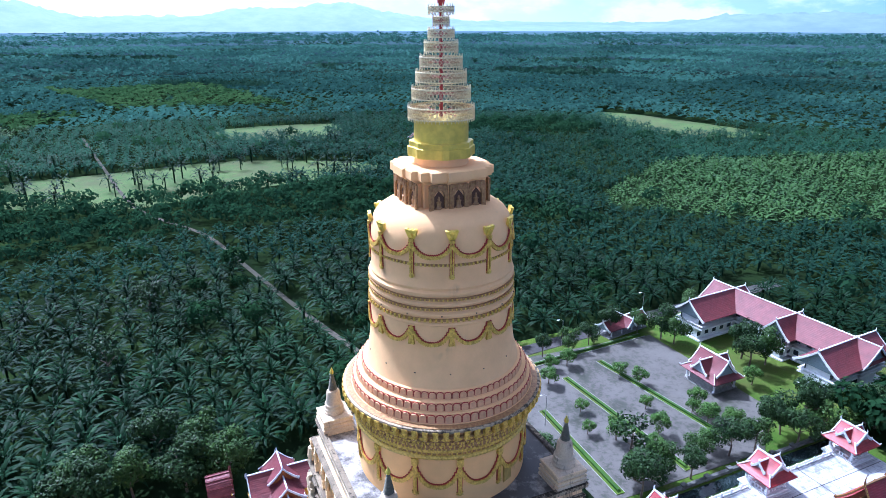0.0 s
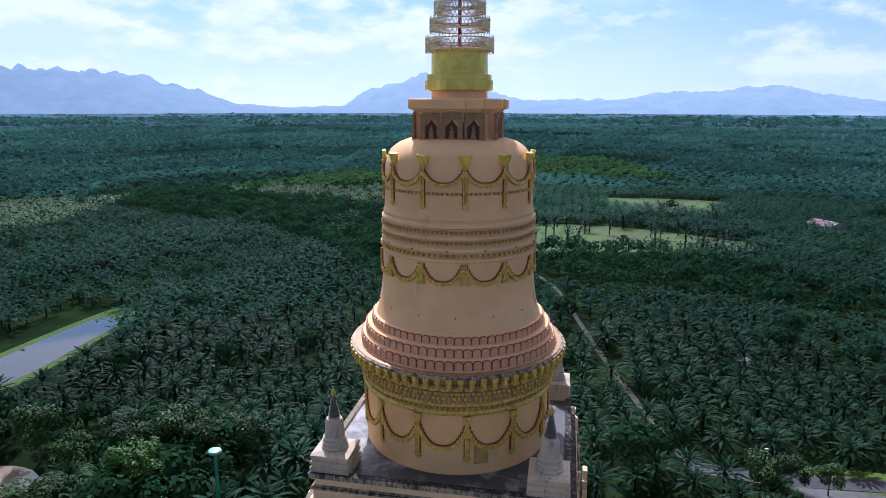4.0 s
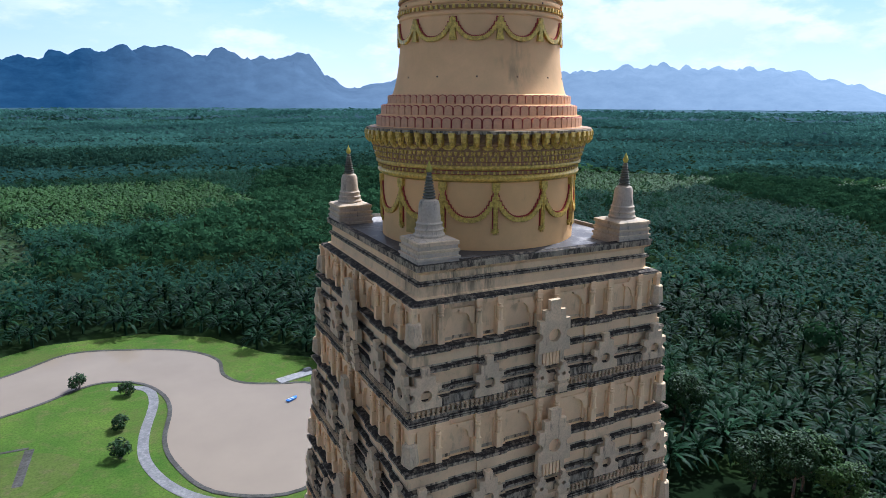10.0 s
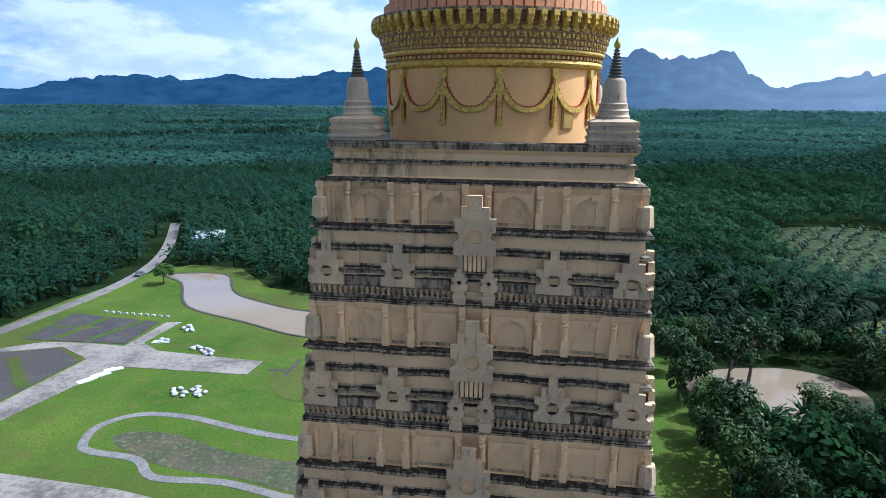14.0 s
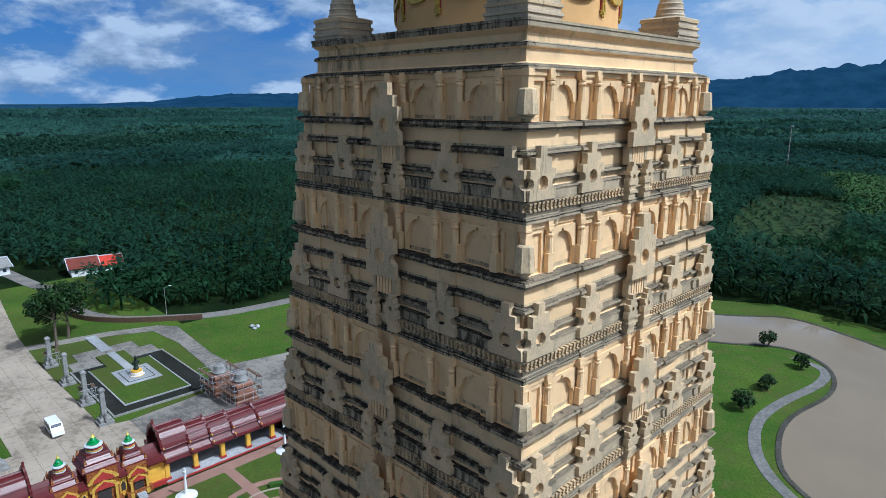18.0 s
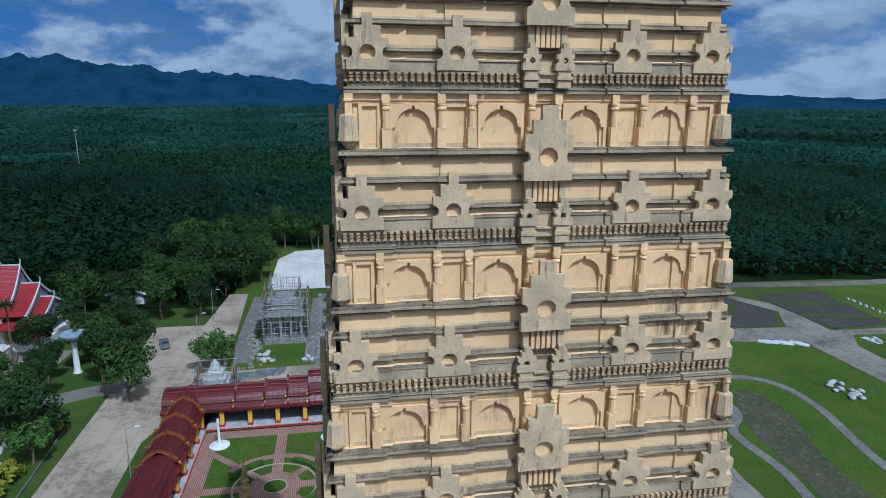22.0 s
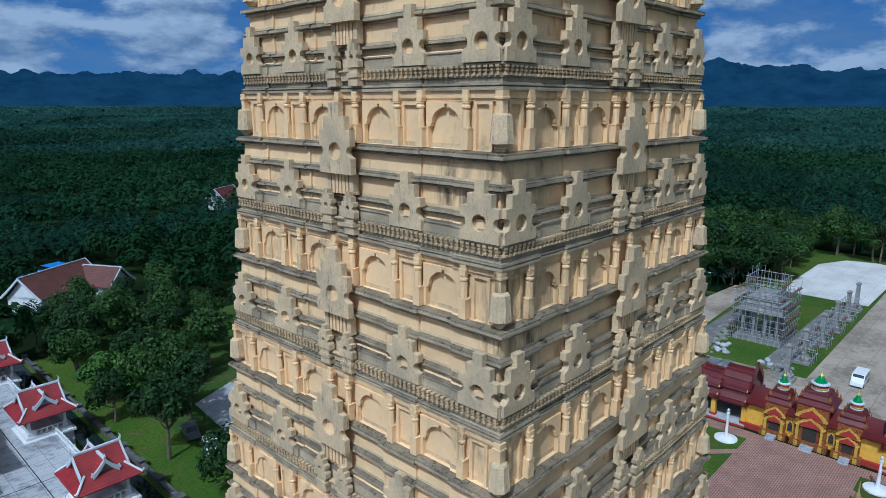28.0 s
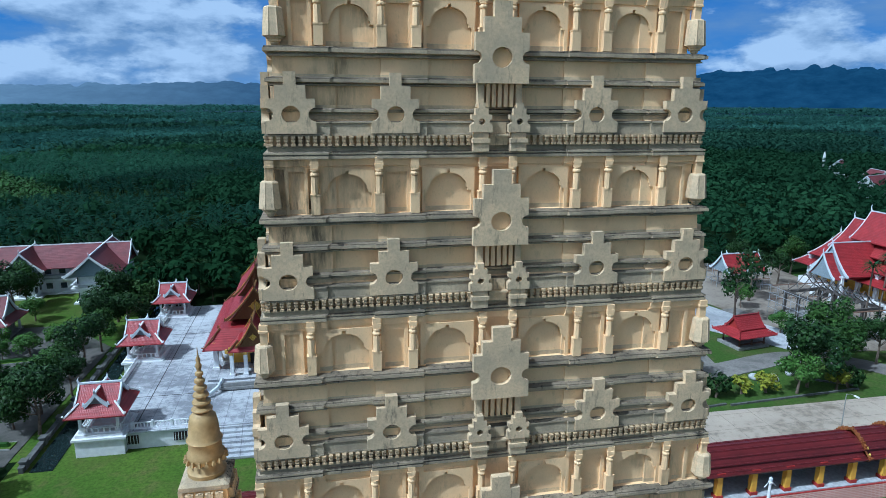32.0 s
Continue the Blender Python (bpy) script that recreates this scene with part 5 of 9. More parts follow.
CLEARINGS = [rect(-84, 84, -42, 44), LAWN_N, [(-216, -38), (-78, -38), (-78, 44), (-142, 44), (-153, 28), (-165, 21), (-180, 19), (-200, 20), (-216, 18)], rect(-226, -206, 14, 50), rect(-142, -10, -125, -34), rect(-16, 46, -113, -34), rect(-42, 8, -156, -116), rect(-40, -22, -194, -156), rect(44, 106, -150, -51), grown(POND_4, 1.2), [(x - 9, y - 13) for x, y in grown(POND_4, 1.02)], grown(POND_5, 1.3), [(x - 10, y - 12) for x, y in grown(POND_5, 1.05)], [(x + 6, y + 14) for x, y in grown(POND_5, 1.15)], [(x * 1.0, y) for x, y in POND_1]] + FIELDS[:1] + FIELDS[3:]
LANES = [(road, 6), ([(101, -34), (99, -50), (101, -75), (104, -112), (106, -170)], 4.5), ([(123, -28), (155, -20), (193, -12), (241, -1), (294, 24), (395, 41), (520, 60)], 2.3)]


def open_ground(x, y):
    c = np.zeros(len(x), bool)
    for p in CLEARINGS:
        c |= inside(p, x, y)
    for line, d in LANES:
        c |= near_line(line, x, y, d)
    return c


def scatter(name, tv, tf, x, y, z, yaw, size, material, label, category):
    """One mesh of many trees, from a template of triangles."""
    tv, tf = np.array(tv, float), np.array(tf, int)
    k, n, m = len(x), len(tv), len(tf)
    c, s = np.cos(yaw)[:, None], np.sin(yaw)[:, None]
    vx = (tv[None, :, 0] * c - tv[None, :, 1] * s) * size[:, None] + x[:, None]
    vy = (tv[None, :, 0] * s + tv[None, :, 1] * c) * size[:, None] + y[:, None]
    vz = tv[None, :, 2] * size[:, None] + z[:, None]
    co = np.stack([vx, vy, vz], 2).reshape(-1).astype(np.float32)
    idx = (tf[None] + (np.arange(k) * n)[:, None, None]).reshape(-1).astype(np.int32)
    me = bpy.data.meshes.new(name)
    me.vertices.add(k * n)
    me.vertices.foreach_set("co", co)
    me.loops.add(k * m * 3)
    me.loops.foreach_set("vertex_index", idx)
    me.polygons.add(k * m)
    me.polygons.foreach_set("loop_start", np.arange(0, k * m * 3, 3, dtype=np.int32))
    me.materials.append(material)
    me.update(calc_edges=True)
    return tagged(piece(name, me), label, category, kind="stuff")


def palm(fronds, segs, length, width, seed, trunk=True, base=3.6):
    """An oil palm: a fountain of arching fronds, steep in the middle and drooping round the rim, on a stout trunk."""
    rnd = random.Random(seed)
    v, f = [], []
    for i in range(fronds):
        a = 2.4 * i + rnd.uniform(-0.25, 0.25)
        q = (i + 0.5) / fronds
        steep = 1.35 - 1.15 * q + rnd.uniform(-0.12, 0.12)
        ln = length * (0.78 + 0.32 * q) * rnd.uniform(0.88, 1.1)
        ca, sa = math.cos(a), math.sin(a)
        r, z, k = 0.15, base + 0.5 * (1 - q), len(v)
        for s in range(segs + 1):
            t = s / segs
            w = width * math.sin(math.pi * (0.10 + 0.88 * t)) ** 0.8
            g = r + 0.35 * w
            v += [(r * ca, r * sa, z), (g * ca - w * sa, g * sa + w * ca, z - 0.30 * w), (g * ca + w * sa, g * sa - w * ca, z - 0.30 * w)]
            bend = steep - (1.05 + 0.5 * q) * (t + 0.5 / segs) ** 1.3
            r, z = r + math.cos(bend) * ln / segs, z + math.sin(bend) * ln / segs
        for s in range(segs):
            p, n = k + s * 3, k + (s + 1) * 3
            f += [(p, p + 1, n), (p + 1, n + 1, n), (p, n, p + 2), (p + 2, n, n + 2)] if 1 < s < 3 else [(p, p + 1, n), (p, n, p + 2)]
    if trunk:
        b = len(v)
        v += [(0.35 * math.cos(k * 2.1), 0.35 * math.sin(k * 2.1), 0) for k in range(3)] + [(0.4 * math.cos(k * 2.1), 0.4 * math.sin(k * 2.1), base + 0.4) for k in range(3)]
        f += [(b + k, b + (k + 1) % 3, b + 3 + (k + 1) % 3) for k in range(3)] + [(b + k, b + 3 + (k + 1) % 3, b + 3 + k) for k in range(3)]
    return v, f


def star(fronds, seed):
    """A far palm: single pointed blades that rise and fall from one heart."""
    rnd = random.Random(seed)
    v, f = [], []
    for j in range(fronds):
        a, up = 2 * math.pi * (j + rnd.uniform(-0.3, 0.3)) / fronds, rnd.uniform(-1.2, 3.0)
        r, w = 5.4 * rnd.uniform(0.75, 1.1) * (1 - 0.06 * max(0, up)), rnd.uniform(0.9, 1.5)
        c, q = math.cos(a), math.sin(a)
        b = len(v)
        v += [(-0.4 * c - w * 0.25 * q, -0.4 * q + w * 0.25 * c, 3.4), (r * 0.5 * c + w * q, r * 0.5 * q - w * c, 4.6 + up * 0.7), (r * c, r * q, 3.4 + up), (r * 0.45 * c - w * q, r * 0.45 * q + w * c, 4.5 + up * 0.7)]
        f += [(b, b + 1, b + 3), (b + 1, b + 2, b + 3)]
    return v, f


def canopy(leaves, r, h, seed, size):
    """A round tree crown of loose leaf clumps over a lumpy shell, on a thin stem."""
    rnd = random.Random(seed)
    v, f = [], []
    for i in range(leaves):
        a, t = rnd.uniform(0, 2 * math.pi), rnd.uniform(-0.55, 1)
        q = math.sqrt(max(0, 1 - t * t))
        k = (0.75 + 0.3 * noise.noise(Vector((math.cos(a) * q * 2 + seed, math.sin(a) * q * 2, t * 2)))) * rnd.uniform(0.8, 1.08)
        c = Vector((r * q * math.cos(a) * k, r * q * math.sin(a) * k, h + r * 0.75 * t * k))
        nrm = Vector((q * math.cos(a) + rnd.uniform(-.6, .6), q * math.sin(a) + rnd.uniform(-.6, .6), t + rnd.uniform(-.2, .8))).normalized()
        u = nrm.orthogonal().normalized()
        u.rotate(Matrix.Rotation(rnd.uniform(0, 6.28), 3, nrm))
        w = nrm.cross(u)
        s = size * rnd.uniform(0.6, 1.2)
        b = len(v)
        v += [c + u * s, c + w * s * 0.7, c - u * s, c - w * s * 0.7]
        f += [(b, b + 1, b + 2), (b, b + 2, b + 3)]
    return [tuple(p) for p in v], f


rng = np.random.default_rng(5)


def grid(r0, r1, step, jitter):
    k = int(r1 / step) + 2
    i, j = np.meshgrid(np.arange(-k, k + 1), np.arange(-int(k * 1.16), int(k * 1.16) + 1))
    x = (i + 0.5 * (j % 2)) * step + rng.normal(0, jitter, i.shape)
    y = j * step * 0.866 + rng.normal(0, jitter, i.shape)
    x, y = x.ravel(), y.ravel()
    d = np.hypot(x, y)
    m = (d >= r0) & (d < r1)
    x, y = x[m], y[m]
    m = ~open_ground(x, y)
    return x[m], y[m]


def patch(x, y, f, seed):
    """Smooth random value over the land, 0 to 1."""
    s = np.zeros(len(x))
    for k, (a, b, c) in enumerate(np.random.default_rng(seed).uniform(-1, 1, (7, 3))):
        s += np.sin((x * a + y * b) * f * (1 + 0.5 * k) + c * 6)
    return 0.5 + s / 7


# near fronds: colour darkened further, in place of cloud shade over them
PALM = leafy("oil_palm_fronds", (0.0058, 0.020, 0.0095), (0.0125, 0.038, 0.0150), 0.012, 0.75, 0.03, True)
# further copies of these leaves: paler and bluer, distance haze put into the colour
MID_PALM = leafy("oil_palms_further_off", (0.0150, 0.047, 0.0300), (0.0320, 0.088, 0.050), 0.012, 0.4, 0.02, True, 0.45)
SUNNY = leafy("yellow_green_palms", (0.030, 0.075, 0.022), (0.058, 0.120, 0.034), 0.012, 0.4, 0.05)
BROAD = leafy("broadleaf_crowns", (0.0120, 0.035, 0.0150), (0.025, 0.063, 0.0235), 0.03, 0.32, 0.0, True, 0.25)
FAR_PALM = leafy("hazy_far_oil_palms", (0.0250, 0.071, 0.0610), (0.0520, 0.130, 0.1030), 0.006, 0.40, 0.0, True, 0.52)
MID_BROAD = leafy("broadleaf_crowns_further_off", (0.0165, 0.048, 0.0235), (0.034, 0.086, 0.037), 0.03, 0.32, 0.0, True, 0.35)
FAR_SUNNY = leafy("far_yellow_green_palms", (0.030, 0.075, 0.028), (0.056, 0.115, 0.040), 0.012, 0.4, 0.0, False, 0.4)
FAR_BROAD = leafy("hazy_far_broadleaf_crowns", (0.018, 0.050, 0.034), (0.036, 0.086, 0.054), 0.01, 0.4, 0.0, True, 0.3)
YOUNG = leafy("young_palms", (0.012, 0.040, 0.014), (0.026, 0.068, 0.02), 0.05, 0.5)


def wooded(x, y):
    """Where broadleaf woods stand instead of palms: south of the temple and in patches further out."""
    d = np.hypot(x, y)
    return ((y < -60) & (d < 330) & (x < 60) & (patch(x, y, 0.02, 4) > 0.36)) | ((patch(x, y, 0.006, 9) > 0.72) & (d > 230)) | ((x > 30) & (x < 90) & (y > 55) & (y < 130))


YF = FIELDS[1:3]
for lod, (r0, r1, step, jit, fr, sg, ln, wd, seeds) in enumerate(((0, 190, 7.7, 0.8, 34, 4, 5.3, 0.42, 4), (190, 560, 8.3, 1.0, 14, 3, 5.4, 0.90, 3), (560, 1050, 10.5, 2.0, 8, 1, 0, 0, 3), (1050, 2200, 19.0, 5.0, 6, 1, 0, 0, 3), (2200, 3850, 36.0, 11.0, 5, 1, 0, 0, 2))):
    x, y = grid(r0, r1, step, jit)
    young = np.zeros(len(x), bool)
    for p in YF:
        young |= inside(p, x, y)
    sunny = np.zeros(len(x), bool)
    for p in SUNNY_PALMS:
        sunny |= inside(p, x, y)
    wood = ((wooded(x, y) & ~sunny) | (rng.uniform(0, 1, len(x)) < (0.035, 0.03, 0.03, 0.03, 0.03)[lod])) & ~young
    if lod < 2:
        n = young.sum()
        tv, tf = palm((18, 12)[lod], 3, 3.3, 0.85, 77 + lod, False, 0.3)
        scatter("young_palm_rows", tv, tf, x[young], y[young], np.zeros(n), rng.uniform(0, 6.28, n), rng.uniform(0.85, 1.15, n), YOUNG, "rows of young oil palms in a grassy field", "palms")
    pick = rng.integers(0, seeds, len(x))
    for s in range(seeds):
        tv, tf = palm(fr, sg, ln, wd, 10 * lod + s, True) if lod < 2 else star(fr, 10 * lod + s)
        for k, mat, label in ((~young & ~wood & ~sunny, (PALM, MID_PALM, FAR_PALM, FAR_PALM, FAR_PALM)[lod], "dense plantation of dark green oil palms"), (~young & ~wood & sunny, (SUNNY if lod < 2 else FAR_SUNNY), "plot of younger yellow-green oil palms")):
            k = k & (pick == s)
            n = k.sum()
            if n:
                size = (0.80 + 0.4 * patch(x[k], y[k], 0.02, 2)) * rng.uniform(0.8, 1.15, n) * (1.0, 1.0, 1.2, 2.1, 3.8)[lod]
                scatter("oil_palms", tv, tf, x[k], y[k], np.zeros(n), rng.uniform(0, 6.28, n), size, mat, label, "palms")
    tv, tf = canopy((210, 64, 16, 8, 6)[lod], (4.0, 4.4, 5.4, 8.0, 14.0)[lod], (5.5, 5.0, 4.4, 4.0, 4.0)[lod], 30 + lod, (0.58, 0.80, 1.8, 3.8, 7.5)[lod])
    n = wood.sum()
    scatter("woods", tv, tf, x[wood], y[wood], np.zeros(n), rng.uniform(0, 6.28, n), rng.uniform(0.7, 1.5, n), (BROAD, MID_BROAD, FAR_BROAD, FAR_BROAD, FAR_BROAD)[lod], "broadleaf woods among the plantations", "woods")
k = 90
x, y = rng.uniform(295, 415, k), rng.uniform(-110, 150, k)
tv, tf = palm(15, 3, 5.4, 0.6, 91, True, 6.0)
scatter("field_palms", tv, tf, x, y, np.zeros(k), rng.uniform(0, 6.28, k), rng.uniform(0.7, 1.3, k), PALM, "scattered palms standing in an open field", "palms")


# ---- temple buildings ----
def tiled(name, base, rough, pitch=0.32, relief=0.6):
    """Glazed roof tiles in rows, with wear."""
    m, n, l, p = nodes_of(name)
    w = n.new("ShaderNodeTexWave")
    w.bands_direction, w.inputs["Scale"].default_value, w.inputs["Distortion"].default_value = "X", 1.0 / pitch / 6.28 * 3.14, 0.4
    w2 = n.new("ShaderNodeTexWave")
    w2.bands_direction, w2.inputs["Scale"].default_value, w2.inputs["Distortion"].default_value = "Z", 0.7 / pitch / 6.28 * 3.14, 0.6
    co = n.new("ShaderNodeTexCoord").outputs["Object"]
    l.new(co, w.inputs["Vector"])
    l.new(co, w2.inputs["Vector"])
    t = tex(n, l, "noise", 0.6, detail=5)
    c = mix(n, l, ramp(n, l, t, 0.35, 0.7), base, tuple(v * 0.62 for v in base))
    c = mix(n, l, ramp(n, l, w2.outputs["Fac"], 0.0, 0.25, 0.35, 0.0), c, tuple(v * 0.4 for v in base))
    l.new(c, p.inputs["Base Color"])
    p.inputs["Roughness"].default_value = rough
    bump(n, l, p, times(n, l, w.outputs["Fac"], w2.outputs["Fac"]), relief, 0.05)
    return m


RED_TILE = tiled("red_roof_tiles", (0.31, 0.026, 0.030), 0.42)
MAROON = tiled("glazed_maroon_tiles", (0.12, 0.014, 0.016), 0.36, 0.32, 0.25)
DULL_TILE = tiled("dusty_red_roof_tiles", (0.17, 0.033, 0.038), 0.6)
BROWN_TILE = tiled("brown_roof_tiles", (0.14, 0.052, 0.04), 0.7)
WHITE = plain("white_paint", (0.72, 0.74, 0.75), 0.6, vary=0.1, scale=1.5)
TRIM = plain("pale_blue_grey_trim", (0.56, 0.62, 0.66), 0.55, vary=0.12, scale=2)
PEDIMENT = plain("grey_blue_pediment", (0.22, 0.27, 0.30), 0.7, vary=0.3, scale=5)
YELLOW = plain("golden_yellow_paint", (0.72, 0.42, 0.05), 0.6, vary=0.12, scale=1.5)
# near-black, also laid flat where the gallery and openings show inner shade
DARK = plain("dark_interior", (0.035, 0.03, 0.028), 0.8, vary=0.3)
GREY = plain("grey_cement", (0.24, 0.24, 0.23), 0.85, vary=0.3, scale=1.2)
DARK_STONE = plain("mossy_dark_stone", (0.10, 0.105, 0.10), 0.85, vary=0.4, scale=1.5)
STEEL = plain("galvanised_steel", (0.42, 0.44, 0.46), 0.45, 0.6, 0.2, 3)
GLASS = plain("dark_window_glass", (0.03, 0.045, 0.06), 0.12, vary=0.2, spec=0.6)
GREEN_GLAZE = plain("green_glaze", (0.02, 0.25, 0.06), 0.3, vary=0.3, scale=3)
WOOD = plain("dark_timber", (0.12, 0.07, 0.045), 0.7, vary=0.3, scale=2)


def sweep(W, z0, z1, n=5, bow=0.42):
    """One concave roof slope, from the eave to the ridge, in y and z."""
    return [(-W / 2 * (1 - i / n), z0 + (z1 - z0) * ((1 - bow) * i / n + bow * (i / n) ** 2)) for i in range(n + 1)]


def along(outline, x0, x1, mi=0):
    """A Geo block over an outline in y and z, drawn out along x."""
    return Geo().loft([[(x0, y, z) for y, z in outline], [(x1, y, z) for y, z in outline]], [mi])


def roof_outline(W, z0, z1, thick=0.22, bow=0.42):
    s = sweep(W, z0, z1, 5, bow)
    top = s + [(-y, z) for y, z in reversed(s[:-1])]
    return top + [(y * 0.985, z - thick) for y, z in reversed(top)]


def gable(parent, L, W, z0, z1, roof, trim=TRIM, ped=PEDIMENT, m=None, bow=0.42, horn=0.9, face=0.25, board=0.42):
    """A saddle roof along x: tiles, bargeboards with horns at both ends, pediments."""
    m = m or Matrix()
    r = piece("roof", along(roof_outline(W, z0, z1, bow=bow), -L / 2, L / 2).mesh("roof", roof), parent, m)
    s = sweep(W * 1.02, z0, z1, 5, bow)
    top = s + [(-y, z) for y, z in reversed(s[:-1])]
    band = [(y, z + 0.14) for y, z in top] + [(y * 0.96, z - board) for y, z in reversed(top)]
    for sg in (-1, 1):
        b = along(band, sg * (L / 2 - 0.02), sg * (L / 2 + 0.18))
        b.loft([[(sg * (L / 2 + 0.05) + a * 0.12, e * 0.12, z1) for a, e in ((-1, -1), (1, -1), (1, 1), (-1, 1))], [(sg * (L / 2 + 0.25) + a * 0.07, e * 0.07, z1 + horn * 0.6) for a, e in ((-1, -1), (1, -1), (1, 1), (-1, 1))],
                [(sg * (L / 2 + 0.05) + a * 0.02, e * 0.02, z1 + horn) for a, e in ((-1, -1), (1, -1), (1, 1), (-1, 1))]])
        for e in (-1, 1):
            b.box(sg * (L / 2 + 0.08), e * W * 0.51, z0 + 0.15, 0.2, 0.35, 0.5, top=0.3)
        piece("bargeboard", b.mesh("bargeboard", trim), parent, m)
        tri = [(y * 0.86, z - 0.3) for y, z in top]
        piece("pediment", along(tri, sg * (L / 2 - face - 0.2), sg * (L / 2 - face)).mesh("pediment", ped), parent, m)
    piece("ridge_cap", Geo().box(0, 0, z1 + 0.05, L, 0.3, 0.22).mesh("ridge_cap", trim), parent, m)
    return r


def skirt(parent, L, W, l2, w2, z0, z1, roof, trim=TRIM, m=None):
    """A hipped lower roof with a pale edge."""
    rings = [[(a * x / 2, b * y / 2, z) for a, b in ((-1, -1), (1, -1), (1, 1), (-1, 1))] for x, y, z in ((L, W, z0 - 0.15), (L, W, z0), ((L + l2) / 2 * 0.985, (W + w2) / 2 * 0.985, z0 + (z1 - z0) * 0.42), (l2, w2, z1))]
    r = piece("lower_roof", Geo().loft(rings).mesh("lower_roof", roof), parent, m)
    for a, b in ((-1, -1), (1, -1), (1, 1), (-1, 1)):
        g = Geo().tube([(a * L / 2, b * W / 2, z0 + 0.45), (a * L / 2 * 0.97, b * W / 2 * 0.97, z0 + 0.12), (a * l2 / 2, b * w2 / 2, z1 + 0.08)], 0.13, 5)
        piece("hip_trim", g.mesh("hip_trim", trim), parent, m)
    return r


def columns(parent, xs, ys, z0, z1, w, mat, name="column", base=None):
    g = Geo().box(0, 0, (z1 - z0) / 2, w, w, z1 - z0).box(0, 0, 0.18, w * 1.45, w * 1.45, 0.36).box(0, 0, z1 - z0 - 0.15, w * 1.4, w * 1.4, 0.3)
    me = g.mesh(name, mat)
    for x in xs:
        for y in ys:
            piece(name, me, parent, pose(x, y, z0))


# gallery round the courtyard
SLOPE = [(-3.9, 0.0), (-3.3, 0.25), (-2.7, 0.85), (-2.45, 1.35), (-2.75, 1.3), (-2.5, 1.85), (-2.05, 2.55), (-1.4, 3.15), (-0.7, 3.5), (0, 3.6)]
EAVE = 3.4


def gallery_roof(L, k, w):
    """Two-tiered concave roof: k scales its height over the eave, w its depth."""
    full = [(a * w, EAVE + b * k) for a, b in SLOPE]
    full += [(-a, b) for a, b in reversed(full[:-1])]
    full += [(a * 0.97, b - 0.2) for a, b in reversed(full)]
    return along(full, -L / 2, L / 2)


def gallery_ribs(parent, L, k, w):
    """Rounded ribs along the ridge and the breaks of a gallery roof."""
    me = Geo().tube([(-L / 2, 0, 0), (L / 2, 0, 0)], 0.11, 5).mesh("roof_rib", MAROON)
    for a, b in ((-3.3, 0.3), (-2.75, 1.38), (-2.05, 2.58), (-1.0, 3.38), (0, 3.65)):
        for e in ((-1, 1) if a else (1,)):
            piece("roof_rib", me, parent, pose(0, a * e * w, EAVE + b * k))


def gallery_fin(k, w):
    out = [(-4.0, 0.0), (-4.35, 0.6), (-3.9, 0.45), (-3.2, 0.7), (-2.8, 1.3), (-3.2, 1.75), (-2.85, 1.8), (-2.85, 2.3), (-2.5, 2.35), (-2.45, 2.9), (-2.05, 2.8), (-1.9, 3.45), (-1.45, 3.3), (-1.15, 3.95), (-0.8, 3.7), (-0.45, 4.2), (-0.25, 3.9), (0, 4.7)]
    full = [(a * w, EAVE + b * k) for a, b in out]
    full += [(-a, b) for a, b in reversed(full[:-1])]
    full += [(a * 0.9, b - 0.45) for a, b in reversed(full)]
    return along(full, -0.16, 0.16)


KNOB_MESH = Geo().lathe([(0.10, -0.1), (0.17, 0.02), (0.14, 0.16), (0.03, 0.32)], 8).mesh("gilded_knob", YGOLD, True)
COL = Geo().box(0, 0, 1.58, 0.66, 0.66, 3.16).box(0, 0, 0.2, 0.9, 0.9, 0.4, 1).box(0, 0, 2.95, 0.9, 0.9, 0.28).box(0, 0, 3.16, 1.0, 0.95, 0.15, 1)
COL = COL.mesh("column", [YELLOW, RED])


def wing(name, label, m, sections, tile=None, w=1.0):
    """A gallery wing along x: sections of roof (centre, length, height, fin), columns on the -y side, a back wall and a stepped floor."""
    o = thing(name, label, "gallery", "wings of the gallery", at=m)
    x0, x1 = min(c - l / 2 for c, l, *_ in sections), max(c + l / 2 for c, l, *_ in sections)
    cx, L = (x0 + x1) / 2, x1 - x0
    part("floor_base", Geo().box(cx, -0.1, 0.12, L, 7.9 * w, 0.24), RED, o)
    part("floor_slab", Geo().box(cx, -0.1, 0.27, L - 0.02, 7.5 * w, 0.16), WHITE_FLOOR, o)
    # shade under the gallery roof is painted: wall and beam are near-black
    part("back_wall", Geo().box(cx, 3.0 * w, 1.95, L, 0.35, 3.3), DARK, o, "back wall in near-black that stands for the gallery's inner shade")
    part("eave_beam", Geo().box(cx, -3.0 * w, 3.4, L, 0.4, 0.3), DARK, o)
    for c, l, k, fin in sections:
        s = part("roof_section", gallery_roof(l, k, w), tile or MAROON, o, m=pose(c, 0, 0))
        gallery_ribs(s, l, k, w)
        for e in ((-1, 1) if fin == 2 else (fin,) if fin else ()):
            part("roof_fin", gallery_fin(k, w), GILT_FIN if w < 1 else MAROON, s, m=pose(e * l / 2, 0, 0))
            for y, z in ((-3.3, 0.35), (3.3, 0.35), (-2.75, 1.45), (2.75, 1.45)):
                piece("gilded_knob", KNOB_MESH, s, pose(e * l / 2 - 0.3 * e, y * w, EAVE + z * k))
    n = max(2, round(L / 4.4))
    for i in range(n + 1):
        piece("column", COL, o, pose(x0 + 0.4 + (L - 0.8) * i / n, -3.0 * w, 0.34))
    return o


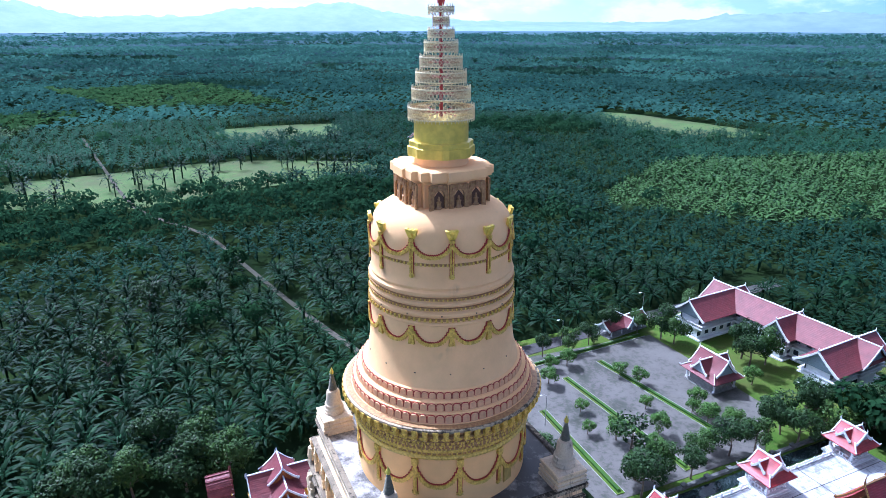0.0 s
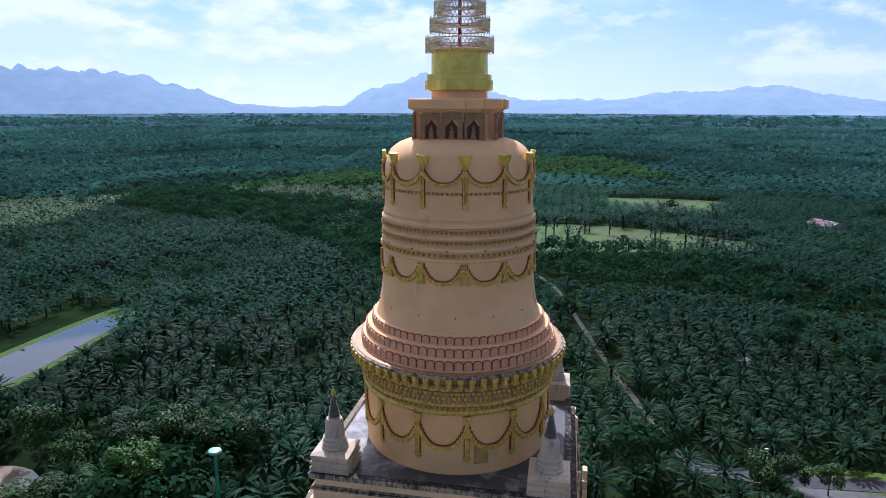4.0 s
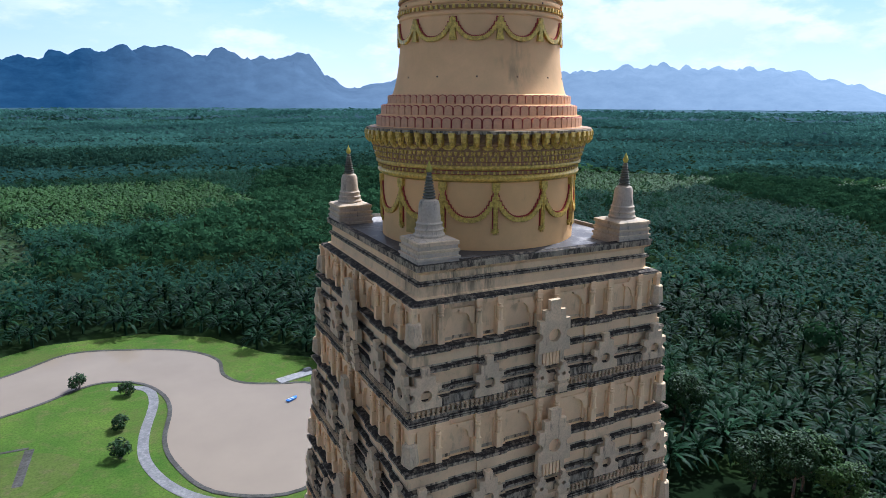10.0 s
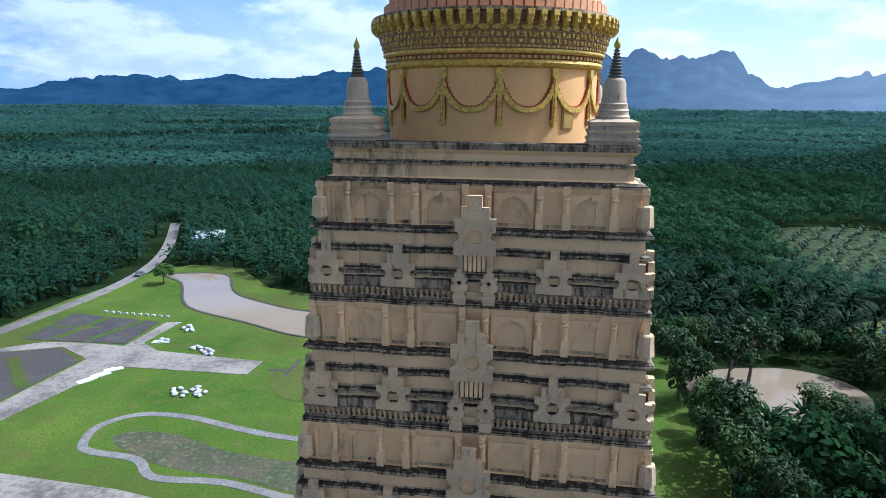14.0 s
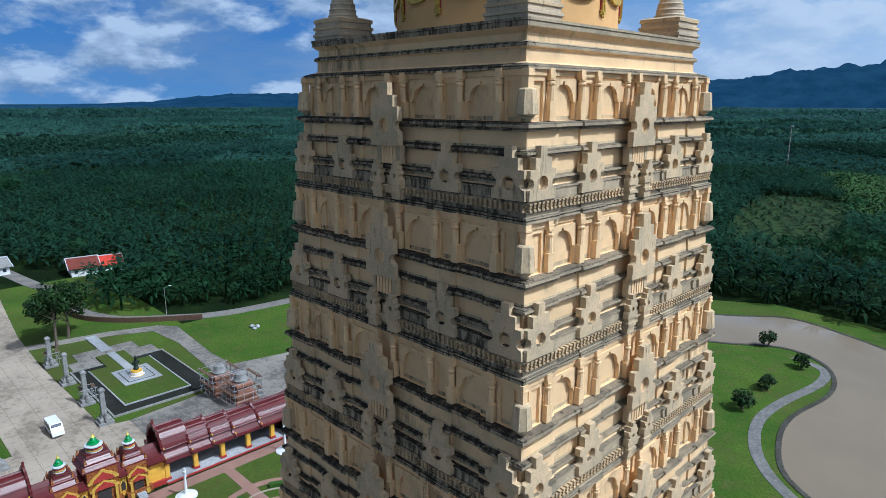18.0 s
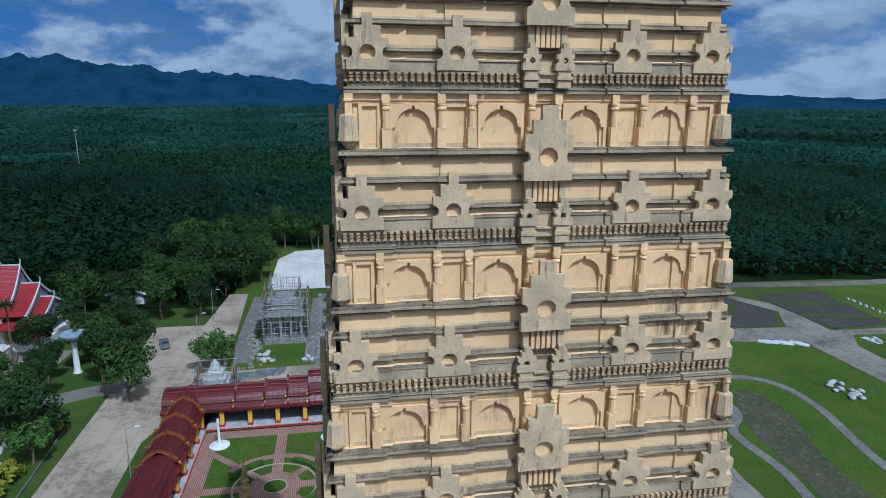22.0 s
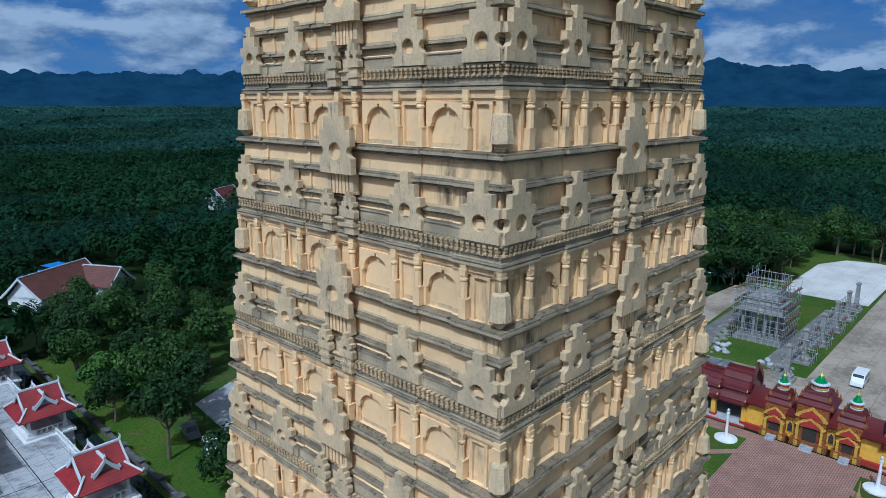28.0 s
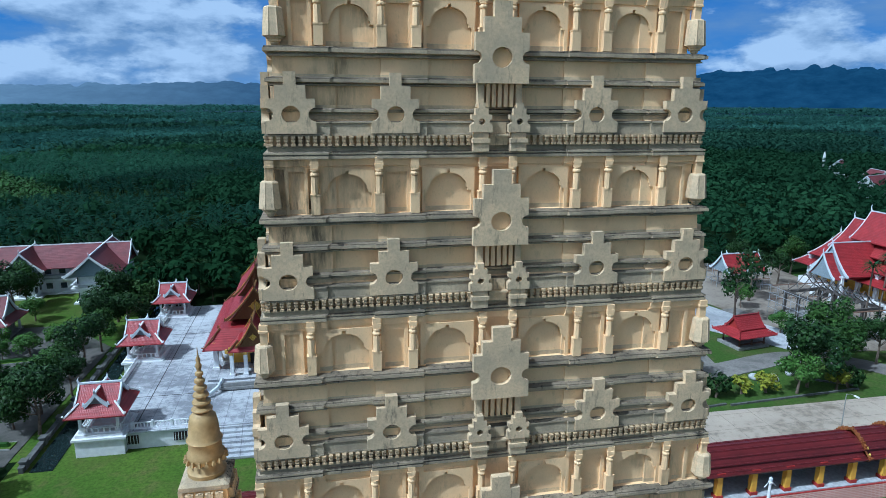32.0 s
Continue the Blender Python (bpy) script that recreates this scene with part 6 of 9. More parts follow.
GILT_FIN = plain("gilded_maroon_fin", (0.27, 0.12, 0.03), 0.4, 0.3, 0.5, 4, second=(0.16, 0.03, 0.02))
half = [(10.6, 4.2, 1.25, -1), (14.4, 3.6, 0.95, -1), (18.0, 3.8, 0.85, -1), (22.2, 4.8, 0.76, -1), (26.3, 3.6, 0.74, -1), (32.0, 8.0, 0.74, 0)]
for sg in (-1, 1):
    for up in (-1, 1):
        secs = [(up * c, l, k, f * up) for c, l, k, f in (half if sg < 0 or up > 0 else half[:1])]
        wing("gallery_wing", "glazed maroon tiled gallery wing with yellow columns" if sg < 0 else "dusty red tiled gallery wing with yellow columns", pose(-76.1 if sg < 0 else 71.8, 0, 0, 0, 0, -90 * sg), secs, DULL_TILE if sg > 0 else None)
for sg in (-1, 1):
    west, east = -56.6, (52.0 if sg > 0 else 56.6)
    secs = [((west + east) / 2, east - west, 0.52, 0)]
    for e in (-1, 1):
        if sg < 0 or e < 0:
            secs += [(e * (59.2 + 5.2 * i), 5.2, 0.58 + 0.05 * i, -e) for i in range(4)]
    if sg < 0:
        secs = [(-c, l, k, -f) for c, l, k, f in secs]
    wing("gallery_wing", "long glazed maroon tiled gallery wing with gilded roof arches", pose(0, sg * 32.2, 0, 0, 0, 0 if sg > 0 else 180), secs, None, 0.78)


# gates with three crowned towers
def gate_pediment(w, h):
    """An ogee arch that ends in a point, with a toothed edge."""
    half = []
    for i in range(9):
        t = i / 8
        x = w * (1 - t ** 1.7) * (1 + 0.07 * (i % 2))
        half.append((x, h * (0.62 * math.sin(math.pi / 2 * t) + 0.38 * t ** 3) * (1 + 0.04 * (i % 2))))
    half[-1] = (0.0, h * 1.12)
    return half + [(-x, z) for x, z in reversed(half[:-1])]


def gate_tower(parent, y, w, h):
    """One gate tower: maroon body, gilded arches back and front, a white ringed drum and a green cap."""
    body = part("gate_body", Geo().box(0, 0, h / 2, 5.2, w, h).box(0, 0, 0.5, 6.2, w + 0.7, 1.0), GILT_FIN, parent, m=pose(0, y, 0))
    for sg in (-1, 1):
        mm = pose(sg * 2.65, y, 0, 0, 0, 90 * sg)
        door = [(-w * 0.22, 0), (-w * 0.22, 2.7)] + [(w * 0.22 * math.cos(radians(t)), 2.7 + 0.9 * math.sin(radians(t))) for t in range(165, 0, -30)] + [(w * 0.22, 2.7), (w * 0.22, 0)]
        piece("doorway", Geo().plate(door, 0, -0.1).mesh("doorway", DARK), parent, mm @ pose(0, 0, 0.8))
        for k, (pw, ph, pz) in enumerate(((w * 0.46, h * 0.22, h * 0.52), (w * 0.50, h * 0.28, h * 0.72))):
            piece("arched_pediment", Geo().plate(gate_pediment(pw, ph), 0, -0.35 + 0.12 * k).mesh("arched_pediment", GOLD), parent, mm @ pose(0, 0, pz))
            piece("pediment_field", Geo().plate([(x * 0.7, z * 0.72) for x, z in gate_pediment(pw, ph)], 0, -0.44 + 0.12 * k).mesh("pediment_field", RED), parent, mm @ pose(0, 0, pz + 0.1))
        for e in (-1, 1):
            piece("gate_column", Geo().box(0, -0.25, h * 0.27, 0.35, 0.35, h * 0.54).box(0, -0.25, 0.4, 0.5, 0.5, 0.8).mesh("gate_column", GOLD), parent, mm @ pose(e * w * 0.38, 0, 0))
    part("stepped_roof", Geo().square([(w * 0.62, h), (w * 0.62, h + 0.2), (w * 0.46, h + 0.8), (w * 0.50, h + 0.85), (w * 0.50, h + 1.05), (w * 0.38, h + 1.6), (w * 0.40, h + 1.65), (w * 0.36, h + 2.0)]), MAROON, parent, m=pose(0, y, 0))
    for q in range(4):
        for u, z in ((w * 0.60, h + 0.2), (w * 0.48, h + 1.05)):
            piece("corner_flame", Geo().square([(0.16, 0.0), (0.2, 0.25), (0.10, 0.55), (0.02, 0.95)]).mesh("corner_flame", GILT_FIN), parent, pose(0, y, 0, 0, 0, 90 * q) @ pose(u * 0.92, u * 0.92, z))
    top = part("white_drum", Geo().lathe([(w * 0.27, 0), (w * 0.28, 0.25), (w * 0.22, 0.3), (w * 0.22, 0.9), (w * 0.25, 1.0), (w * 0.30, 1.15), (w * 0.30, 1.3), (w * 0.22, 1.4)], 20), TRIM, parent, m=pose(0, y, h + 1.9) @ Matrix.Diagonal((1, 1, 0.8, 1)), smooth=True)
    part("drum_ring", Geo().lathe([(w * 0.24, 0.36), (w * 0.27, 0.4), (w * 0.27, 0.52), (w * 0.24, 0.56)], 20), GOLD, top, "gilded ring", smooth=True)
    part("drum_ring", Geo().lathe([(w * 0.24, 0.72), (w * 0.265, 0.75), (w * 0.265, 0.85), (w * 0.24, 0.88)], 20), RED, top, "red ring", smooth=True)
    part("green_cap", Geo().lathe([(w * 0.19, 0), (w * 0.21, 0.2), (w * 0.13, 0.45), (w * 0.15, 0.55), (w * 0.08, 0.8), (w * 0.10, 0.9), (w * 0.04, 1.3)], 16), GREEN_GLAZE, top, "green glazed cap", pose(0, 0, 1.4), True)
    part("gilt_tip", Geo().lathe([(w * 0.06, 0), (w * 0.08, 0.15), (0.05, 0.5), (0.02, 1.1)], 10), YGOLD, top, "gilded tip", pose(0, 0, 2.55), True)


PALE_STEP = plain("grey_stone_steps", (0.34, 0.36, 0.39), 0.7, vary=0.2, scale=2)
for sg in (-1,):
    gate = thing("temple_gate", "maroon and gilded temple gate with three green-capped crowns and yellow walls", "gate", at=pose(sg * 75.2, 0, 0, 0, 0, 0))
    gate_tower(gate, 0, 4.0, 6.0)
    gate_tower(gate, -4.6, 2.9, 4.6)
    gate_tower(gate, 4.6, 2.9, 4.6)
    for e in (-1, 1):
        part("yellow_wall", Geo().box(0, e * 7.3, 2.4, 4.6, 2.5, 3.8), YELLOW, gate)
        part("wall_foot", Geo().box(0, e * 7.3, 0.4, 5.4, 2.7, 0.8), RED, gate)
        part("side_roof", along([(y * 1.0, z) for y, z in roof_outline(6.2, 4.2, 6.0)], -1.3, 1.3), MAROON, gate, m=pose(0, e * 7.3, 0, 0, 0, 90))
        part("yellow_wall", Geo().box(0, e * 2.58, 2.3, 4.4, 1.15, 3.6), YELLOW, gate)
        part("side_roof", along([(y * 1.0, z) for y, z in roof_outline(6.0, 4.1, 5.9)], -0.6, 0.6), MAROON, gate, m=pose(0, e * 2.58, 0, 0, 0, 90))
        for f in (-1, 1):
            part("window_arch", Geo().plate([(-0.5, 0), (-0.5, 1.2), (0, 2.0), (0.5, 1.2), (0.5, 0)], 0, -0.12), GOLD, gate, m=pose(f * 2.25, e * 2.58, 1.4, 0, 0, 90 * f))
            part("window_dark", Geo().plate([(-0.3, 0), (-0.3, 1.0), (0, 1.5), (0.3, 1.0), (0.3, 0)], 0, -0.16), DARK, gate, m=pose(f * 2.25, e * 2.58, 1.5, 0, 0, 90 * f))
    for y, w in ((0, 1.6), (-4.6, 1.2), (4.6, 1.2)):
        for f in (-1, 1):
            part("door_steps", Geo().box(f * 3.4, y, 0.30, 0.8, w, 0.5).box(f * 3.75, y, 0.22, 0.8, w, 0.34).box(f * 4.1, y, 0.14, 0.8, w, 0.18), PALE_STEP, gate)


# east gate hall with crossed gables
hall = thing("gate_hall", "gate hall with crossed red tiled gables and white trims", "gate", at=pose(70.5, 0, 0) @ Matrix.Diagonal((0.9, 0.9, 0.74, 1)))
part("hall_wall", Geo().box(0, 0, 3.0, 6.5, 12, 5.2).box(0, 0, 0.3, 9, 13, 0.6), YELLOW, hall)
columns(hall, [-5.4], [-3.0, 3.0], 0, 5.4, 0.6, WHITE)
gable(hall, 13.0, 8.4, 5.4, 9.2, DULL_TILE, TRIM, PEDIMENT, pose(0.5, 0, 0, 0, 0, 90), 0.3, 0.9)
gable(hall, 12.0, 7.2, 5.2, 8.8, DULL_TILE, TRIM, GILT_FIN, None, 0.3, 0.9)
gable(hall, 6.0, 6.0, 7.6, 11.2, DULL_TILE, TRIM, GILT_FIN, pose(0.8, 0, 0), 0.3, 1.1)
gable(hall, 7.0, 5.6, 3.9, 6.8, DULL_TILE, TRIM, PEDIMENT, pose(-4.4, 0, 0), 0.3, 0.7)


# courtyard garden
def annulus(r0, r1, n=40, a0=0.0, a1=360.0):
    k = n + 1
    a = [radians(a0 + (a1 - a0) * i / n) for i in range(k)]
    return [(r1 * math.cos(t), r1 * math.sin(t)) for t in a] + [(r0 * math.cos(t), r0 * math.sin(t)) for t in reversed(a)]


HEDGE = leafy("clipped_hedge", (0.03, 0.08, 0.015), (0.06, 0.13, 0.02), 0.4, 0.3)
EDGING = plain("white_kerb", (0.36, 0.31, 0.25), 0.7)


def flat(name, outline, cx, cy, z, mat, label, category):
    return sheet(name, [(x + cx, y + cy) for x, y in outline], z, mat, label, category, 0.1)


for i, sg in enumerate((-1, 1)):
    cx, cy = -54.5, 16.8 * sg
    bed = flat("garden_%d" % (i + 1), rect(-14.5, 14.5, -9.8, 9.8), cx, cy, 0.17, GRASS, "courtyard garden lawn with curving brick paths", "garden")
    for j, (r0, r1, a0, a1, mat, z) in enumerate(((1.7, 3.6, 0, 360, BRICK_PAVE, 0.21), (7.4, 8.6, -55, 55, BRICK_PAVE, 0.20), (7.4, 8.6, 125, 235, BRICK_PAVE, 0.20), (5.6, 5.9, 0, 360, EDGING, 0.24), (1.55, 1.75, 0, 360, EDGING, 0.25))):
        p = Geo()
        o = annulus(r0, r1, 40, a0, a1)
        n = len(o) // 2
        for k in range(n - 1):
            q = [o[k], o[k + 1], o[2 * n - 2 - k], o[2 * n - 1 - k]]
            p.prism(q, 0.08, z)
        part("garden_path", p, mat, bed, m=pose(cx, cy, 0))
    for a in (0, 90, 45, -45):
        part("garden_path", Geo().box(9.0, 0, 0.14, 11.0, 1.6 if a in (0, 90) else 1.1, 0.13).box(-9.0, 0, 0.14, 11.0, 1.6 if a in (0, 90) else 1.1, 0.13) if a not in (90,) else Geo().box(6.6, 0, 0.14, 6.2, 1.6, 0.13).box(-6.6, 0, 0.14, 6.2, 1.6, 0.13), BRICK_PAVE, bed, m=pose(cx, cy, 0, 0, 0, a))
    for a in range(4):
        p = Geo()
        o = annulus(6.1, 6.9, 12, 20 + 90 * a, 70 + 90 * a)
        n = len(o) // 2
        for k in range(n - 1):
            p.prism([o[k], o[k + 1], o[2 * n - 2 - k], o[2 * n - 1 - k]], 0.1, 0.75)
        h = part("hedge", p, HEDGE, m=pose(cx, cy, 0))
        tagged(h, "low clipped curved green hedge in the courtyard garden", "hedge", "garden hedges")
LAMPPOST = [("foot", Geo().lathe([(1.55, 0.1), (1.55, 0.28), (1.2, 0.3), (0.9, 0.55), (0.5, 0.6)], 24).mesh("foot", WHITE, True)), ("post", Geo().lathe([(0.40, 0.55), (0.22, 0.9), (0.14, 3.9), (0.24, 4.0), (0.24, 4.2), (0.10, 4.3)], 12).mesh("post", WHITE, True)),
            ("lamp_arm", Geo().tube([(-0.7, 0, 3.6), (0, 0, 4.4), (0.7, 0, 3.6)], 0.06, 5).lathe([(0.02, 4.2), (0.2, 4.4), (0.2, 4.6), (0.02, 4.8)], 8).mesh("lamp_arm", TRIM))]
for x, y in ((-67.0, -9.2), (-67.0, -26.2), (-68.0, 26.2), (-67.0, 9.2), (-41, 26.2), (-41, -26.2)):
    o = thing("garden_lamp", "white plaster lamp post on a round stepped foot", "lamp post", "lamp posts in the courtyard", at=pose(x, y, 0.05))
    for nm, me in LAMPPOST:
        piece(nm, me, o)

# corner stupas on the lower terrace
STUPA_GOLD = plain("ochre_gold_plaster", (0.40, 0.28, 0.12), 0.55, 0.1, 0.2, 2)
g1 = Geo().square([(2.1, 11.9), (2.1, 12.6), (1.9, 12.7), (1.9, 13.4), (2.05, 13.5), (2.05, 13.8), (1.8, 13.9), (1.75, 15.2), (1.95, 15.3), (1.95, 15.6), (1.7, 15.7), (1.6, 17.0), (1.8, 17.1), (1.8, 17.4), (1.5, 17.5), (1.45, 18.6), (1.62, 18.7), (1.62, 19.0), (1.25, 19.2)], [1, 1, 0, 1, 1, 1, 0, 1, 1, 1, 0, 1, 1, 1, 0, 1, 1, 1])
g2 = Geo().lathe([(1.25, 19.1), (1.30, 19.5), (1.12, 19.7), (1.02, 20.1), (1.20, 20.3), (1.22, 20.7), (1.1, 20.9), (1.08, 21.5), (1.2, 21.7), (1.05, 21.9), (0.95, 22.9), (0.85, 23.4), (0.55, 23.7)], 28)
prof = []
for j in range(6):
    r, z = 0.70 - 0.085 * j, 23.75 + 0.50 * j
    prof += [(r * 0.62, z), (r * 0.95, z + 0.06), (r, z + 0.16), (r * 0.9, z + 0.27), (r * 0.52, z + 0.34), (r * 0.5, z + 0.42)]
g3 = Geo().lathe([(0.3, 23.6)] + prof + [(0.18, 26.8), (0.22, 27.0), (0.12, 27.2), (0.16, 27.4), (0.05, 27.7), (0.01, 28.3)], 18)
meshes = [("plinth", g1.mesh("plinth", [CREAM, LEDGE])), ("bell", g2.mesh("bell", STUPA_GOLD, True)), ("ringed_spire", g3.mesh("ringed_spire", STUPA_GOLD, True))]
small_niche = Geo().box(0, -0.1, 0.35, 0.5, 0.3, 0.7).box(0, -0.2, 0.35, 0.3, 0.2, 0.9, top=0.5).mesh("niche_block", PLATE)
petal2 = Geo().box(0, -0.1, 0, 0.22, 0.3, 0.3, top=0.4).mesh("stupa_petal", STUPA_GOLD)
for a, b in ((-1, -1), (1, -1), (1, 1), (-1, 1)):
    st = thing("terrace_stupa", "ochre bell stupa with a ringed spire on a stepped plaster plinth", "stupa", "stupas on the terrace corners", at=pose(14.1 * a, 14.1 * b, 0))
    for nm, me in meshes:
        o = piece(nm, me, st)
        if nm == "plinth":
            for q in range(4):
                for z, u in ((14.2, 1.85), (16.0, 1.7), (17.8, 1.52)):
                    for v in (-1.1, -0.35, 0.35, 1.1):
                        piece("niche_block", small_niche, o, face_pose(q, v * u / 1.75, u, z))
        if nm == "bell":
            for j in range(18):
                piece("stupa_petal", petal2, o, round_pose(1.22, 20 * j, 20.4))


# chapel on its marble platform
plat = thing("chapel_platform", "raised grey marble platform with white balustrades", "platform")
part("platform_block", Geo().box(17.6, -80.2, 1.2, 37, 53, 2.4).box(17.6, -80.2, 2.42, 37.6, 53.6, 0.16, 1), [WHITE, MARBLE], plat)
for k in range(7):
    part("step", Geo().box(16.0, -53.6 + 0.75 * k, 2.2 - 0.32 * k - 0.15 * 0, 9.0, 1.0, 0.30).box(16.0, -53.6 + 0.75 * k, 1.0 - 0.16 * k, 9.0, 0.9, 2.1 - 0.32 * k), MARBLE, plat)
rail = Geo().box(0, 0, 0.85, 2.4, 0.16, 0.14).box(0, 0, 0.1, 2.4, 0.2, 0.2)
for i in range(6):
    rail.box(-1.0 + 0.4 * i, 0, 0.45, 0.12, 0.12, 0.7)
rail.box(-1.2, 0, 0.55, 0.25, 0.25, 1.1)
RAIL = rail.mesh("balustrade", WHITE)
for i in range(22):
    y = -105.6 + 2.4 * i
    for x, keep in ((-0.6, True), (35.8, True)):
        piece("balustrade", RAIL, plat, pose(x, y, 2.5, 0, 0, 90))
for i in range(15):
    x = 0.6 + 2.4 * i
    if not 10.5 < x < 21.5:
        piece("balustrade", RAIL, plat, pose(x, -54.3, 2.5))
for sx in (11.3, 20.7):
    g = Geo().tube([(sx, -53.8, 3.3), (sx, -48.9, 1.0)], 0.10, 6).tube([(sx, -53.8, 2.55), (sx, -48.9, 0.25)], 0.10, 6)
    for i in range(11):
        f = i / 10
        g.box(sx, -53.6 + 4.6 * f, 2.85 - 2.25 * f, 0.13, 0.13, 0.75)
    part("stair_rail", g.box(sx, -48.8, 0.6, 0.4, 0.4, 1.2).box(sx, -53.9, 3.0, 0.4, 0.4, 1.1), WHITE, plat, "sloping white balustrade of the stair")
for x in (4.6, 24.4, 31.0):
    w = part("window", Geo().box(x, -53.66, 1.35, 2.3, 0.12, 1.2), DARK, plat, "dark barred cellar window")
    for i in range(6):
        part("window_bar", Geo().box(x - 0.95 + 0.38 * i, -53.57, 1.35, 0.06, 0.06, 1.2), WHITE, w)
for y in (-64, -90):
    part("joint_line", Geo().box(17.6, y, 2.507, 37, 0.12, 0.012), DARK, plat)
for x in (4.5, 30.5):
    part("joint_line", Geo().box(x, -80.2, 2.509, 0.12, 53, 0.012), DARK, plat)

chapel = thing("chapel", "ornate chapel with tiered red tile roofs, gilded gables and white columns", "chapel", at=pose(16.2, -80, 2.5, 0, 0, 90))
part("chapel_base", Geo().box(1, 0, 0.5, 29, 14.5, 1.0).box(1, 0, 0.8, 27.5, 13.5, 1.0), MARBLE, chapel)
part("hall_wall", Geo().box(-1.0, 0, 3.8, 19, 8.6, 5.2), YELLOW, chapel)
part("porch_wall", Geo().box(8.6, 0, 3.6, 0.4, 6.5, 4.4), YELLOW, chapel)
part("great_door", Geo().plate([(-1.1, 0), (-1.1, 3.2), (-0.7, 3.8), (0, 4.3), (0.7, 3.8), (1.1, 3.2), (1.1, 0)], 0, -0.3), DARK, chapel, m=pose(8.9, 0, 1.3, 0, 0, 90))
columns(chapel, [-10.5, -7, -3.5, 0, 3.5, 7, 10.5], [-6.0, 6.0], 1.3, 5.6, 0.7, WHITE)
columns(chapel, [13.6], [-3.3, -1.3, 1.3, 3.3], 1.3, 5.2, 0.55, WHITE)


def toothed(parent, L, W, z0, z1, m, bow):
    """Gilded flame teeth along the edges of a gable at both of its ends."""
    s = sweep(W * 1.02, z0, z1, 9, bow)
    for sg in (-1, 1):
        g = Geo()
        for (y0, a), (y1, b) in zip(s[:-1], s[1:]):
            for f in (0.25, 0.75):
                y, z = y0 + (y1 - y0) * f, a + (b - a) * f
                for e in (-1, 1):
                    g.box(sg * (L / 2 + 0.08), e * y, z + 0.22, 0.10, 0.16, 0.34, top=0.2)
        part("flame_teeth", g, GOLD, parent, "row of gilded flame teeth", m)["kind"] = "stuff"


DARK_GABLE = plain("dark_gilded_gable", (0.07, 0.03, 0.015), 0.5, 0.2, 0.5, 9, second=(0.20, 0.115, 0.035))
skirt(chapel, 25, 15.4, 20, 10.6, 4.9, 7.4, RED_TILE, DARK_GABLE, pose(-0.5, 0, 0))
for L, W, z0, z1, cx in ((17.0, 12.0, 6.4, 11.0, -2.5), (18.5, 9.0, 8.4, 13.4, -0.6), (12.0, 7.2, 11.0, 15.8, -1.5)):
    gable(chapel, L, W, z0, z1, RED_TILE, DARK_GABLE, DARK_GABLE, pose(cx, 0, 0), 0.38, 1.9, 1.1, 0.16)
    toothed(chapel, L, W, z0, z1, pose(cx, 0, 0), 0.38)
skirt(chapel, 6.0, 7.4, 4.0, 4.6, 5.4, 6.8, RED_TILE, DARK_GABLE, pose(11.6, 0, 0))
gable(chapel, 5.6, 4.8, 6.2, 9.9, RED_TILE, DARK_GABLE, DARK_GABLE, pose(12.0, 0, 0), 0.38, 1.5, 0.7, 0.16)
toothed(chapel, 5.6, 4.8, 6.2, 9.9, pose(12.0, 0, 0), 0.38)
for y in (-3.3, -1.3, 1.3, 3.3):
    part("gilded_bracket", Geo().box(13.6, y, 5.3, 0.9, 0.75, 0.5, top=1.0).box(13.6, y, 4.85, 0.6, 0.5, 0.5, top=1.5).box(13.9, y, 5.75, 0.3, 0.9, 0.45, top=0.6), GOLD, chapel)
part("gable_medallion", Geo().plate([(0.9 * math.cos(radians(t)) * (1.25 if t % 90 == 0 else 0.8), 0.9 * math.sin(radians(t)) * (1.25 if t % 90 == 0 else 0.8)) for t in range(0, 360, 15)], 0, -0.12), GOLD, chapel, m=pose(7.62, 0, 10.2, 0, 0, 90))
part("gable_medallion", Geo().plate([(0.5 * math.cos(radians(t)) * (1.25 if t % 90 == 0 else 0.8), 0.5 * math.sin(radians(t)) * (1.25 if t % 90 == 0 else 0.8)) for t in range(0, 360, 15)], 0, -0.12), GOLD, chapel, m=pose(14.13, 0, 7.4, 0, 0, 90))
part("bracket_frieze", Geo().box(0, -6.1, 5.4, 22, 0.45, 0.6).box(0, 6.1, 5.4, 22, 0.45, 0.6).box(13.7, 0, 5.2, 0.45, 8.4, 0.6), GOLD, chapel)
for x in (-8, -4, 0, 4):
    for sg in (-1, 1):
        part("window", Geo().box(x, sg * 4.35, 3.4, 1.2, 0.12, 2.2).box(x, sg * 4.4, 4.8, 1.6, 0.12, 0.7, top=0.4), GILT_FIN, chapel)
for sg in (-1, 1):
    part("naga_rail", Geo().tube([(15, sg * 4.6, 1.5), (16.5, sg * 5.0, 1.0), (17.8, sg * 6.0, 0.5), (18.4, sg * 6.8, 0.8)], 0.28, 6), TRIM, chapel)
part("front_rail", Geo().box(15.8, 0, 0.9, 0.4, 9.4, 0.5).box(15.8, 0, 0.4, 0.8, 10, 0.4), GREY, chapel)


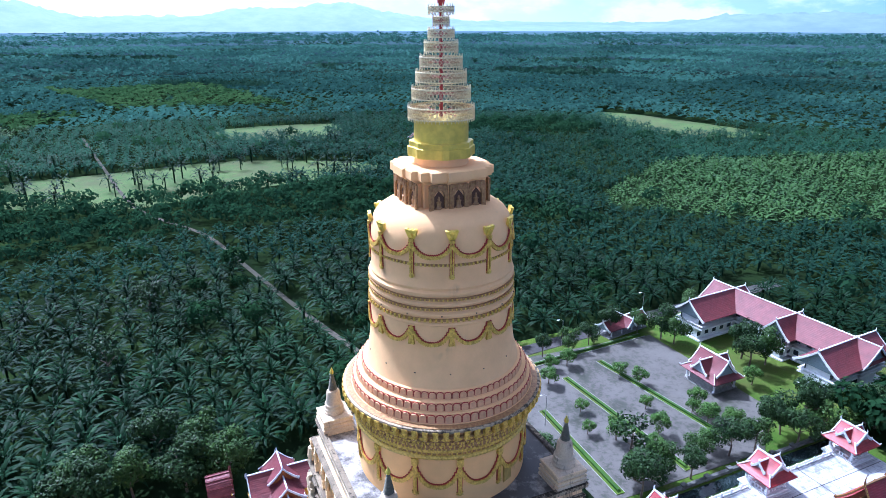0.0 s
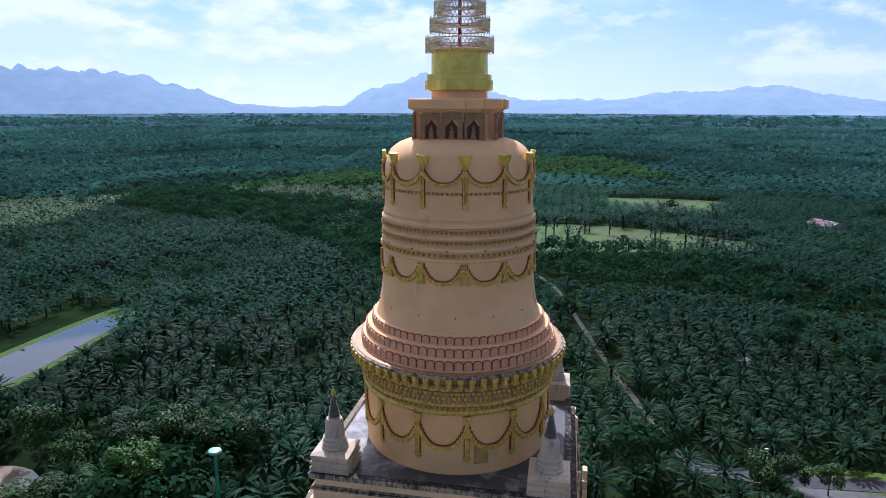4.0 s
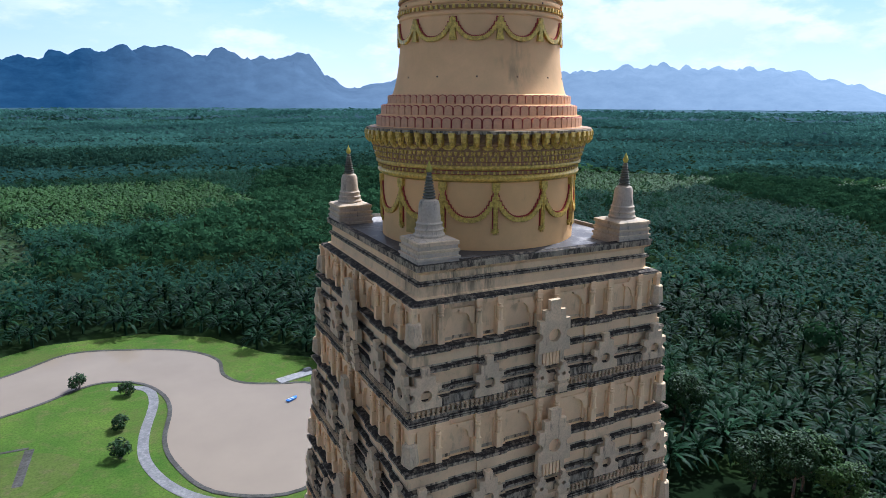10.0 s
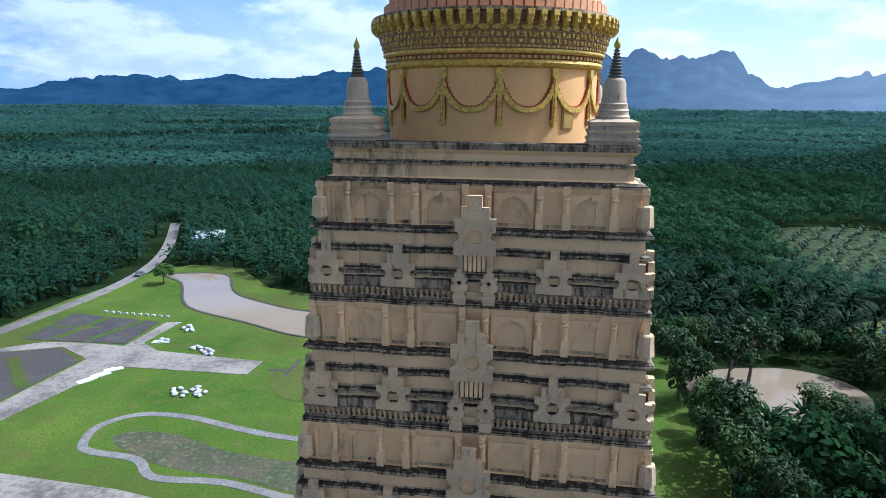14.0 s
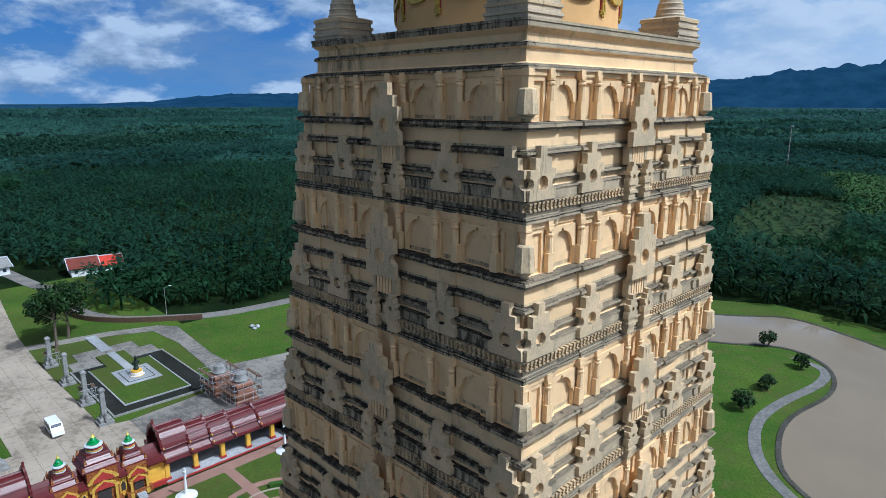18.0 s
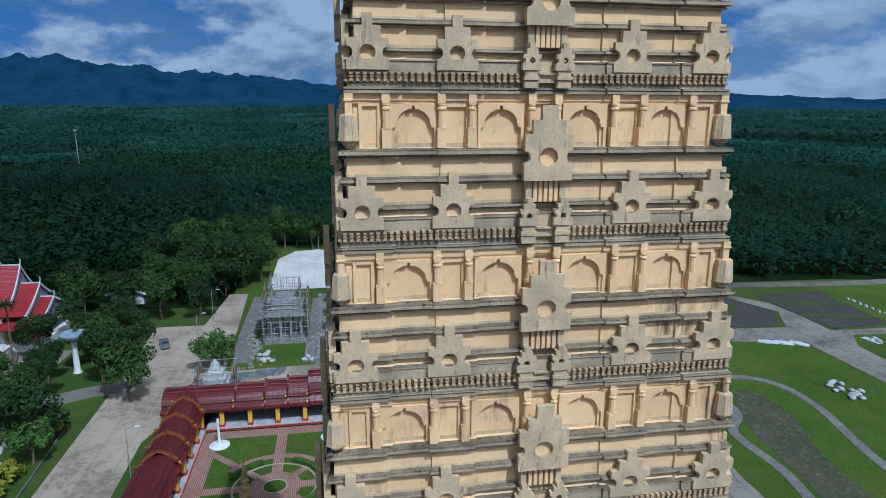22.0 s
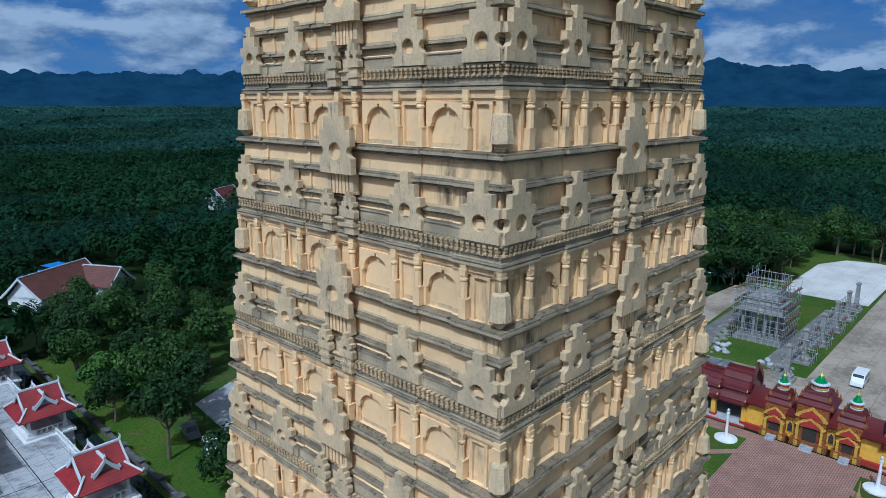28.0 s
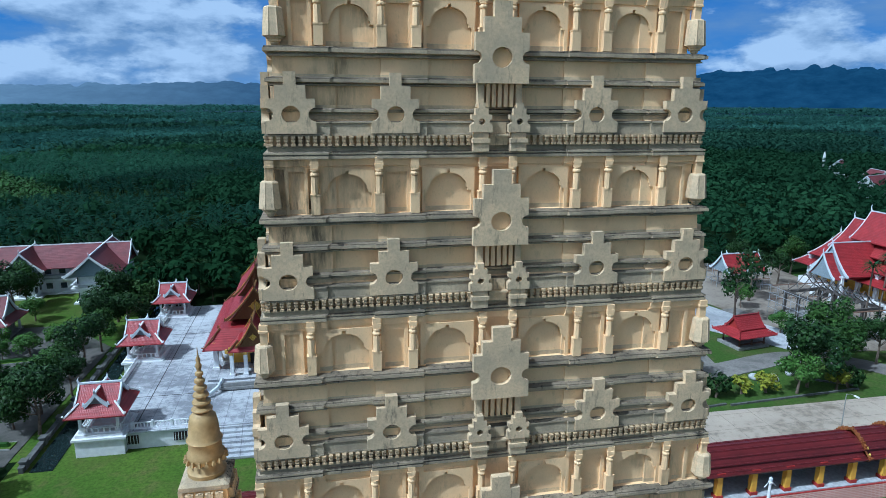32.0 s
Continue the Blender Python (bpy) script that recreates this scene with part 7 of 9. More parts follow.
def pavilion(x, y, rot, base, s=1.0, label="small white pavilion with red tiled roofs and pale horned gables"):
    p = thing("pavilion", label, "pavilion", "pavilions round the chapel", at=pose(x, y, base, 0, 0, rot) @ Matrix.Diagonal((s, s, s, 1)))
    part("pavilion_base", Geo().box(0, 0, 0.3, 5.6, 5.6, 0.6).box(0, 0, 0.05, 6.4, 6.4, 0.3).box(0, 0, -1.2, 5.8, 5.8, 2.4), WHITE, p)
    columns(p, [-2.2, 2.2], [-2.2, 2.2], 0.6, 3.4, 0.34, WHITE)
    for q in range(4):
        piece("balustrade", RAIL, p, pose(0, 0, 0, 0, 0, 90 * q) @ pose(0.2, -2.3, 0.5) @ Matrix.Diagonal((1.7, 1, 0.9, 1)))
    skirt(p, 7.2, 7.2, 4.2, 4.2, 3.3, 4.6, RED_TILE, WHITE)
    gable(p, 4.9, 4.4, 4.5, 6.4, RED_TILE, TRIM, PEDIMENT, None, 0.35, 0.9)
    gable(p, 4.9, 2.8, 4.5, 6.0, RED_TILE, TRIM, PEDIMENT, pose(0, 0, 0, 0, 0, 90), 0.35, 0.7)
    return p


for x, y, r in ((0.6, -55.5, 0), (0.2, -78.5, 0), (0.8, -102.5, 0), (34.2, -55.5, 0), (35.0, -80.5, 0), (34.8, -103.0, 0)):
    pavilion(x, y, r, 2.4)
for x in (-6.6, 42.4):
    w = thing("moat_wall", "low dark grey wall with small posts along a ditch", "wall")
    part("wall_run", Geo().box(x, -83, 0.35, 0.5, 66, 0.7).box(x, -83, 0.74, 0.7, 66, 0.1), DARK_STONE, w)
    part("ditch", Geo().box(x + (2.2 if x < 0 else -2.2), -83, 0.06, 2.6, 66, 0.12), CLEAR, w, "dark water in the ditch")
    for i in range(12):
        part("wall_post", Geo().box(x, -115 + 5.8 * i, 0.55, 0.7, 0.9, 1.1).box(x, -115 + 5.8 * i, 1.15, 0.9, 1.1, 0.15), DARK_STONE, w)


# large ordination hall with blue-white gables
ub = thing("ordination_hall", "large ordination hall with broad red roofs and pale blue gable trims", "temple hall", at=pose(-122, -90, 0, 0, 0, 90))
part("hall_base", Geo().box(0, 0, 0.8, 40, 17, 1.6), WHITE, ub)
part("hall_wall", Geo().box(0, 0, 4.6, 34, 11, 6.4), YELLOW, ub)
columns(ub, [-18, -13, -8, -3, 2, 7, 12, 17], [-7.2, 7.2], 1.6, 7.4, 0.8, WHITE)
for i in range(7):
    for sg in (-1, 1):
        part("window", Geo().box(-13 + 4.4 * i, sg * 5.6, 4.2, 1.6, 0.15, 2.6), GLASS, ub)
for L, W, z0, z1 in ((40, 21, 5.6, 9.8), (35, 17, 8.0, 13.0), (28, 12.5, 10.6, 17.2), (19, 9.8, 13.4, 19.6)):
    gable(ub, L, W, z0, z1, RED_TILE, TRIM, PEDIMENT, None, 0.4, 1.6)
for sg in (-1, 1):
    mm = pose(-4, sg * 8.5, 0, 0, 0, 90)
    gable(ub, 12, 11, 7.0, 13.6, RED_TILE, TRIM, PEDIMENT, mm, 0.4, 1.4)
    gable(ub, 16, 8, 6.2, 11.4, RED_TILE, TRIM, PEDIMENT, mm, 0.4, 1.2)
    columns(ub, [-8, -5.5, -2.5, 0], [sg * 14.5], 0.5, 6.8, 0.6, WHITE)


# long dormitory with three gabled wings
dorm = thing("dormitory", "long white two-storey dormitory with dusty red roofs and white trims", "building", at=pose(74.3, -133.5, 0, 0, 0, 3.8))
for cx, cy, L, W, rot in ((0, 0, 46, 8.5, 0), (-18, 3.5, 21, 8.5, 90), (16.5, 7.0, 21, 8.5, 90), (-2.5, 3.0, 9, 6, 90)):
    mm = pose(cx, cy, 0, 0, 0, rot)
    part("wall", Geo().box(0, 0, 3.6, L - 1.6, W - 2.4, 7.2).box(0, 0, 0.2, L, W, 0.4), WHITE, dorm, m=mm)
    part("veranda", Geo().box(0, 0, 3.6, L, W + 0.6, 0.35).box(0, 0, 4.5, L, W + 0.6, 0.12), WHITE, dorm, m=mm)
    gable(dorm, L + 1.4, W + 2.6, 6.6, 11.0, DULL_TILE, WHITE, PEDIMENT, mm, 0.25, 0.9, 0.8)
    for i in range(int(L / 3)):
        for sg in (-1, 1):
            for z in (1.9, 5.4):
                part("window", Geo().box(-L / 2 + 1.9 + 3 * i, sg * (W / 2 - 1.16), z, 1.3, 0.12, 1.3), GLASS, dorm, m=mm)
shrine = thing("shrine", "small cross-gabled shrine with dusty red roofs and white trims", "shrine", at=pose(68.5, -102, 0, 0, 0, 0))
part("wall", Geo().box(0, 0, 1.8, 7, 6, 3.4).box(0, 0, 0.2, 9, 8, 0.5), GREY, shrine)
columns(shrine, [-4.2, 4.2], [-3.2, 3.2], 0.4, 3.6, 0.35, WHITE)
skirt(shrine, 11, 9.5, 7, 6, 3.3, 4.8, DULL_TILE, WHITE)
gable(shrine, 8.6, 6.2, 4.6, 8.0, DULL_TILE, WHITE, PEDIMENT)
gable(shrine, 8.6, 5.0, 4.4, 7.2, DULL_TILE, WHITE, PEDIMENT, pose(0, 0, 0, 0, 0, 90))
kiosk = thing("roadside_pavilion", "long low roadside pavilion with dusty red roof and white trims", "pavilion", at=pose(100, -101, 0, 0, 0, 98))
columns(kiosk, [-6, -2, 2, 6], [-1.8, 1.8], 0, 2.6, 0.25, WHITE)
part("kiosk_floor", Geo().box(0, 0, 0.15, 15, 5, 0.3), GREY, kiosk)
gable(kiosk, 15.5, 5.6, 2.5, 4.6, DULL_TILE, WHITE, PEDIMENT)
gable(kiosk, 6.2, 3.6, 2.5, 4.8, DULL_TILE, WHITE, PEDIMENT, pose(0, 0.4, 0, 0, 0, 90))

# open salas on the lawns
for x, y, r in ((-71.5, -73.0, 0), (-47.5, -72.0, 0)):
    s = thing("open_sala", "open sala with bright red hipped roof on a dark timber frame", "pavilion", "salas on the lawns", at=pose(x, y, 0, 0, 0, r + 8) @ Matrix.Diagonal((0.84, 0.84, 0.9, 1)))
    part("sala_floor", Geo().box(0, 0, 0.3, 8.5, 6.5, 0.6), GREY, s)
    columns(s, [-3.4, 0, 3.4], [-2.4, 2.4], 0.5, 3.2, 0.25, WOOD)
    part("bench", Geo().box(0, 2.2, 0.9, 6.5, 0.5, 0.15), WOOD, s)
    skirt(s, 10.5, 8.4, 6.2, 3.4, 2.9, 4.0, RED_TILE, RED_TILE)
    gable(s, 6.6, 4.6, 4.0, 6.4, RED_TILE, RED_TILE, RED, None, 0.3, 0.4)

# building site: temple frame, roofed frame and scaffolds
POLE = Geo().tube([(0, 0, 0), (0, 0, 1)], 0.06, 5).mesh("pole", STEEL)


def scaffold(x, y, w, d, h, bays, label, name="scaffold", group=""):
    s = thing(name, label, "scaffold", group, at=pose(x, y, 0))
    nx, ny, nz = bays
    for i in range(nx + 1):
        for j in range(ny + 1):
            if 0 < i < nx and 0 < j < ny:
                continue
            piece("pole", POLE, s, pose(-w / 2 + w * i / nx, -d / 2 + d * j / ny, 0) @ Matrix.Diagonal((1, 1, h * random.uniform(0.85, 1.1), 1)))
    for k in range(1, nz + 1):
        z = h * k / nz * 0.95
        for sg in (-1, 1):
            piece("ledger", POLE, s, pose(-w / 2 - 0.4, sg * d / 2, z, 0, 90, 0) @ Matrix.Diagonal((1, 1, w + 0.8, 1)))
            piece("ledger", POLE, s, pose(sg * w / 2, -d / 2 - 0.4, z, -90, 0, 0) @ Matrix.Diagonal((1, 1, d + 0.8, 1)))
        if k % 2 == 0:
            for sg in (-1, 1):
                part("plank", Geo().box(0, sg * d / 2, z + 0.05, w, 0.6, 0.06), WOOD, s)
    return s


mond = thing("columned_shrine", "unfinished grey columned shrine with a tiered top under construction", "shrine", at=pose(-114.5, -19, 0))
part("plinth", Geo().square([(4.6, 0), (4.6, 0.6), (4.2, 0.7), (4.2, 1.2)]), GREY, mond)
columns(mond, [-3.2, -1.1, 1.1, 3.2], [-3.2, 3.2], 1.2, 6.2, 0.5, GREY)
columns(mond, [-3.2, 3.2], [-1.1, 1.1], 1.2, 6.2, 0.5, GREY)
part("tiered_top", Geo().square([(4.4, 6.2), (4.4, 6.7), (3.6, 7.0), (3.6, 7.6), (3.8, 7.7), (2.9, 8.2), (2.9, 8.8), (3.1, 8.9), (2.1, 9.5), (2.0, 9.9)]), GREY, mond)
scaffold(-114.5, -19, 6.4, 6.4, 13.8, (5, 5, 9), "inner steel pole scaffold over the unfinished shrine")
scaffold(-114.5, -19, 9.6, 9.6, 11.0, (8, 8, 8), "steel pole scaffold round the unfinished shrine")
DARK_FRAME = plain("dark_weathered_frame", (0.075, 0.066, 0.058), 0.8, vary=0.4, scale=2)
frame_h = thing("unfinished_temple", "dark unfinished concrete temple frame with bare beams", "building site", at=pose(-95, -79, 0, 0, 0, 95))
columns(frame_h, [-7, -3.5, 0, 3.5, 7], [-4.5, 4.5], 0, 5.5, 0.5, DARK_FRAME)
part("ring_beam", Geo().box(0, -4.5, 5.6, 15, 0.5, 0.6).box(0, 4.5, 5.6, 15, 0.5, 0.6).box(-7, 0, 5.6, 0.5, 9, 0.6).box(7, 0, 5.6, 0.5, 9, 0.6), DARK_FRAME, frame_h)
for i in range(9):
    part("rafter", Geo().tube([(-7 + 1.75 * i, -5.4, 5.2), (-7 + 1.75 * i, -2.2, 7.0), (-7 + 1.75 * i, 0, 9.3), (-7 + 1.75 * i, 2.2, 7.0), (-7 + 1.75 * i, 5.4, 5.2)], 0.12, 4), DARK_FRAME, frame_h)
part("slab", Geo().box(0, 0, 0.4, 17, 11, 0.8), GREY, frame_h)
scaffold(-95, -79, 13, 19, 6.5, (6, 9, 4), "pole scaffold round the unfinished temple frame")
roofed = thing("roofed_frame", "half-built pavilion with new red roof and white trims on scaffolding", "building site", at=pose(-95, -108.5, 0, 0, 0, 5))
columns(roofed, [-3.5, 0, 3.5], [-2.6, 2.6], 0, 4.6, 0.3, GREY)
gable(roofed, 10.5, 7.4, 4.6, 8.4, RED_TILE, TRIM, PEDIMENT)
gable(roofed, 9.0, 4.6, 4.4, 7.4, RED_TILE, TRIM, PEDIMENT, pose(0, 0, 0, 0, 0, 90))
scaffold(-95, -108.5, 11, 9, 4.6, (5, 4, 3), "pole scaffold under a half-built pavilion roof")
BRICK_RAW = plain("raw_brickwork", (0.26, 0.13, 0.085), 0.9, vary=0.35, scale=3, relief=0.05)
for x, y in ((-97.0, 29.0), (-90.5, 30.2)):
    b = thing("brick_stupa", "small unfinished brick stupa in bamboo scaffolding", "stupa", "unfinished brick stupas", at=pose(x, y, 0))
    part("brick_body", Geo().square([(2.3, 0), (2.3, 0.8), (1.9, 0.9), (1.9, 1.5), (2.1, 1.6), (2.1, 2.0), (1.6, 2.2), (1.5, 3.2), (1.75, 3.3), (1.75, 3.8), (1.3, 4.0)]), BRICK_RAW, b)
    part("cement_top", Geo().lathe([(1.35, 4.0), (1.45, 4.4), (1.1, 4.8), (1.0, 5.6), (0.6, 5.8)], 16), GREY, b, "cement top", smooth=True)
    scaffold(x, y, 5.6, 5.6, 5.0, (3, 3, 4), "bamboo and pole scaffold round a brick stupa")
PALE_CEMENT = plain("pale_cement", (0.40, 0.42, 0.43), 0.8, vary=0.3, scale=1.5)
w = thing("white_stupa", "small pale cement stepped stupa beside the gallery", "stupa", at=pose(-87.5, -30.0, 0) @ Matrix.Diagonal((0.85, 0.85, 0.85, 1)))
scaffold(-87.5, -30.0, 6.4, 6.4, 5.2, (3, 3, 3), "pole scaffold round a small pale stupa")
SAND = soil("building_sand", (0.34, 0.27, 0.17), (0.28, 0.22, 0.14), (0.22, 0.17, 0.11), 0.5, 2.0)
rings = [[((r + 0.25 * math.sin(3 * t + r)) * math.cos(t) * 1.3, (r + 0.2 * math.cos(2 * t)) * math.sin(t), z) for t in (2 * math.pi * j / 18 for j in range(18))] for r, z in ((2.7, 0.1), (2.2, 0.5), (1.5, 1.0), (0.8, 1.35), (0.2, 1.5))]
tagged(part("sand_heap", Geo().loft(rings), SAND, m=pose(-88.6, -24.2, 0, 0, 0, 100), smooth=True), "heap of pale building sand beside the gallery", "sand heap")
DARK_SHEET = plain("dark_grey_tarpaulin", (0.05, 0.06, 0.07), 0.5, vary=0.4, scale=1.5, second=(0.16, 0.18, 0.19))
for i, (x, y, a) in enumerate(((-92.6, -25.6, 3.4), (-93.6, -22.2, 2.8), (-91.0, -27.6, 2.2), (-94.2, -19.4, 2.0))):
    g = Geo().loft([[((a * q + 0.3 * math.sin(2.3 * j + i)) * math.cos(2 * math.pi * j / 11), (a * 0.55 * q + 0.2 * math.cos(3.1 * j)) * math.sin(2 * math.pi * j / 11), z + (0.16 * math.sin(1.7 * j + i) if z > 0.2 else 0)) for j in range(11)] for q, z in ((1.0, 0.08), (0.8, 0.45), (0.45, 0.8), (0.12, 0.95))])
    tagged(part("tarpaulin", g, DARK_SHEET, m=pose(x, y, 0.1, 0, 0, 95 + 20 * i)), "crumpled dark tarpaulin over building materials", "tarpaulin", "tarpaulin heaps by the gallery")
part("stupa_body", Geo().square([(2.9, 0), (2.9, 0.8), (2.5, 0.9), (2.5, 1.6), (2.8, 1.7), (2.8, 2.1), (2.1, 2.3), (2.1, 3.2), (2.3, 3.3), (2.3, 3.6), (1.7, 3.8), (1.7, 4.6), (1.8, 4.7), (1.2, 5.2)]), PALE_CEMENT, w)
part("stupa_bell", Geo().lathe([(1.2, 5.1), (1.3, 5.5), (1.0, 5.9), (0.9, 6.6), (0.5, 6.9), (0.2, 7.4)], 16), PALE_CEMENT, w, smooth=True)

# statue pool
DITCH = soil("wet_dark_mud", (0.022, 0.022, 0.02), (0.042, 0.042, 0.037), (0.014, 0.02, 0.012), 0.2, 1.0)
pool = thing("statue_pool", "square moat of dark water round a lawn with a statue", "pool", at=pose(-113.7, 19.5, 0))
part("moat_water", Geo().box(0, 0, 0.1, 27, 19, 0.2), DITCH, pool)
part("pool_lawn", Geo().box(-0.6, -0.3, 0.2, 21.5, 12.4, 0.4).box(-15.2, 0, 0.2, 7.8, 6.0, 0.36), GRASS, pool)
for x, y, a, b in ((0, 9.6, 27.4, 0.35), (0, -9.6, 27.4, 0.35), (13.6, 0, 0.35, 19.4), (-13.6, 6.3, 0.35, 6.4), (-13.6, -6.3, 0.35, 6.4)):
    part("kerb", Geo().box(x, y, 0.2, a, b, 0.4), GREY, pool)
for x, y, a, b in ((-0.6, 6.0, 21.9, 0.25), (-0.6, -6.6, 21.9, 0.25), (10.25, -0.3, 0.25, 12.4)):
    part("lawn_edge", Geo().box(x, y, 0.22, a, b, 0.44), WHITE_FLOOR, pool)
part("paved_border", Geo().box(-16.4, 6.2, 0.1, 5.2, 6.0, 0.2).box(-16.4, -6.0, 0.1, 5.2, 5.6, 0.2).box(-21.8, 0, 0.1, 5.2, 13.0, 0.2), AGED, pool)
part("walkway", Geo().box(-13.1, 0.2, 0.27, 12.4, 1.7, 0.45), WHITE_FLOOR, pool)
part("inner_floor", Geo().box(-2.7, 0.1, 0.3, 9.0, 7.4, 0.44).box(-2.7, 0.1, 0.33, 6.8, 5.4, 0.42, 1).box(-2.7, 0.1, 0.345, 6.4, 5.0, 0.42), [WHITE_FLOOR, DARK], pool)
part("statue_plinth", Geo().lathe([(1.5, 0.4), (1.5, 0.7), (1.35, 0.75), (1.35, 1.0), (1.25, 1.05), (1.25, 1.3), (1.1, 1.35), (1.1, 1.7)], 24, [0, 1, 1, 0, 1, 1, 0]), [YELLOW, WHITE], pool, "ochre and white ringed plinth", pose(-2.2, 0.0, 0))
DARK_BRONZE = plain("dark_bronze", (0.035, 0.05, 0.04), 0.4, 0.5, 0.3, 3)


def blobs(parts, n=12):
    """One mesh of overlapping rounded forms: centre and half-sizes."""
    g = Geo()
    for cx, cy, cz, a, b, c, *mi in parts:
        rings = [[(cx + a * math.sin(math.pi * i / 8) * math.cos(2 * math.pi * j / n), cy + b * math.sin(math.pi * i / 8) * math.sin(2 * math.pi * j / n), cz - c * math.cos(math.pi * i / 8)) for j in range(n)] for i in range(1, 8)]
        g.loft(rings, [mi[0] if mi else 0] * 6)
    return g


st = part("bronze_statue", blobs([(0, 0, 0.5, 0.9, 0.8, 0.6), (0, 0, 1.4, 0.7, 0.6, 0.8), (0, 0, 2.4, 0.75, 0.6, 0.9), (0, 0, 3.4, 0.4, 0.4, 0.5), (0.2, 0, 4.0, 0.9, 0.3, 0.8), (0, 0.7, 2.4, 0.3, 0.4, 0.6), (0, -0.7, 2.4, 0.3, 0.4, 0.6)]), DARK_BRONZE, m=pose(-115.9, 19.5, 1.7) @ Matrix.Diagonal((0.72, 0.72, 0.66, 1)), smooth=True)
tagged(st, "dark bronze statue standing on a ringed plinth", "statue")
sl = thing("white_slab_walk", "pale slab walk leading to the statue pool", "walkway", at=pose(-141.7, 19.7, 0))
part("slab", Geo().box(0, 0, 0.15, 12.4, 2.4, 0.3), WHITE_FLOOR, sl)

# seated monk statue on a stepped terrace
seat = thing("monk_terrace", "stepped pale blue terrace with yellow balustrades", "terrace", at=pose(-59.5, -101.0, 0, 0, 0, 20))
for k in range(8):
    part("step", Geo().box(0, 4.0 + 0.45 * (7 - k) * 1.0, 0.15 + 0.3 * k * 0.5, 15 - 0.4 * k, 12 + 0.0 * k, 0.3 * (k + 1)), MARBLE, seat)
part("terrace_top", Geo().box(0, -3.5, 1.3, 17, 12, 2.6), MARBLE, seat)
for sg in (-1, 1):
    part("yellow_rail", Geo().box(sg * 7.8, 5.5, 1.7, 0.4, 9, 0.35).box(sg * 7.8, 1.2, 2.2, 0.6, 0.6, 1.6).box(sg * 7.8, 9.8, 1.0, 0.6, 0.6, 1.6).box(sg * 9.8, 9.9, 0.8, 4.4, 0.4, 0.35), YELLOW, seat)
ROBE = plain("saffron_brown_robe", (0.22, 0.075, 0.03), 0.6, vary=0.3, scale=1.0, second=(0.30, 0.12, 0.05))
SKIN = plain("painted_brown_statue", (0.34, 0.19, 0.11), 0.55, vary=0.2, scale=1)
BLACK_ROCK = plain("black_rock", (0.04, 0.045, 0.05), 0.7, vary=0.5, scale=1.5)
mk = part("seated_statue", blobs([(0, 0, 0.8, 4.4, 3.6, 1.3, 2), (0.4, 2.2, 0.4, 2.6, 2.0, 1.0, 2), (0, 0.6, 2.6, 3.9, 2.2, 0.95), (-2.4, 1.2, 2.6, 1.7, 1.1, 0.8), (2.4, 1.2, 2.6, 1.7, 1.1, 0.8), (0, -0.3, 4.6, 2.0, 1.5, 2.3), (0, -0.2, 6.4, 2.2, 1.3, 1.1), (-2.0, 0.3, 5.0, 0.75, 0.8, 1.9, 1),
                                  (2.0, 0.3, 5.0, 0.75, 0.8, 1.9), (-1.2, 1.5, 3.6, 1.3, 0.55, 0.5, 1), (1.2, 1.5, 3.6, 1.3, 0.55, 0.5, 1), (0, 0, 7.7, 0.7, 0.7, 0.7, 1), (0, 0.1, 9.0, 1.15, 1.25, 1.45, 1), (-1.15, 0, 8.9, 0.2, 0.3, 0.55, 1), (1.15, 0, 8.9, 0.2, 0.3, 0.55, 1), (0, 1.3, 8.8, 0.22, 0.3, 0.4, 1)], 18), [ROBE, SKIN, BLACK_ROCK], m=pose(-59.0, -104.0, 2.5, 0, 0, 30) @ Matrix.Diagonal((1.22, 1.22, 1.22, 1)), smooth=True)
tagged(mk, "huge seated brown-robed statue on a black rock base", "statue")


# columns along the avenue
g1 = Geo().square([(1.3, 0.1), (1.3, 0.6), (1.0, 0.7), (1.0, 1.2), (0.75, 1.3), (0.6, 1.7)])
g2 = Geo().square([(0.42, 1.7), (0.36, 6.2), (0.5, 6.3), (0.5, 6.6), (0.2, 6.9)])
g3 = blobs([(1.0, 0, 1.2, 0.5, 0.4, 0.8), (1.0, 0, 2.2, 0.3, 0.3, 0.4), (-1.0, 0.3, 1.0, 0.5, 0.4, 0.7)], 8)
meshes = [("pedestal", g1.mesh("pedestal", GREY)), ("shaft", g2.mesh("shaft", GREY)), ("figure_group", g3.mesh("figure_group", GREY, True))]
for y, xs in ((8.0, (-99.0, -109.6, -122.0, -134.6)), (-9.0, (-94.5, -105, -117, -128, -138, -147))):
    for x in xs:
        o = thing("avenue_column", "grey cement column with carved figures at its foot", "column", "columns along the avenue", at=pose(x, y, 0.05))
        for nm, me in meshes:
            piece(nm, me, o)

for k in range(4):
    scaffold(-106 - 11 * k, -8.8, 3.2, 2.6, 5.0, (2, 2, 3), "steel pole scaffold round an avenue column", group="scaffolds along the avenue")
for x in (-110.4, -135.4):
    scaffold(x, 8.6, 2.4, 2.2, 3.2, (1, 1, 2), "low steel pole scaffold round a column's foot", group="scaffolds along the avenue")
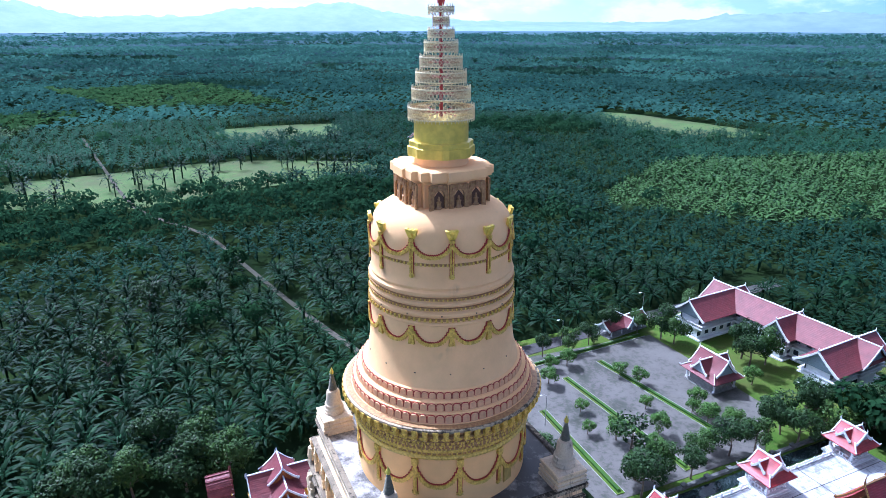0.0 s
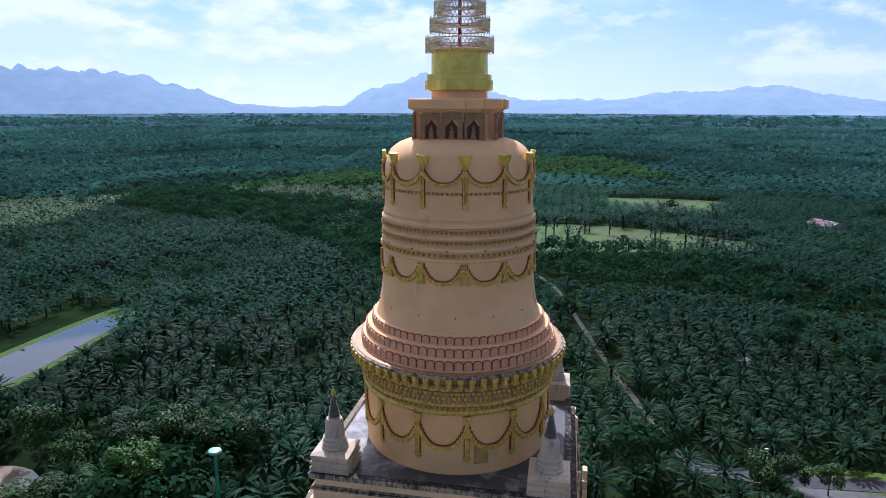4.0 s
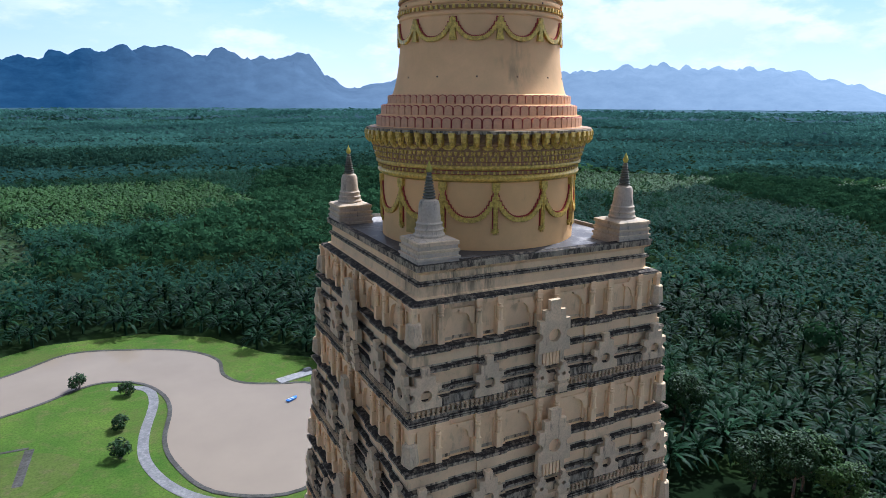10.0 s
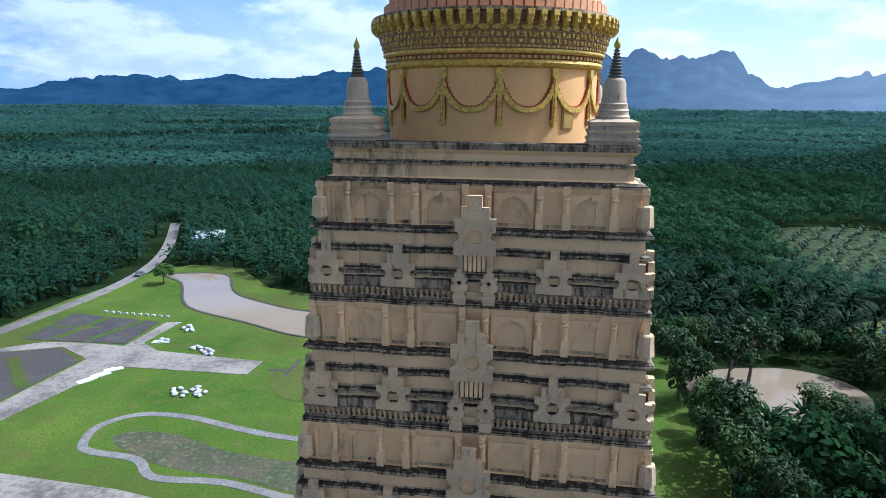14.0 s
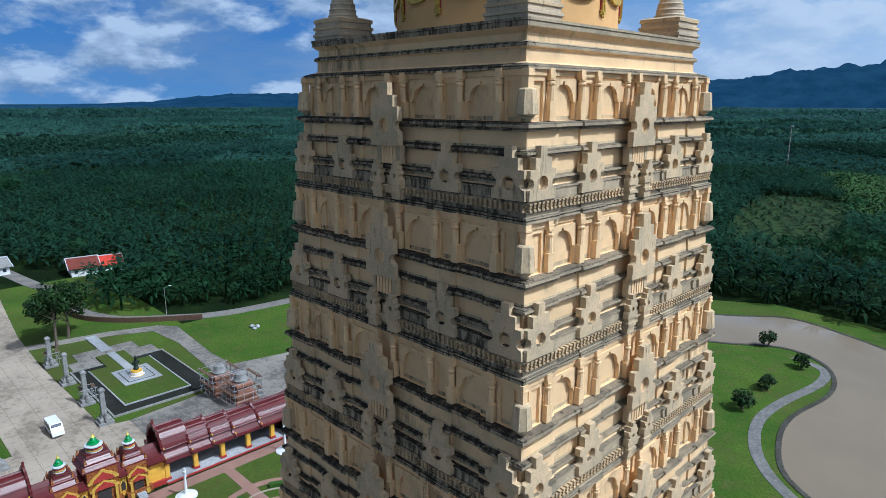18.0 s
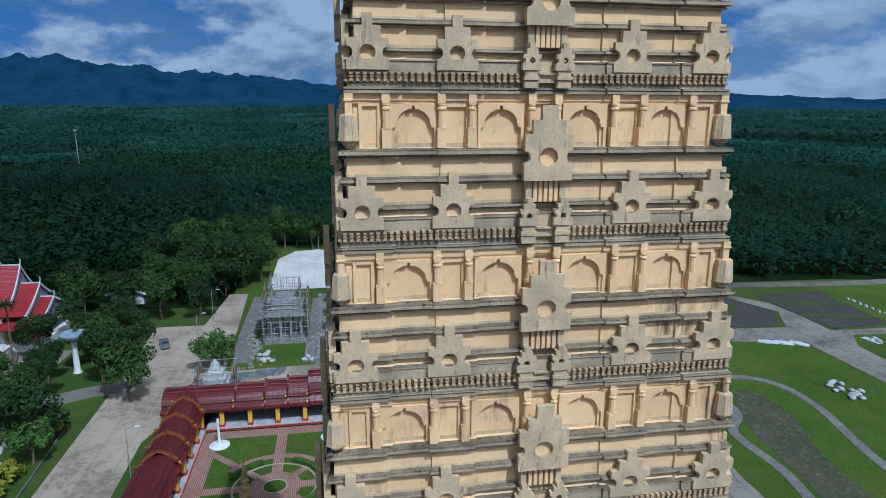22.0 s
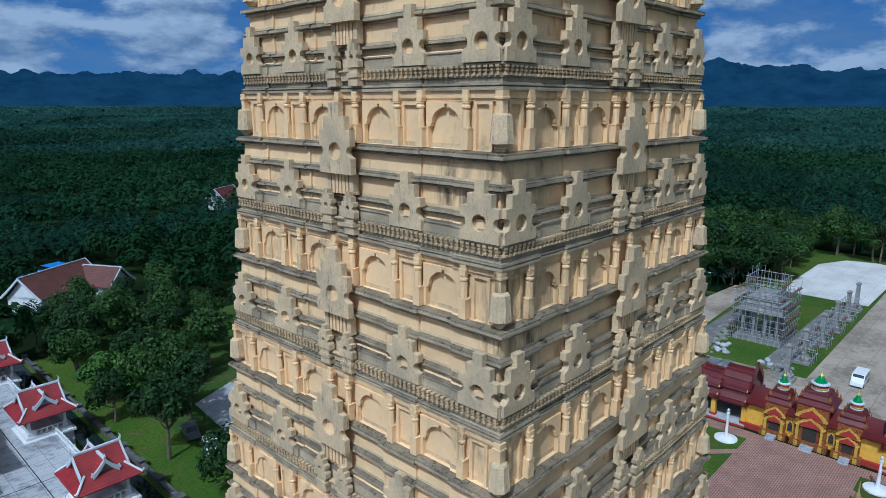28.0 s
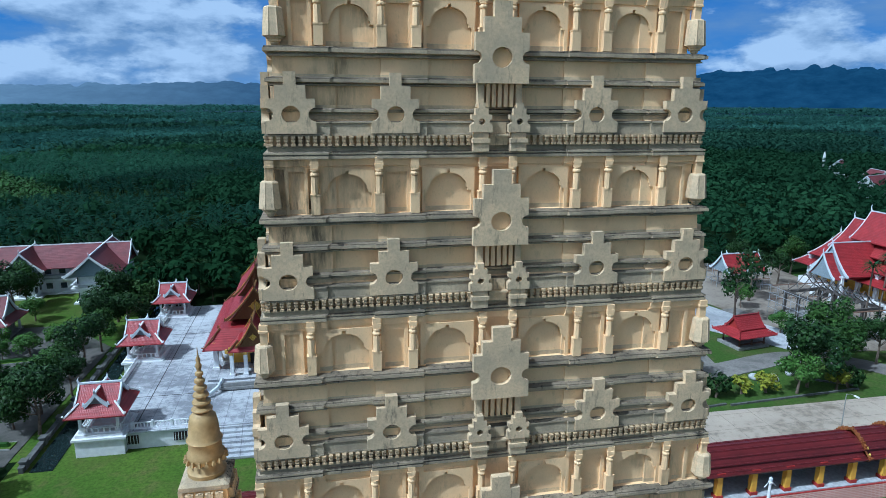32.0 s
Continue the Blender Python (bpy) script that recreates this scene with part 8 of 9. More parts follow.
# far gate across the avenue
fg = thing("far_gate", "pale three-bay gate with a small ornate red roof", "gate", at=pose(-202, 2.5, 0) @ Matrix.Diagonal((0.85, 0.85, 0.8, 1)))
for y, a, b in ((-8.5, 2.4, 2.2), (8.5, 2.4, 2.2), (0, 1.8, 1.4)):
    part("gate_pillar", Geo().box(0, y, 2.1, a, b, 4.2).box(0, y, 0.3, a + 0.4, b + 0.4, 0.6), WHITE, fg)
part("gate_beam", Geo().box(0, 0, 4.6, 1.8, 19.5, 0.8), WHITE, fg)
for y, L, W, z0, z1 in ((-5.2, 5.4, 3.4, 5.0, 6.6), (5.2, 5.4, 3.4, 5.0, 6.6), (0, 6.2, 3.8, 5.6, 7.6), (0, 3.4, 3.0, 7.2, 9.0)):
    gable(fg, L, W, z0, z1, RED_TILE, GILT_FIN, RED, pose(0, y, 0, 0, 0, 90), 0.3, 0.8)
part("gilt_spire", Geo().square([(1.0, 8.6), (1.1, 8.9), (0.7, 9.4), (0.8, 9.5), (0.4, 10.2), (0.1, 12.0)]), GOLD, fg)
part("gilt_panel", Geo().plate(gate_pediment(1.3, 2.2), 0, -0.3), GOLD, fg, m=pose(1.9, 0, 5.6, 0, 0, 90))
for y in (-8.5, 8.5):
    part("gate_finial", Geo().lathe([(0.8, 4.4), (0.9, 4.8), (0.4, 5.4), (0.1, 6.4)], 10), GOLD, fg, m=pose(0, y, 0))


def house(x, y, rot, L, W, h, roof, wall, label, ridge=2.4):
    o = thing("house", label, "house", at=pose(x, y, 0, 0, 0, rot))
    part("wall", Geo().box(0, 0, h / 2, L, W, h), wall, o)
    gable(o, L + 1.6, W + 1.8, h - 0.1, h + ridge, roof, TRIM if wall is WHITE else roof, wall, None, 0.1, 0.2, 0.8)
    for i in range(max(2, int(L / 3))):
        for sg in (-1, 1):
            part("window", Geo().box(-L / 2 + 1.5 + i * (L - 3) / max(1, int(L / 3) - 1), sg * W / 2, h * 0.55, 1.0, 0.1, 1.1), GLASS, o)
    return o


BRIGHT_ROOF = plain("bright_red_sheet_roof", (0.50, 0.05, 0.03), 0.45, vary=0.2, scale=1)
BLUE_TARP = plain("blue_tarpaulin", (0.03, 0.16, 0.50), 0.4, vary=0.3, scale=0.8)
RUST_TILE = tiled("rusty_red_roof_tiles", (0.20, 0.045, 0.028), 0.65)
house(-217, 37.6, 82, 8, 11, 3.0, RUST_TILE, WHITE, "low white house with a rusty brown roof")
house(-216, 46, 82, 6, 8, 2.6, BRIGHT_ROOF, WHITE, "small house with a bright red sheet roof")
house(-252, 6, 95, 20, 11, 3.8, DULL_TILE, WHITE, "white bungalow with a dusty red tiled roof")
house(-235, 14.5, 95, 9, 9, 3.0, GREY, WHITE, "white bungalow with a dark grey roof")
house(-22, -148, 30, 18, 9, 4.6, BROWN_TILE, WHITE, "old house with steep brown gabled roofs", 4.6)
house(-32, -146, -60, 9, 7, 4.2, BROWN_TILE, WHITE, "wing of the old house with a brown gable", 4.0)
house(3.4, -122.5, 5, 6, 5, 3.2, BROWN_TILE, GREY, "small dark house behind the chapel", 2.6)
house(70, -101, 90, 1, 1, 1, BROWN_TILE, GREY, "small utility hut by the shrine", 0.5)
house(-150, -62, 0, 10, 8, 3.2, BROWN_TILE, WHITE, "white house with a brown roof under trees")
house(-160, -45, 80, 8, 7, 3.0, BROWN_TILE, WHITE, "small house with a brown roof under trees")
house(-122, -253, 30, 14, 9, 4.6, DULL_TILE, WHITE, "white sala with a steep dull red roof among trees", 5.0)
for x, y, r in ((-262, -240, 20), (-285, -262, 70), (-312, -318, 40)):
    house(x, y, r, 15, 10, 5.2, DULL_TILE, WHITE, "far house with a steep dull red roof among trees", 5.2)
house(-137, 222, 20, 12, 7, 3.0, TRIM, WHITE, "shed with a pale metal roof by the palms")
house(27, 111, 60, 2.6, 2.0, 2.0, GREY, WOOD, "small hut on the pond bank", 0.7)
house(160, -60, 10, 6, 4, 2.4, GREY, WOOD, "shed among the palms", 1.2)
house(400, -165, 30, 16, 10, 3.5, BROWN_TILE, WHITE, "farmhouse at the edge of a field")
for i, (x, y, a) in enumerate(((22, -172, 5), (10, -168, 6), (-4, -186, 5), (-33, -184, 10), (-26, -178, 8), (40, -165, 6))):
    o = part("tarpaulin", Geo().add([(-a / 2, -2, 1.4), (a / 2, -2.3, 1.1), (a / 2, 2, 1.5), (-a / 2, 2.4, 1.0), (0, 0, 2.6), (-a / 2, -2, 1.3), (a / 2, -2.3, 1.0), (a / 2, 2, 1.4), (-a / 2, 2.4, 0.9), (0, 0, 2.5)], [(0, 1, 4), (1, 2, 4), (2, 3, 4), (3, 0, 4), (6, 5, 9), (7, 6, 9), (8, 7, 9), (5, 8, 9), (0, 5, 6, 1), (1, 6, 7, 2), (2, 7, 8, 3), (3, 8, 5, 0)]).tube([(0, 0, 0), (0, 0, 2.5)], 0.06, 4), BLUE_TARP, m=pose(x, y, 0, 0, 0, 37 * i))
    tagged(o, "sagging blue tarpaulin shelter among trees", "tarpaulin", "tarpaulin shelters")
wt = thing("water_tower", "pale blue-white mushroom water tower on a slim stem", "water tower", at=pose(-100.5, -58.5, 0) @ Matrix.Diagonal((0.95, 0.95, 0.85, 1)))
part("stem", Geo().lathe([(0.9, 0), (0.6, 1.0), (0.5, 7.0), (0.8, 8.0)], 16), WHITE, wt, smooth=True)
part("tank", Geo().lathe([(0.8, 7.8), (2.3, 8.8), (2.6, 9.4), (2.6, 9.7), (2.4, 9.8), (2.2, 9.5), (0.3, 9.5)], 24), plain("pale_blue_tank", (0.24, 0.32, 0.40), 0.5, vary=0.2), wt, smooth=True)


def vehicle(name, x, y, rot, L, W, h, paint, label, van=False):
    o = thing(name, label, "van" if van else "car", at=pose(x, y, 0.16, 0, 0, rot))
    s = L / 4.5
    side = [(-2.2 * s, 0.35), (-2.25 * s, 0.9), (-2.1 * s, h * 0.98), (1.2 * s, h), (1.9 * s, 1.05), (2.2 * s, 0.95), (2.25 * s, 0.4)] if van else [(-2.2 * s, 0.35), (-2.25 * s, 0.85), (-1.8 * s, 0.95), (-1.2 * s, h), (0.5 * s, h), (1.2 * s, 0.95), (2.1 * s, 0.8), (2.25 * s, 0.4)]
    part("body", Geo().plate(side, W / 2, -W / 2), paint, o)
    win = [(-1.9 * s, 1.15), (-1.85 * s, h * 0.88), (1.1 * s, h * 0.9), (1.6 * s, 1.15)] if van else [(-1.6 * s, 0.98), (-1.1 * s, h * 0.93), (0.45 * s, h * 0.93), (1.0 * s, 0.98)]
    part("side_windows", Geo().plate(win, W / 2 + 0.01, -W / 2 - 0.01), GLASS, o, "dark side windows")
    part("windscreen", Geo().add([((1.25 if van else 0.55) * s, -W * 0.42, h * 0.97), ((1.25 if van else 0.55) * s, W * 0.42, h * 0.97), ((1.88 if van else 1.18) * s, W * 0.45, 1.06), ((1.88 if van else 1.18) * s, -W * 0.45, 1.06), ((1.2 if van else 0.5) * s, -W * 0.42, h * 0.95), ((1.2 if van else 0.5) * s, W * 0.42, h * 0.95), ((1.8 if van else 1.1) * s, W * 0.45, 1.03), ((1.8 if van else 1.1) * s, -W * 0.45, 1.03)], [(0, 1, 2, 3), (7, 6, 5, 4), (0, 4, 5, 1), (1, 5, 6, 2), (2, 6, 7, 3), (3, 7, 4, 0)]), GLASS, o, "dark windscreen")
    wh = Geo().add(*(lambda b: ([(a, c, e) for a, e, c in b.v], b.f))(Geo().lathe([(0.1, -0.1), (0.32, -0.1), (0.33, 0.1), (0.1, 0.1)], 14))).mesh("wheel", DARK)
    for a in (-1.4, 1.4):
        for b in (-1, 1):
            piece("wheel", wh, o, pose(a * s, b * W * 0.46, 0.33))
    return o


CARWHITE = plain("white_car_paint", (0.75, 0.77, 0.78), 0.2, vary=0.03)
CARGREY = plain("grey_car_paint", (0.12, 0.13, 0.14), 0.25, vary=0.05)
vehicle("minivan", -101.5, 0.6, 0, 5.3, 1.9, 2.2, CARWHITE, "white minivan parked on the concrete avenue", True)
vehicle("car", 83, -59, 115, 4.5, 1.8, 1.5, CARWHITE, "white and dark hatchback parked by a hedge")
vehicle("car", -14.9, -60, 70, 4.6, 1.8, 1.7, CARWHITE, "white car parked under trees")
vehicle("car", -14.9, -66, 80, 4.6, 1.8, 1.6, CARGREY, "grey car parked under trees")
vehicle("car", -112, -45, 20, 4.5, 1.8, 1.5, CARGREY, "grey car parked beside the road")
vehicle("car", -134, 168, 98, 4.5, 1.8, 1.6, CARGREY, "grey car on the concrete lane")

# pond pier and boat
pier = thing("pier", "short grey concrete ramp and rubble at the pond", "ramp", at=pose(17, 118, 0, 0, 0, 15))
part("ramp", Geo().box(0, 0, 0.1, 9, 3.0, 0.3).box(4, 1.2, 0.4, 2.4, 1.6, 0.8, top=0.6), GREY, pier)
boat = thing("paddle_boat", "small blue boat moored on the muddy pond", "boat", at=pose(13.2, 105.8, 0.1, 0, 0, 30) @ Matrix.Diagonal((0.75, 0.75, 0.8, 1)))
part("hull", Geo().loft([[(-1.6, -0.5, 0.05), (1.2, -0.5, 0.05), (1.7, 0, 0.1), (1.2, 0.5, 0.05), (-1.6, 0.5, 0.05)], [(-1.8, -0.7, 0.5), (1.4, -0.7, 0.5), (2.1, 0, 0.6), (1.4, 0.7, 0.5), (-1.8, 0.7, 0.5)]]), BLUE_TARP, boat)
part("thwart", Geo().box(-0.8, 0, 0.55, 0.4, 1.2, 0.08).box(0.4, 0, 0.55, 0.4, 1.2, 0.08), TRIM, boat)

# lamps and masts
MAST, MAST_TALL = (61.7, 53.2), 16.9
MASTGREEN = plain("green_mast_paint", (0.03, 0.22, 0.12), 0.5, vary=0.15)
o = thing("mast_lamp", "tall green mast with a round lamp head", "lamp", at=pose(*MAST, 0) @ Matrix.Diagonal((0.9, 0.9, MAST_TALL / 18.1, 1)))
part("mast", Geo().lathe([(0.5, 0), (0.28, 17.0), (0.3, 17.2)], 12), MASTGREEN, o, smooth=True)
part("lamp_head", Geo().lathe([(0.3, 17.0), (1.1, 17.3), (1.35, 17.6), (1.2, 17.9), (0.4, 18.1)], 20), plain("pale_green_enamel", (0.20, 0.38, 0.26), 0.45, vary=0.2), o, "pale green round lamp head", smooth=True)
me_pole = Geo().lathe([(0.09, 0), (0.05, 7.6)], 8).tube([(0, 0, 7.5), (0, 0.6, 7.9), (0, 1.4, 8.0)], 0.035, 5).mesh("pole", GREY)
me_head = Geo().box(0, 1.6, 7.98, 0.25, 0.7, 0.12).mesh("lantern", WHITE)
for x, y in ((97, -49), (99, -80), (104.5, -112), (97, -18), (-128, -37.5), (-110, -37.5), (-60, -37.2), (-45, -50.5), (70, -56), (-152, 40)):
    o = thing("street_lamp", "slender pale street lamp with a small lantern", "lamp", "street lamps", at=pose(x, y, 0.05))
    piece("pole", me_pole, o)
    piece("lantern", me_head, o)
for x, y, h in ((-175, 590, 36), (-560, -220, 28)):
    o = thing("radio_mast", "tall slender pale radio mast in the distance", "mast", at=pose(x, y, 0))
    part("mast", Geo().lathe([(0.6, 0), (0.3, h)], 6).box(0, 0, h, 2.2, 2.2, 1.6), GREY, o)
ob = thing("white_obelisk", "slender white spire far among trees", "spire", at=pose(-320, -340, 0))
part("shaft", Geo().square([(1.5, 0), (1.5, 2.5), (0.8, 3.3), (0.55, 11.5), (0.08, 14)]), WHITE, ob)

# pale stones and sheets on the lawns
BOULDER = blobs([(0, 0, 0.33, 0.75, 0.55, 0.45)], 9).mesh("boulder", WHITE_FLOOR, True)
for i, (x, y) in enumerate(((-91, 112), (-90, 122), (-88, 120), (-68, 87), (-70, 84), (-66, 85), (-72, 86), (-78, 108), (-76, 107), (-80, 109), (-75, 106), (-126, 52), (-100, -14), (-100.5, -22), (-104, -23))):
    o = thing("stone_heap", "heap of pale wrapped stones lying on the lawn", "stones", "stone heaps on the lawn", at=pose(x, y, 0.05, 0, 0, 47 * i))
    for k in range(3 + i % 2):
        piece("boulder", BOULDER, o, pose(1.1 * math.cos(2.3 * k + i), 0.8 * math.sin(2.3 * k + i), 0, 0, 0, 61 * k) @ Matrix.Diagonal((1.2 - 0.2 * k, 1.0, 1.1 - 0.18 * k, 1)))
for x, y, r in ((-94, 87.5, 60), (-93, 90.5, 50), (-92, 93.7, 40), (-91.2, 111.4, 10)):
    o = part("plastic_sheet", Geo().add([(-2.2, -0.8, 0.14), (0, -1.1, 0.35), (2.2, -0.6, 0.14), (2.0, 0.9, 0.14), (0, 0.7, 0.4), (-2.0, 1.0, 0.14), (-2.2, -0.8, 0.05), (0, -1.1, 0.05), (2.2, -0.6, 0.05), (2.0, 0.9, 0.05), (0, 0.7, 0.05), (-2.0, 1.0, 0.05)], [(0, 1, 4, 5), (1, 2, 3, 4), (0, 6, 7, 1), (1, 7, 8, 2), (2, 8, 9, 3), (3, 9, 10, 4), (4, 10, 11, 5), (5, 11, 6, 0)]), TRIM, m=pose(x, y, 0, 0, 0, r))
    tagged(o, "crumpled pale plastic sheet lying on the grass", "sheet", "plastic sheets on the lawn")
# rubble beside the unfinished shrine
g = Geo()
for i in range(420):
    x, y = random.uniform(-147, -96), random.choice([random.gauss(-11.5, 0.9), random.gauss(-25.5, 1.4)])
    s = random.uniform(0.2, 0.8)
    g.box(x, y, s * 0.3, s, s * random.uniform(0.6, 1.6), s * 0.6, 0, random.uniform(0.5, 1))
tagged(part("rubble", g, GREY), "scattered grey rubble and cement blocks", "rubble", kind="stuff")
# hedges and plots of the car park
for k, (ax, ay, bx, by) in enumerate(((84.7, -71.3, 46, -73.5), (88, -84, 50, -88.5), (75, -58.5, 46, -57.0), (93, -66, 95, -104))):
    L = math.hypot(bx - ax, by - ay)
    mm = pose((ax + bx) / 2, (ay + by) / 2, 0, 0, 0, math.degrees(math.atan2(by - ay, bx - ax)))
    h = thing("hedge_strip", "narrow grass strip with a low clipped hedge in the car park", "hedge", "hedges of the car park", at=mm)
    part("grass_strip", Geo().box(0, 0, 0.14, L, 1.8, 0.28), GRASS, h)
    part("kerb", Geo().box(0, 0.95, 0.15, L, 0.14, 0.30).box(0, -0.95, 0.15, L, 0.14, 0.30), GREY, h)
    part("hedge", Geo().box(0, 0, 0.45, L * 0.98, 0.6, 0.5, top=0.97), HEDGE, h)
# excavator on the building site
TEAL = plain("teal_machine_paint", (0.02, 0.22, 0.24), 0.45, vary=0.15)
ex = thing("excavator", "teal tracked excavator standing on the building site", "excavator", at=pose(-103, -124, 0.1, 0, 0, 40))
for e in (-1, 1):
    part("track", Geo().plate([(-1.7, 0.25), (-1.4, 0.0), (1.4, 0.0), (1.7, 0.25), (1.7, 0.55), (1.4, 0.8), (-1.4, 0.8), (-1.7, 0.55)], e * 1.3, e * 0.75), DARK, ex)
part("cab", Geo().box(0.3, 0.55, 1.75, 1.5, 1.1, 1.6, top=0.9).box(-0.6, 0, 1.3, 2.6, 2.4, 0.9, top=0.95), TEAL, ex)
part("boom", Geo().tube([(0.9, -0.4, 1.4), (3.0, -0.4, 3.8), (4.6, -0.4, 3.4)], 0.22, 5), TEAL, ex)
part("arm", Geo().tube([(4.5, -0.4, 3.6), (5.4, -0.4, 1.0)], 0.16, 5), TEAL, ex)
part("bucket", Geo().plate([(5.1, 1.1), (5.8, 1.0), (5.9, 0.4), (5.4, 0.1), (5.0, 0.5)], 0.0, -0.8), DARK, ex)
# gate house at the plantation fence
fence = thing("dark_fence", "long dark low fence wall beside the concrete lane", "fence", at=pose(0, 0, 0))
pts = smooth_loop([(-174.5, 20.6), (-163, 22.6), (-152.3, 31), (-142, 45.5)], 6, False) + [(-142, 45.5)]
for a, b in zip(pts[:-1], pts[1:]):
    L = math.hypot(b[0] - a[0], b[1] - a[1])
    if L > 0.1:
        part("fence_panel", Geo().box(0, 0, 0.7, L, 0.2, 1.4), WOOD, fence, m=pose((a[0] + b[0]) / 2, (a[1] + b[1]) / 2, 0, 0, 0, math.degrees(math.atan2(b[1] - a[1], b[0] - a[0]))))

# ---- single trees and shrubs ----
BARK = plain("grey_brown_bark", (0.13, 0.10, 0.075), 0.9, vary=0.35, scale=3)
LIGHT_LEAF = leafy("light_green_leaves", (0.045, 0.11, 0.02), (0.08, 0.16, 0.03), 0.3, 0.5)
DARK_LEAF = leafy("dark_green_leaves", (0.0120, 0.034, 0.0095), (0.027, 0.060, 0.0145), 0.2, 0.55)
MID_LEAF = leafy("mid_green_leaves", (0.024, 0.060, 0.0125), (0.046, 0.094, 0.019), 0.2, 0.55)
YELLOW_LEAF = leafy("yellow_green_leaves", (0.20, 0.22, 0.02), (0.26, 0.28, 0.03), 0.5, 0.4)


def lobed(leaves, r, h, seed, size):
    """A crown of several uneven lobes of leaf clumps, with gaps between them."""
    rnd = random.Random(seed + 50)
    lobes = [(Vector((0, 0, h + 0.25 * r)), 0.62 * r)]
    for i in range(8):
        a = 2.4 * i + rnd.uniform(-0.4, 0.4)
        d = r * rnd.uniform(0.45, 0.8)
        lobes.append((Vector((d * math.cos(a), d * math.sin(a), h + r * rnd.uniform(-0.45, 0.5))), r * rnd.uniform(0.32, 0.5)))
    v, f = [], []
    for i in range(leaves):
        c, q = lobes[rnd.randrange(len(lobes))]
        nrm = Vector((rnd.gauss(0, 1), rnd.gauss(0, 1), rnd.gauss(0.25, 1))).normalized()
        p = c + nrm * q * rnd.uniform(0.7, 1.12)
        nrm = (nrm + Vector((rnd.uniform(-.7, .7), rnd.uniform(-.7, .7), rnd.uniform(-.1, .8)))).normalized()
        u = nrm.orthogonal().normalized()
        u.rotate(Matrix.Rotation(rnd.uniform(0, 6.28), 3, nrm))
        w = nrm.cross(u)
        s = size * rnd.uniform(0.5, 1.2)
        b = len(v)
        v += [tuple(p + u * s), tuple(p + w * s * 0.6 - nrm * s * 0.2), tuple(p - u * s), tuple(p - w * s * 0.6 - nrm * s * 0.2)]
        f += [(b, b + 1, b + 2), (b, b + 2, b + 3)]
    return v, f


def tree_meshes(seed, mat, r=2.6, h=5.0, leaves=520, size=0.42):
    rnd = random.Random(seed)
    v, f = lobed(leaves, r, h, seed, size)
    c = Geo().add(v, f)
    t = Geo().tube([(0, 0, 0), (rnd.uniform(-.2, .2), rnd.uniform(-.2, .2), h * 0.45), (rnd.uniform(-.3, .3), rnd.uniform(-.3, .3), h * 0.95)], 0.20, 7, 0, 0.4)
    for i in range(6):
        a = rnd.uniform(0, 6.28)
        z = h * rnd.uniform(0.45, 0.8)
        t.tube([(0, 0, z), (0.5 * r * math.cos(a) * 0.6, 0.5 * r * math.sin(a) * 0.6, z + 0.5), (0.72 * r * math.cos(a), 0.72 * r * math.sin(a), z + 1.4)], 0.08, 5, 0, 0.3)
    crown = bpy.data.meshes.new("crown")
    crown.from_pydata(c.v, [], c.f)
    crown.materials.append(mat)
    return [("trunk", t.mesh("trunk", BARK)), ("crown", crown)]


KINDS = {"dark": [tree_meshes(1, DARK_LEAF, 3.1, 4.6, 2300, 0.25), tree_meshes(2, MID_LEAF, 2.9, 4.8, 2100, 0.25), tree_meshes(3, DARK_LEAF, 2.7, 5.6, 2000, 0.24), tree_meshes(12, MID_LEAF, 3.3, 4.2, 2200, 0.25)], "light": [tree_meshes(s, LIGHT_LEAF, 2.5, 3.8, 1900, 0.22) for s in (4, 5)], "thin": [tree_meshes(s, DARK_LEAF, 2.4, 5.2, 420, 0.30) for s in (6, 7)],
         "ball": [tree_meshes(8, DARK_LEAF, 1.5, 1.5, 420, 0.26)], "yellow": [tree_meshes(9, YELLOW_LEAF, 1.4, 1.4, 380, 0.26)]}
TREE_LABEL = {"dark": ("dense green broadleaf tree with an uneven crown", "tree"), "light": ("light green young broadleaf tree", "tree"), "thin": ("thin sparse-leaved tree with a bare trunk", "tree"), "ball": ("clipped round dark green shrub on the lawn", "shrub"), "yellow": ("rounded yellow-green shrub on the lawn", "shrub")}


def plant(kind, spots, size, group):
    for i, (x, y) in enumerate(spots):
        s = size * random.uniform(0.8, 1.25)
        o = thing("tree" if TREE_LABEL[kind][1] == "tree" else "shrub", TREE_LABEL[kind][0], TREE_LABEL[kind][1], group, at=pose(x, y, 0, 0, 0, random.uniform(0, 360)) @ Matrix.Diagonal((s, s, s * random.uniform(0.9, 1.15), 1)))
        for nm, me in KINDS[kind][i % len(KINDS[kind])]:
            piece(nm, me, o)


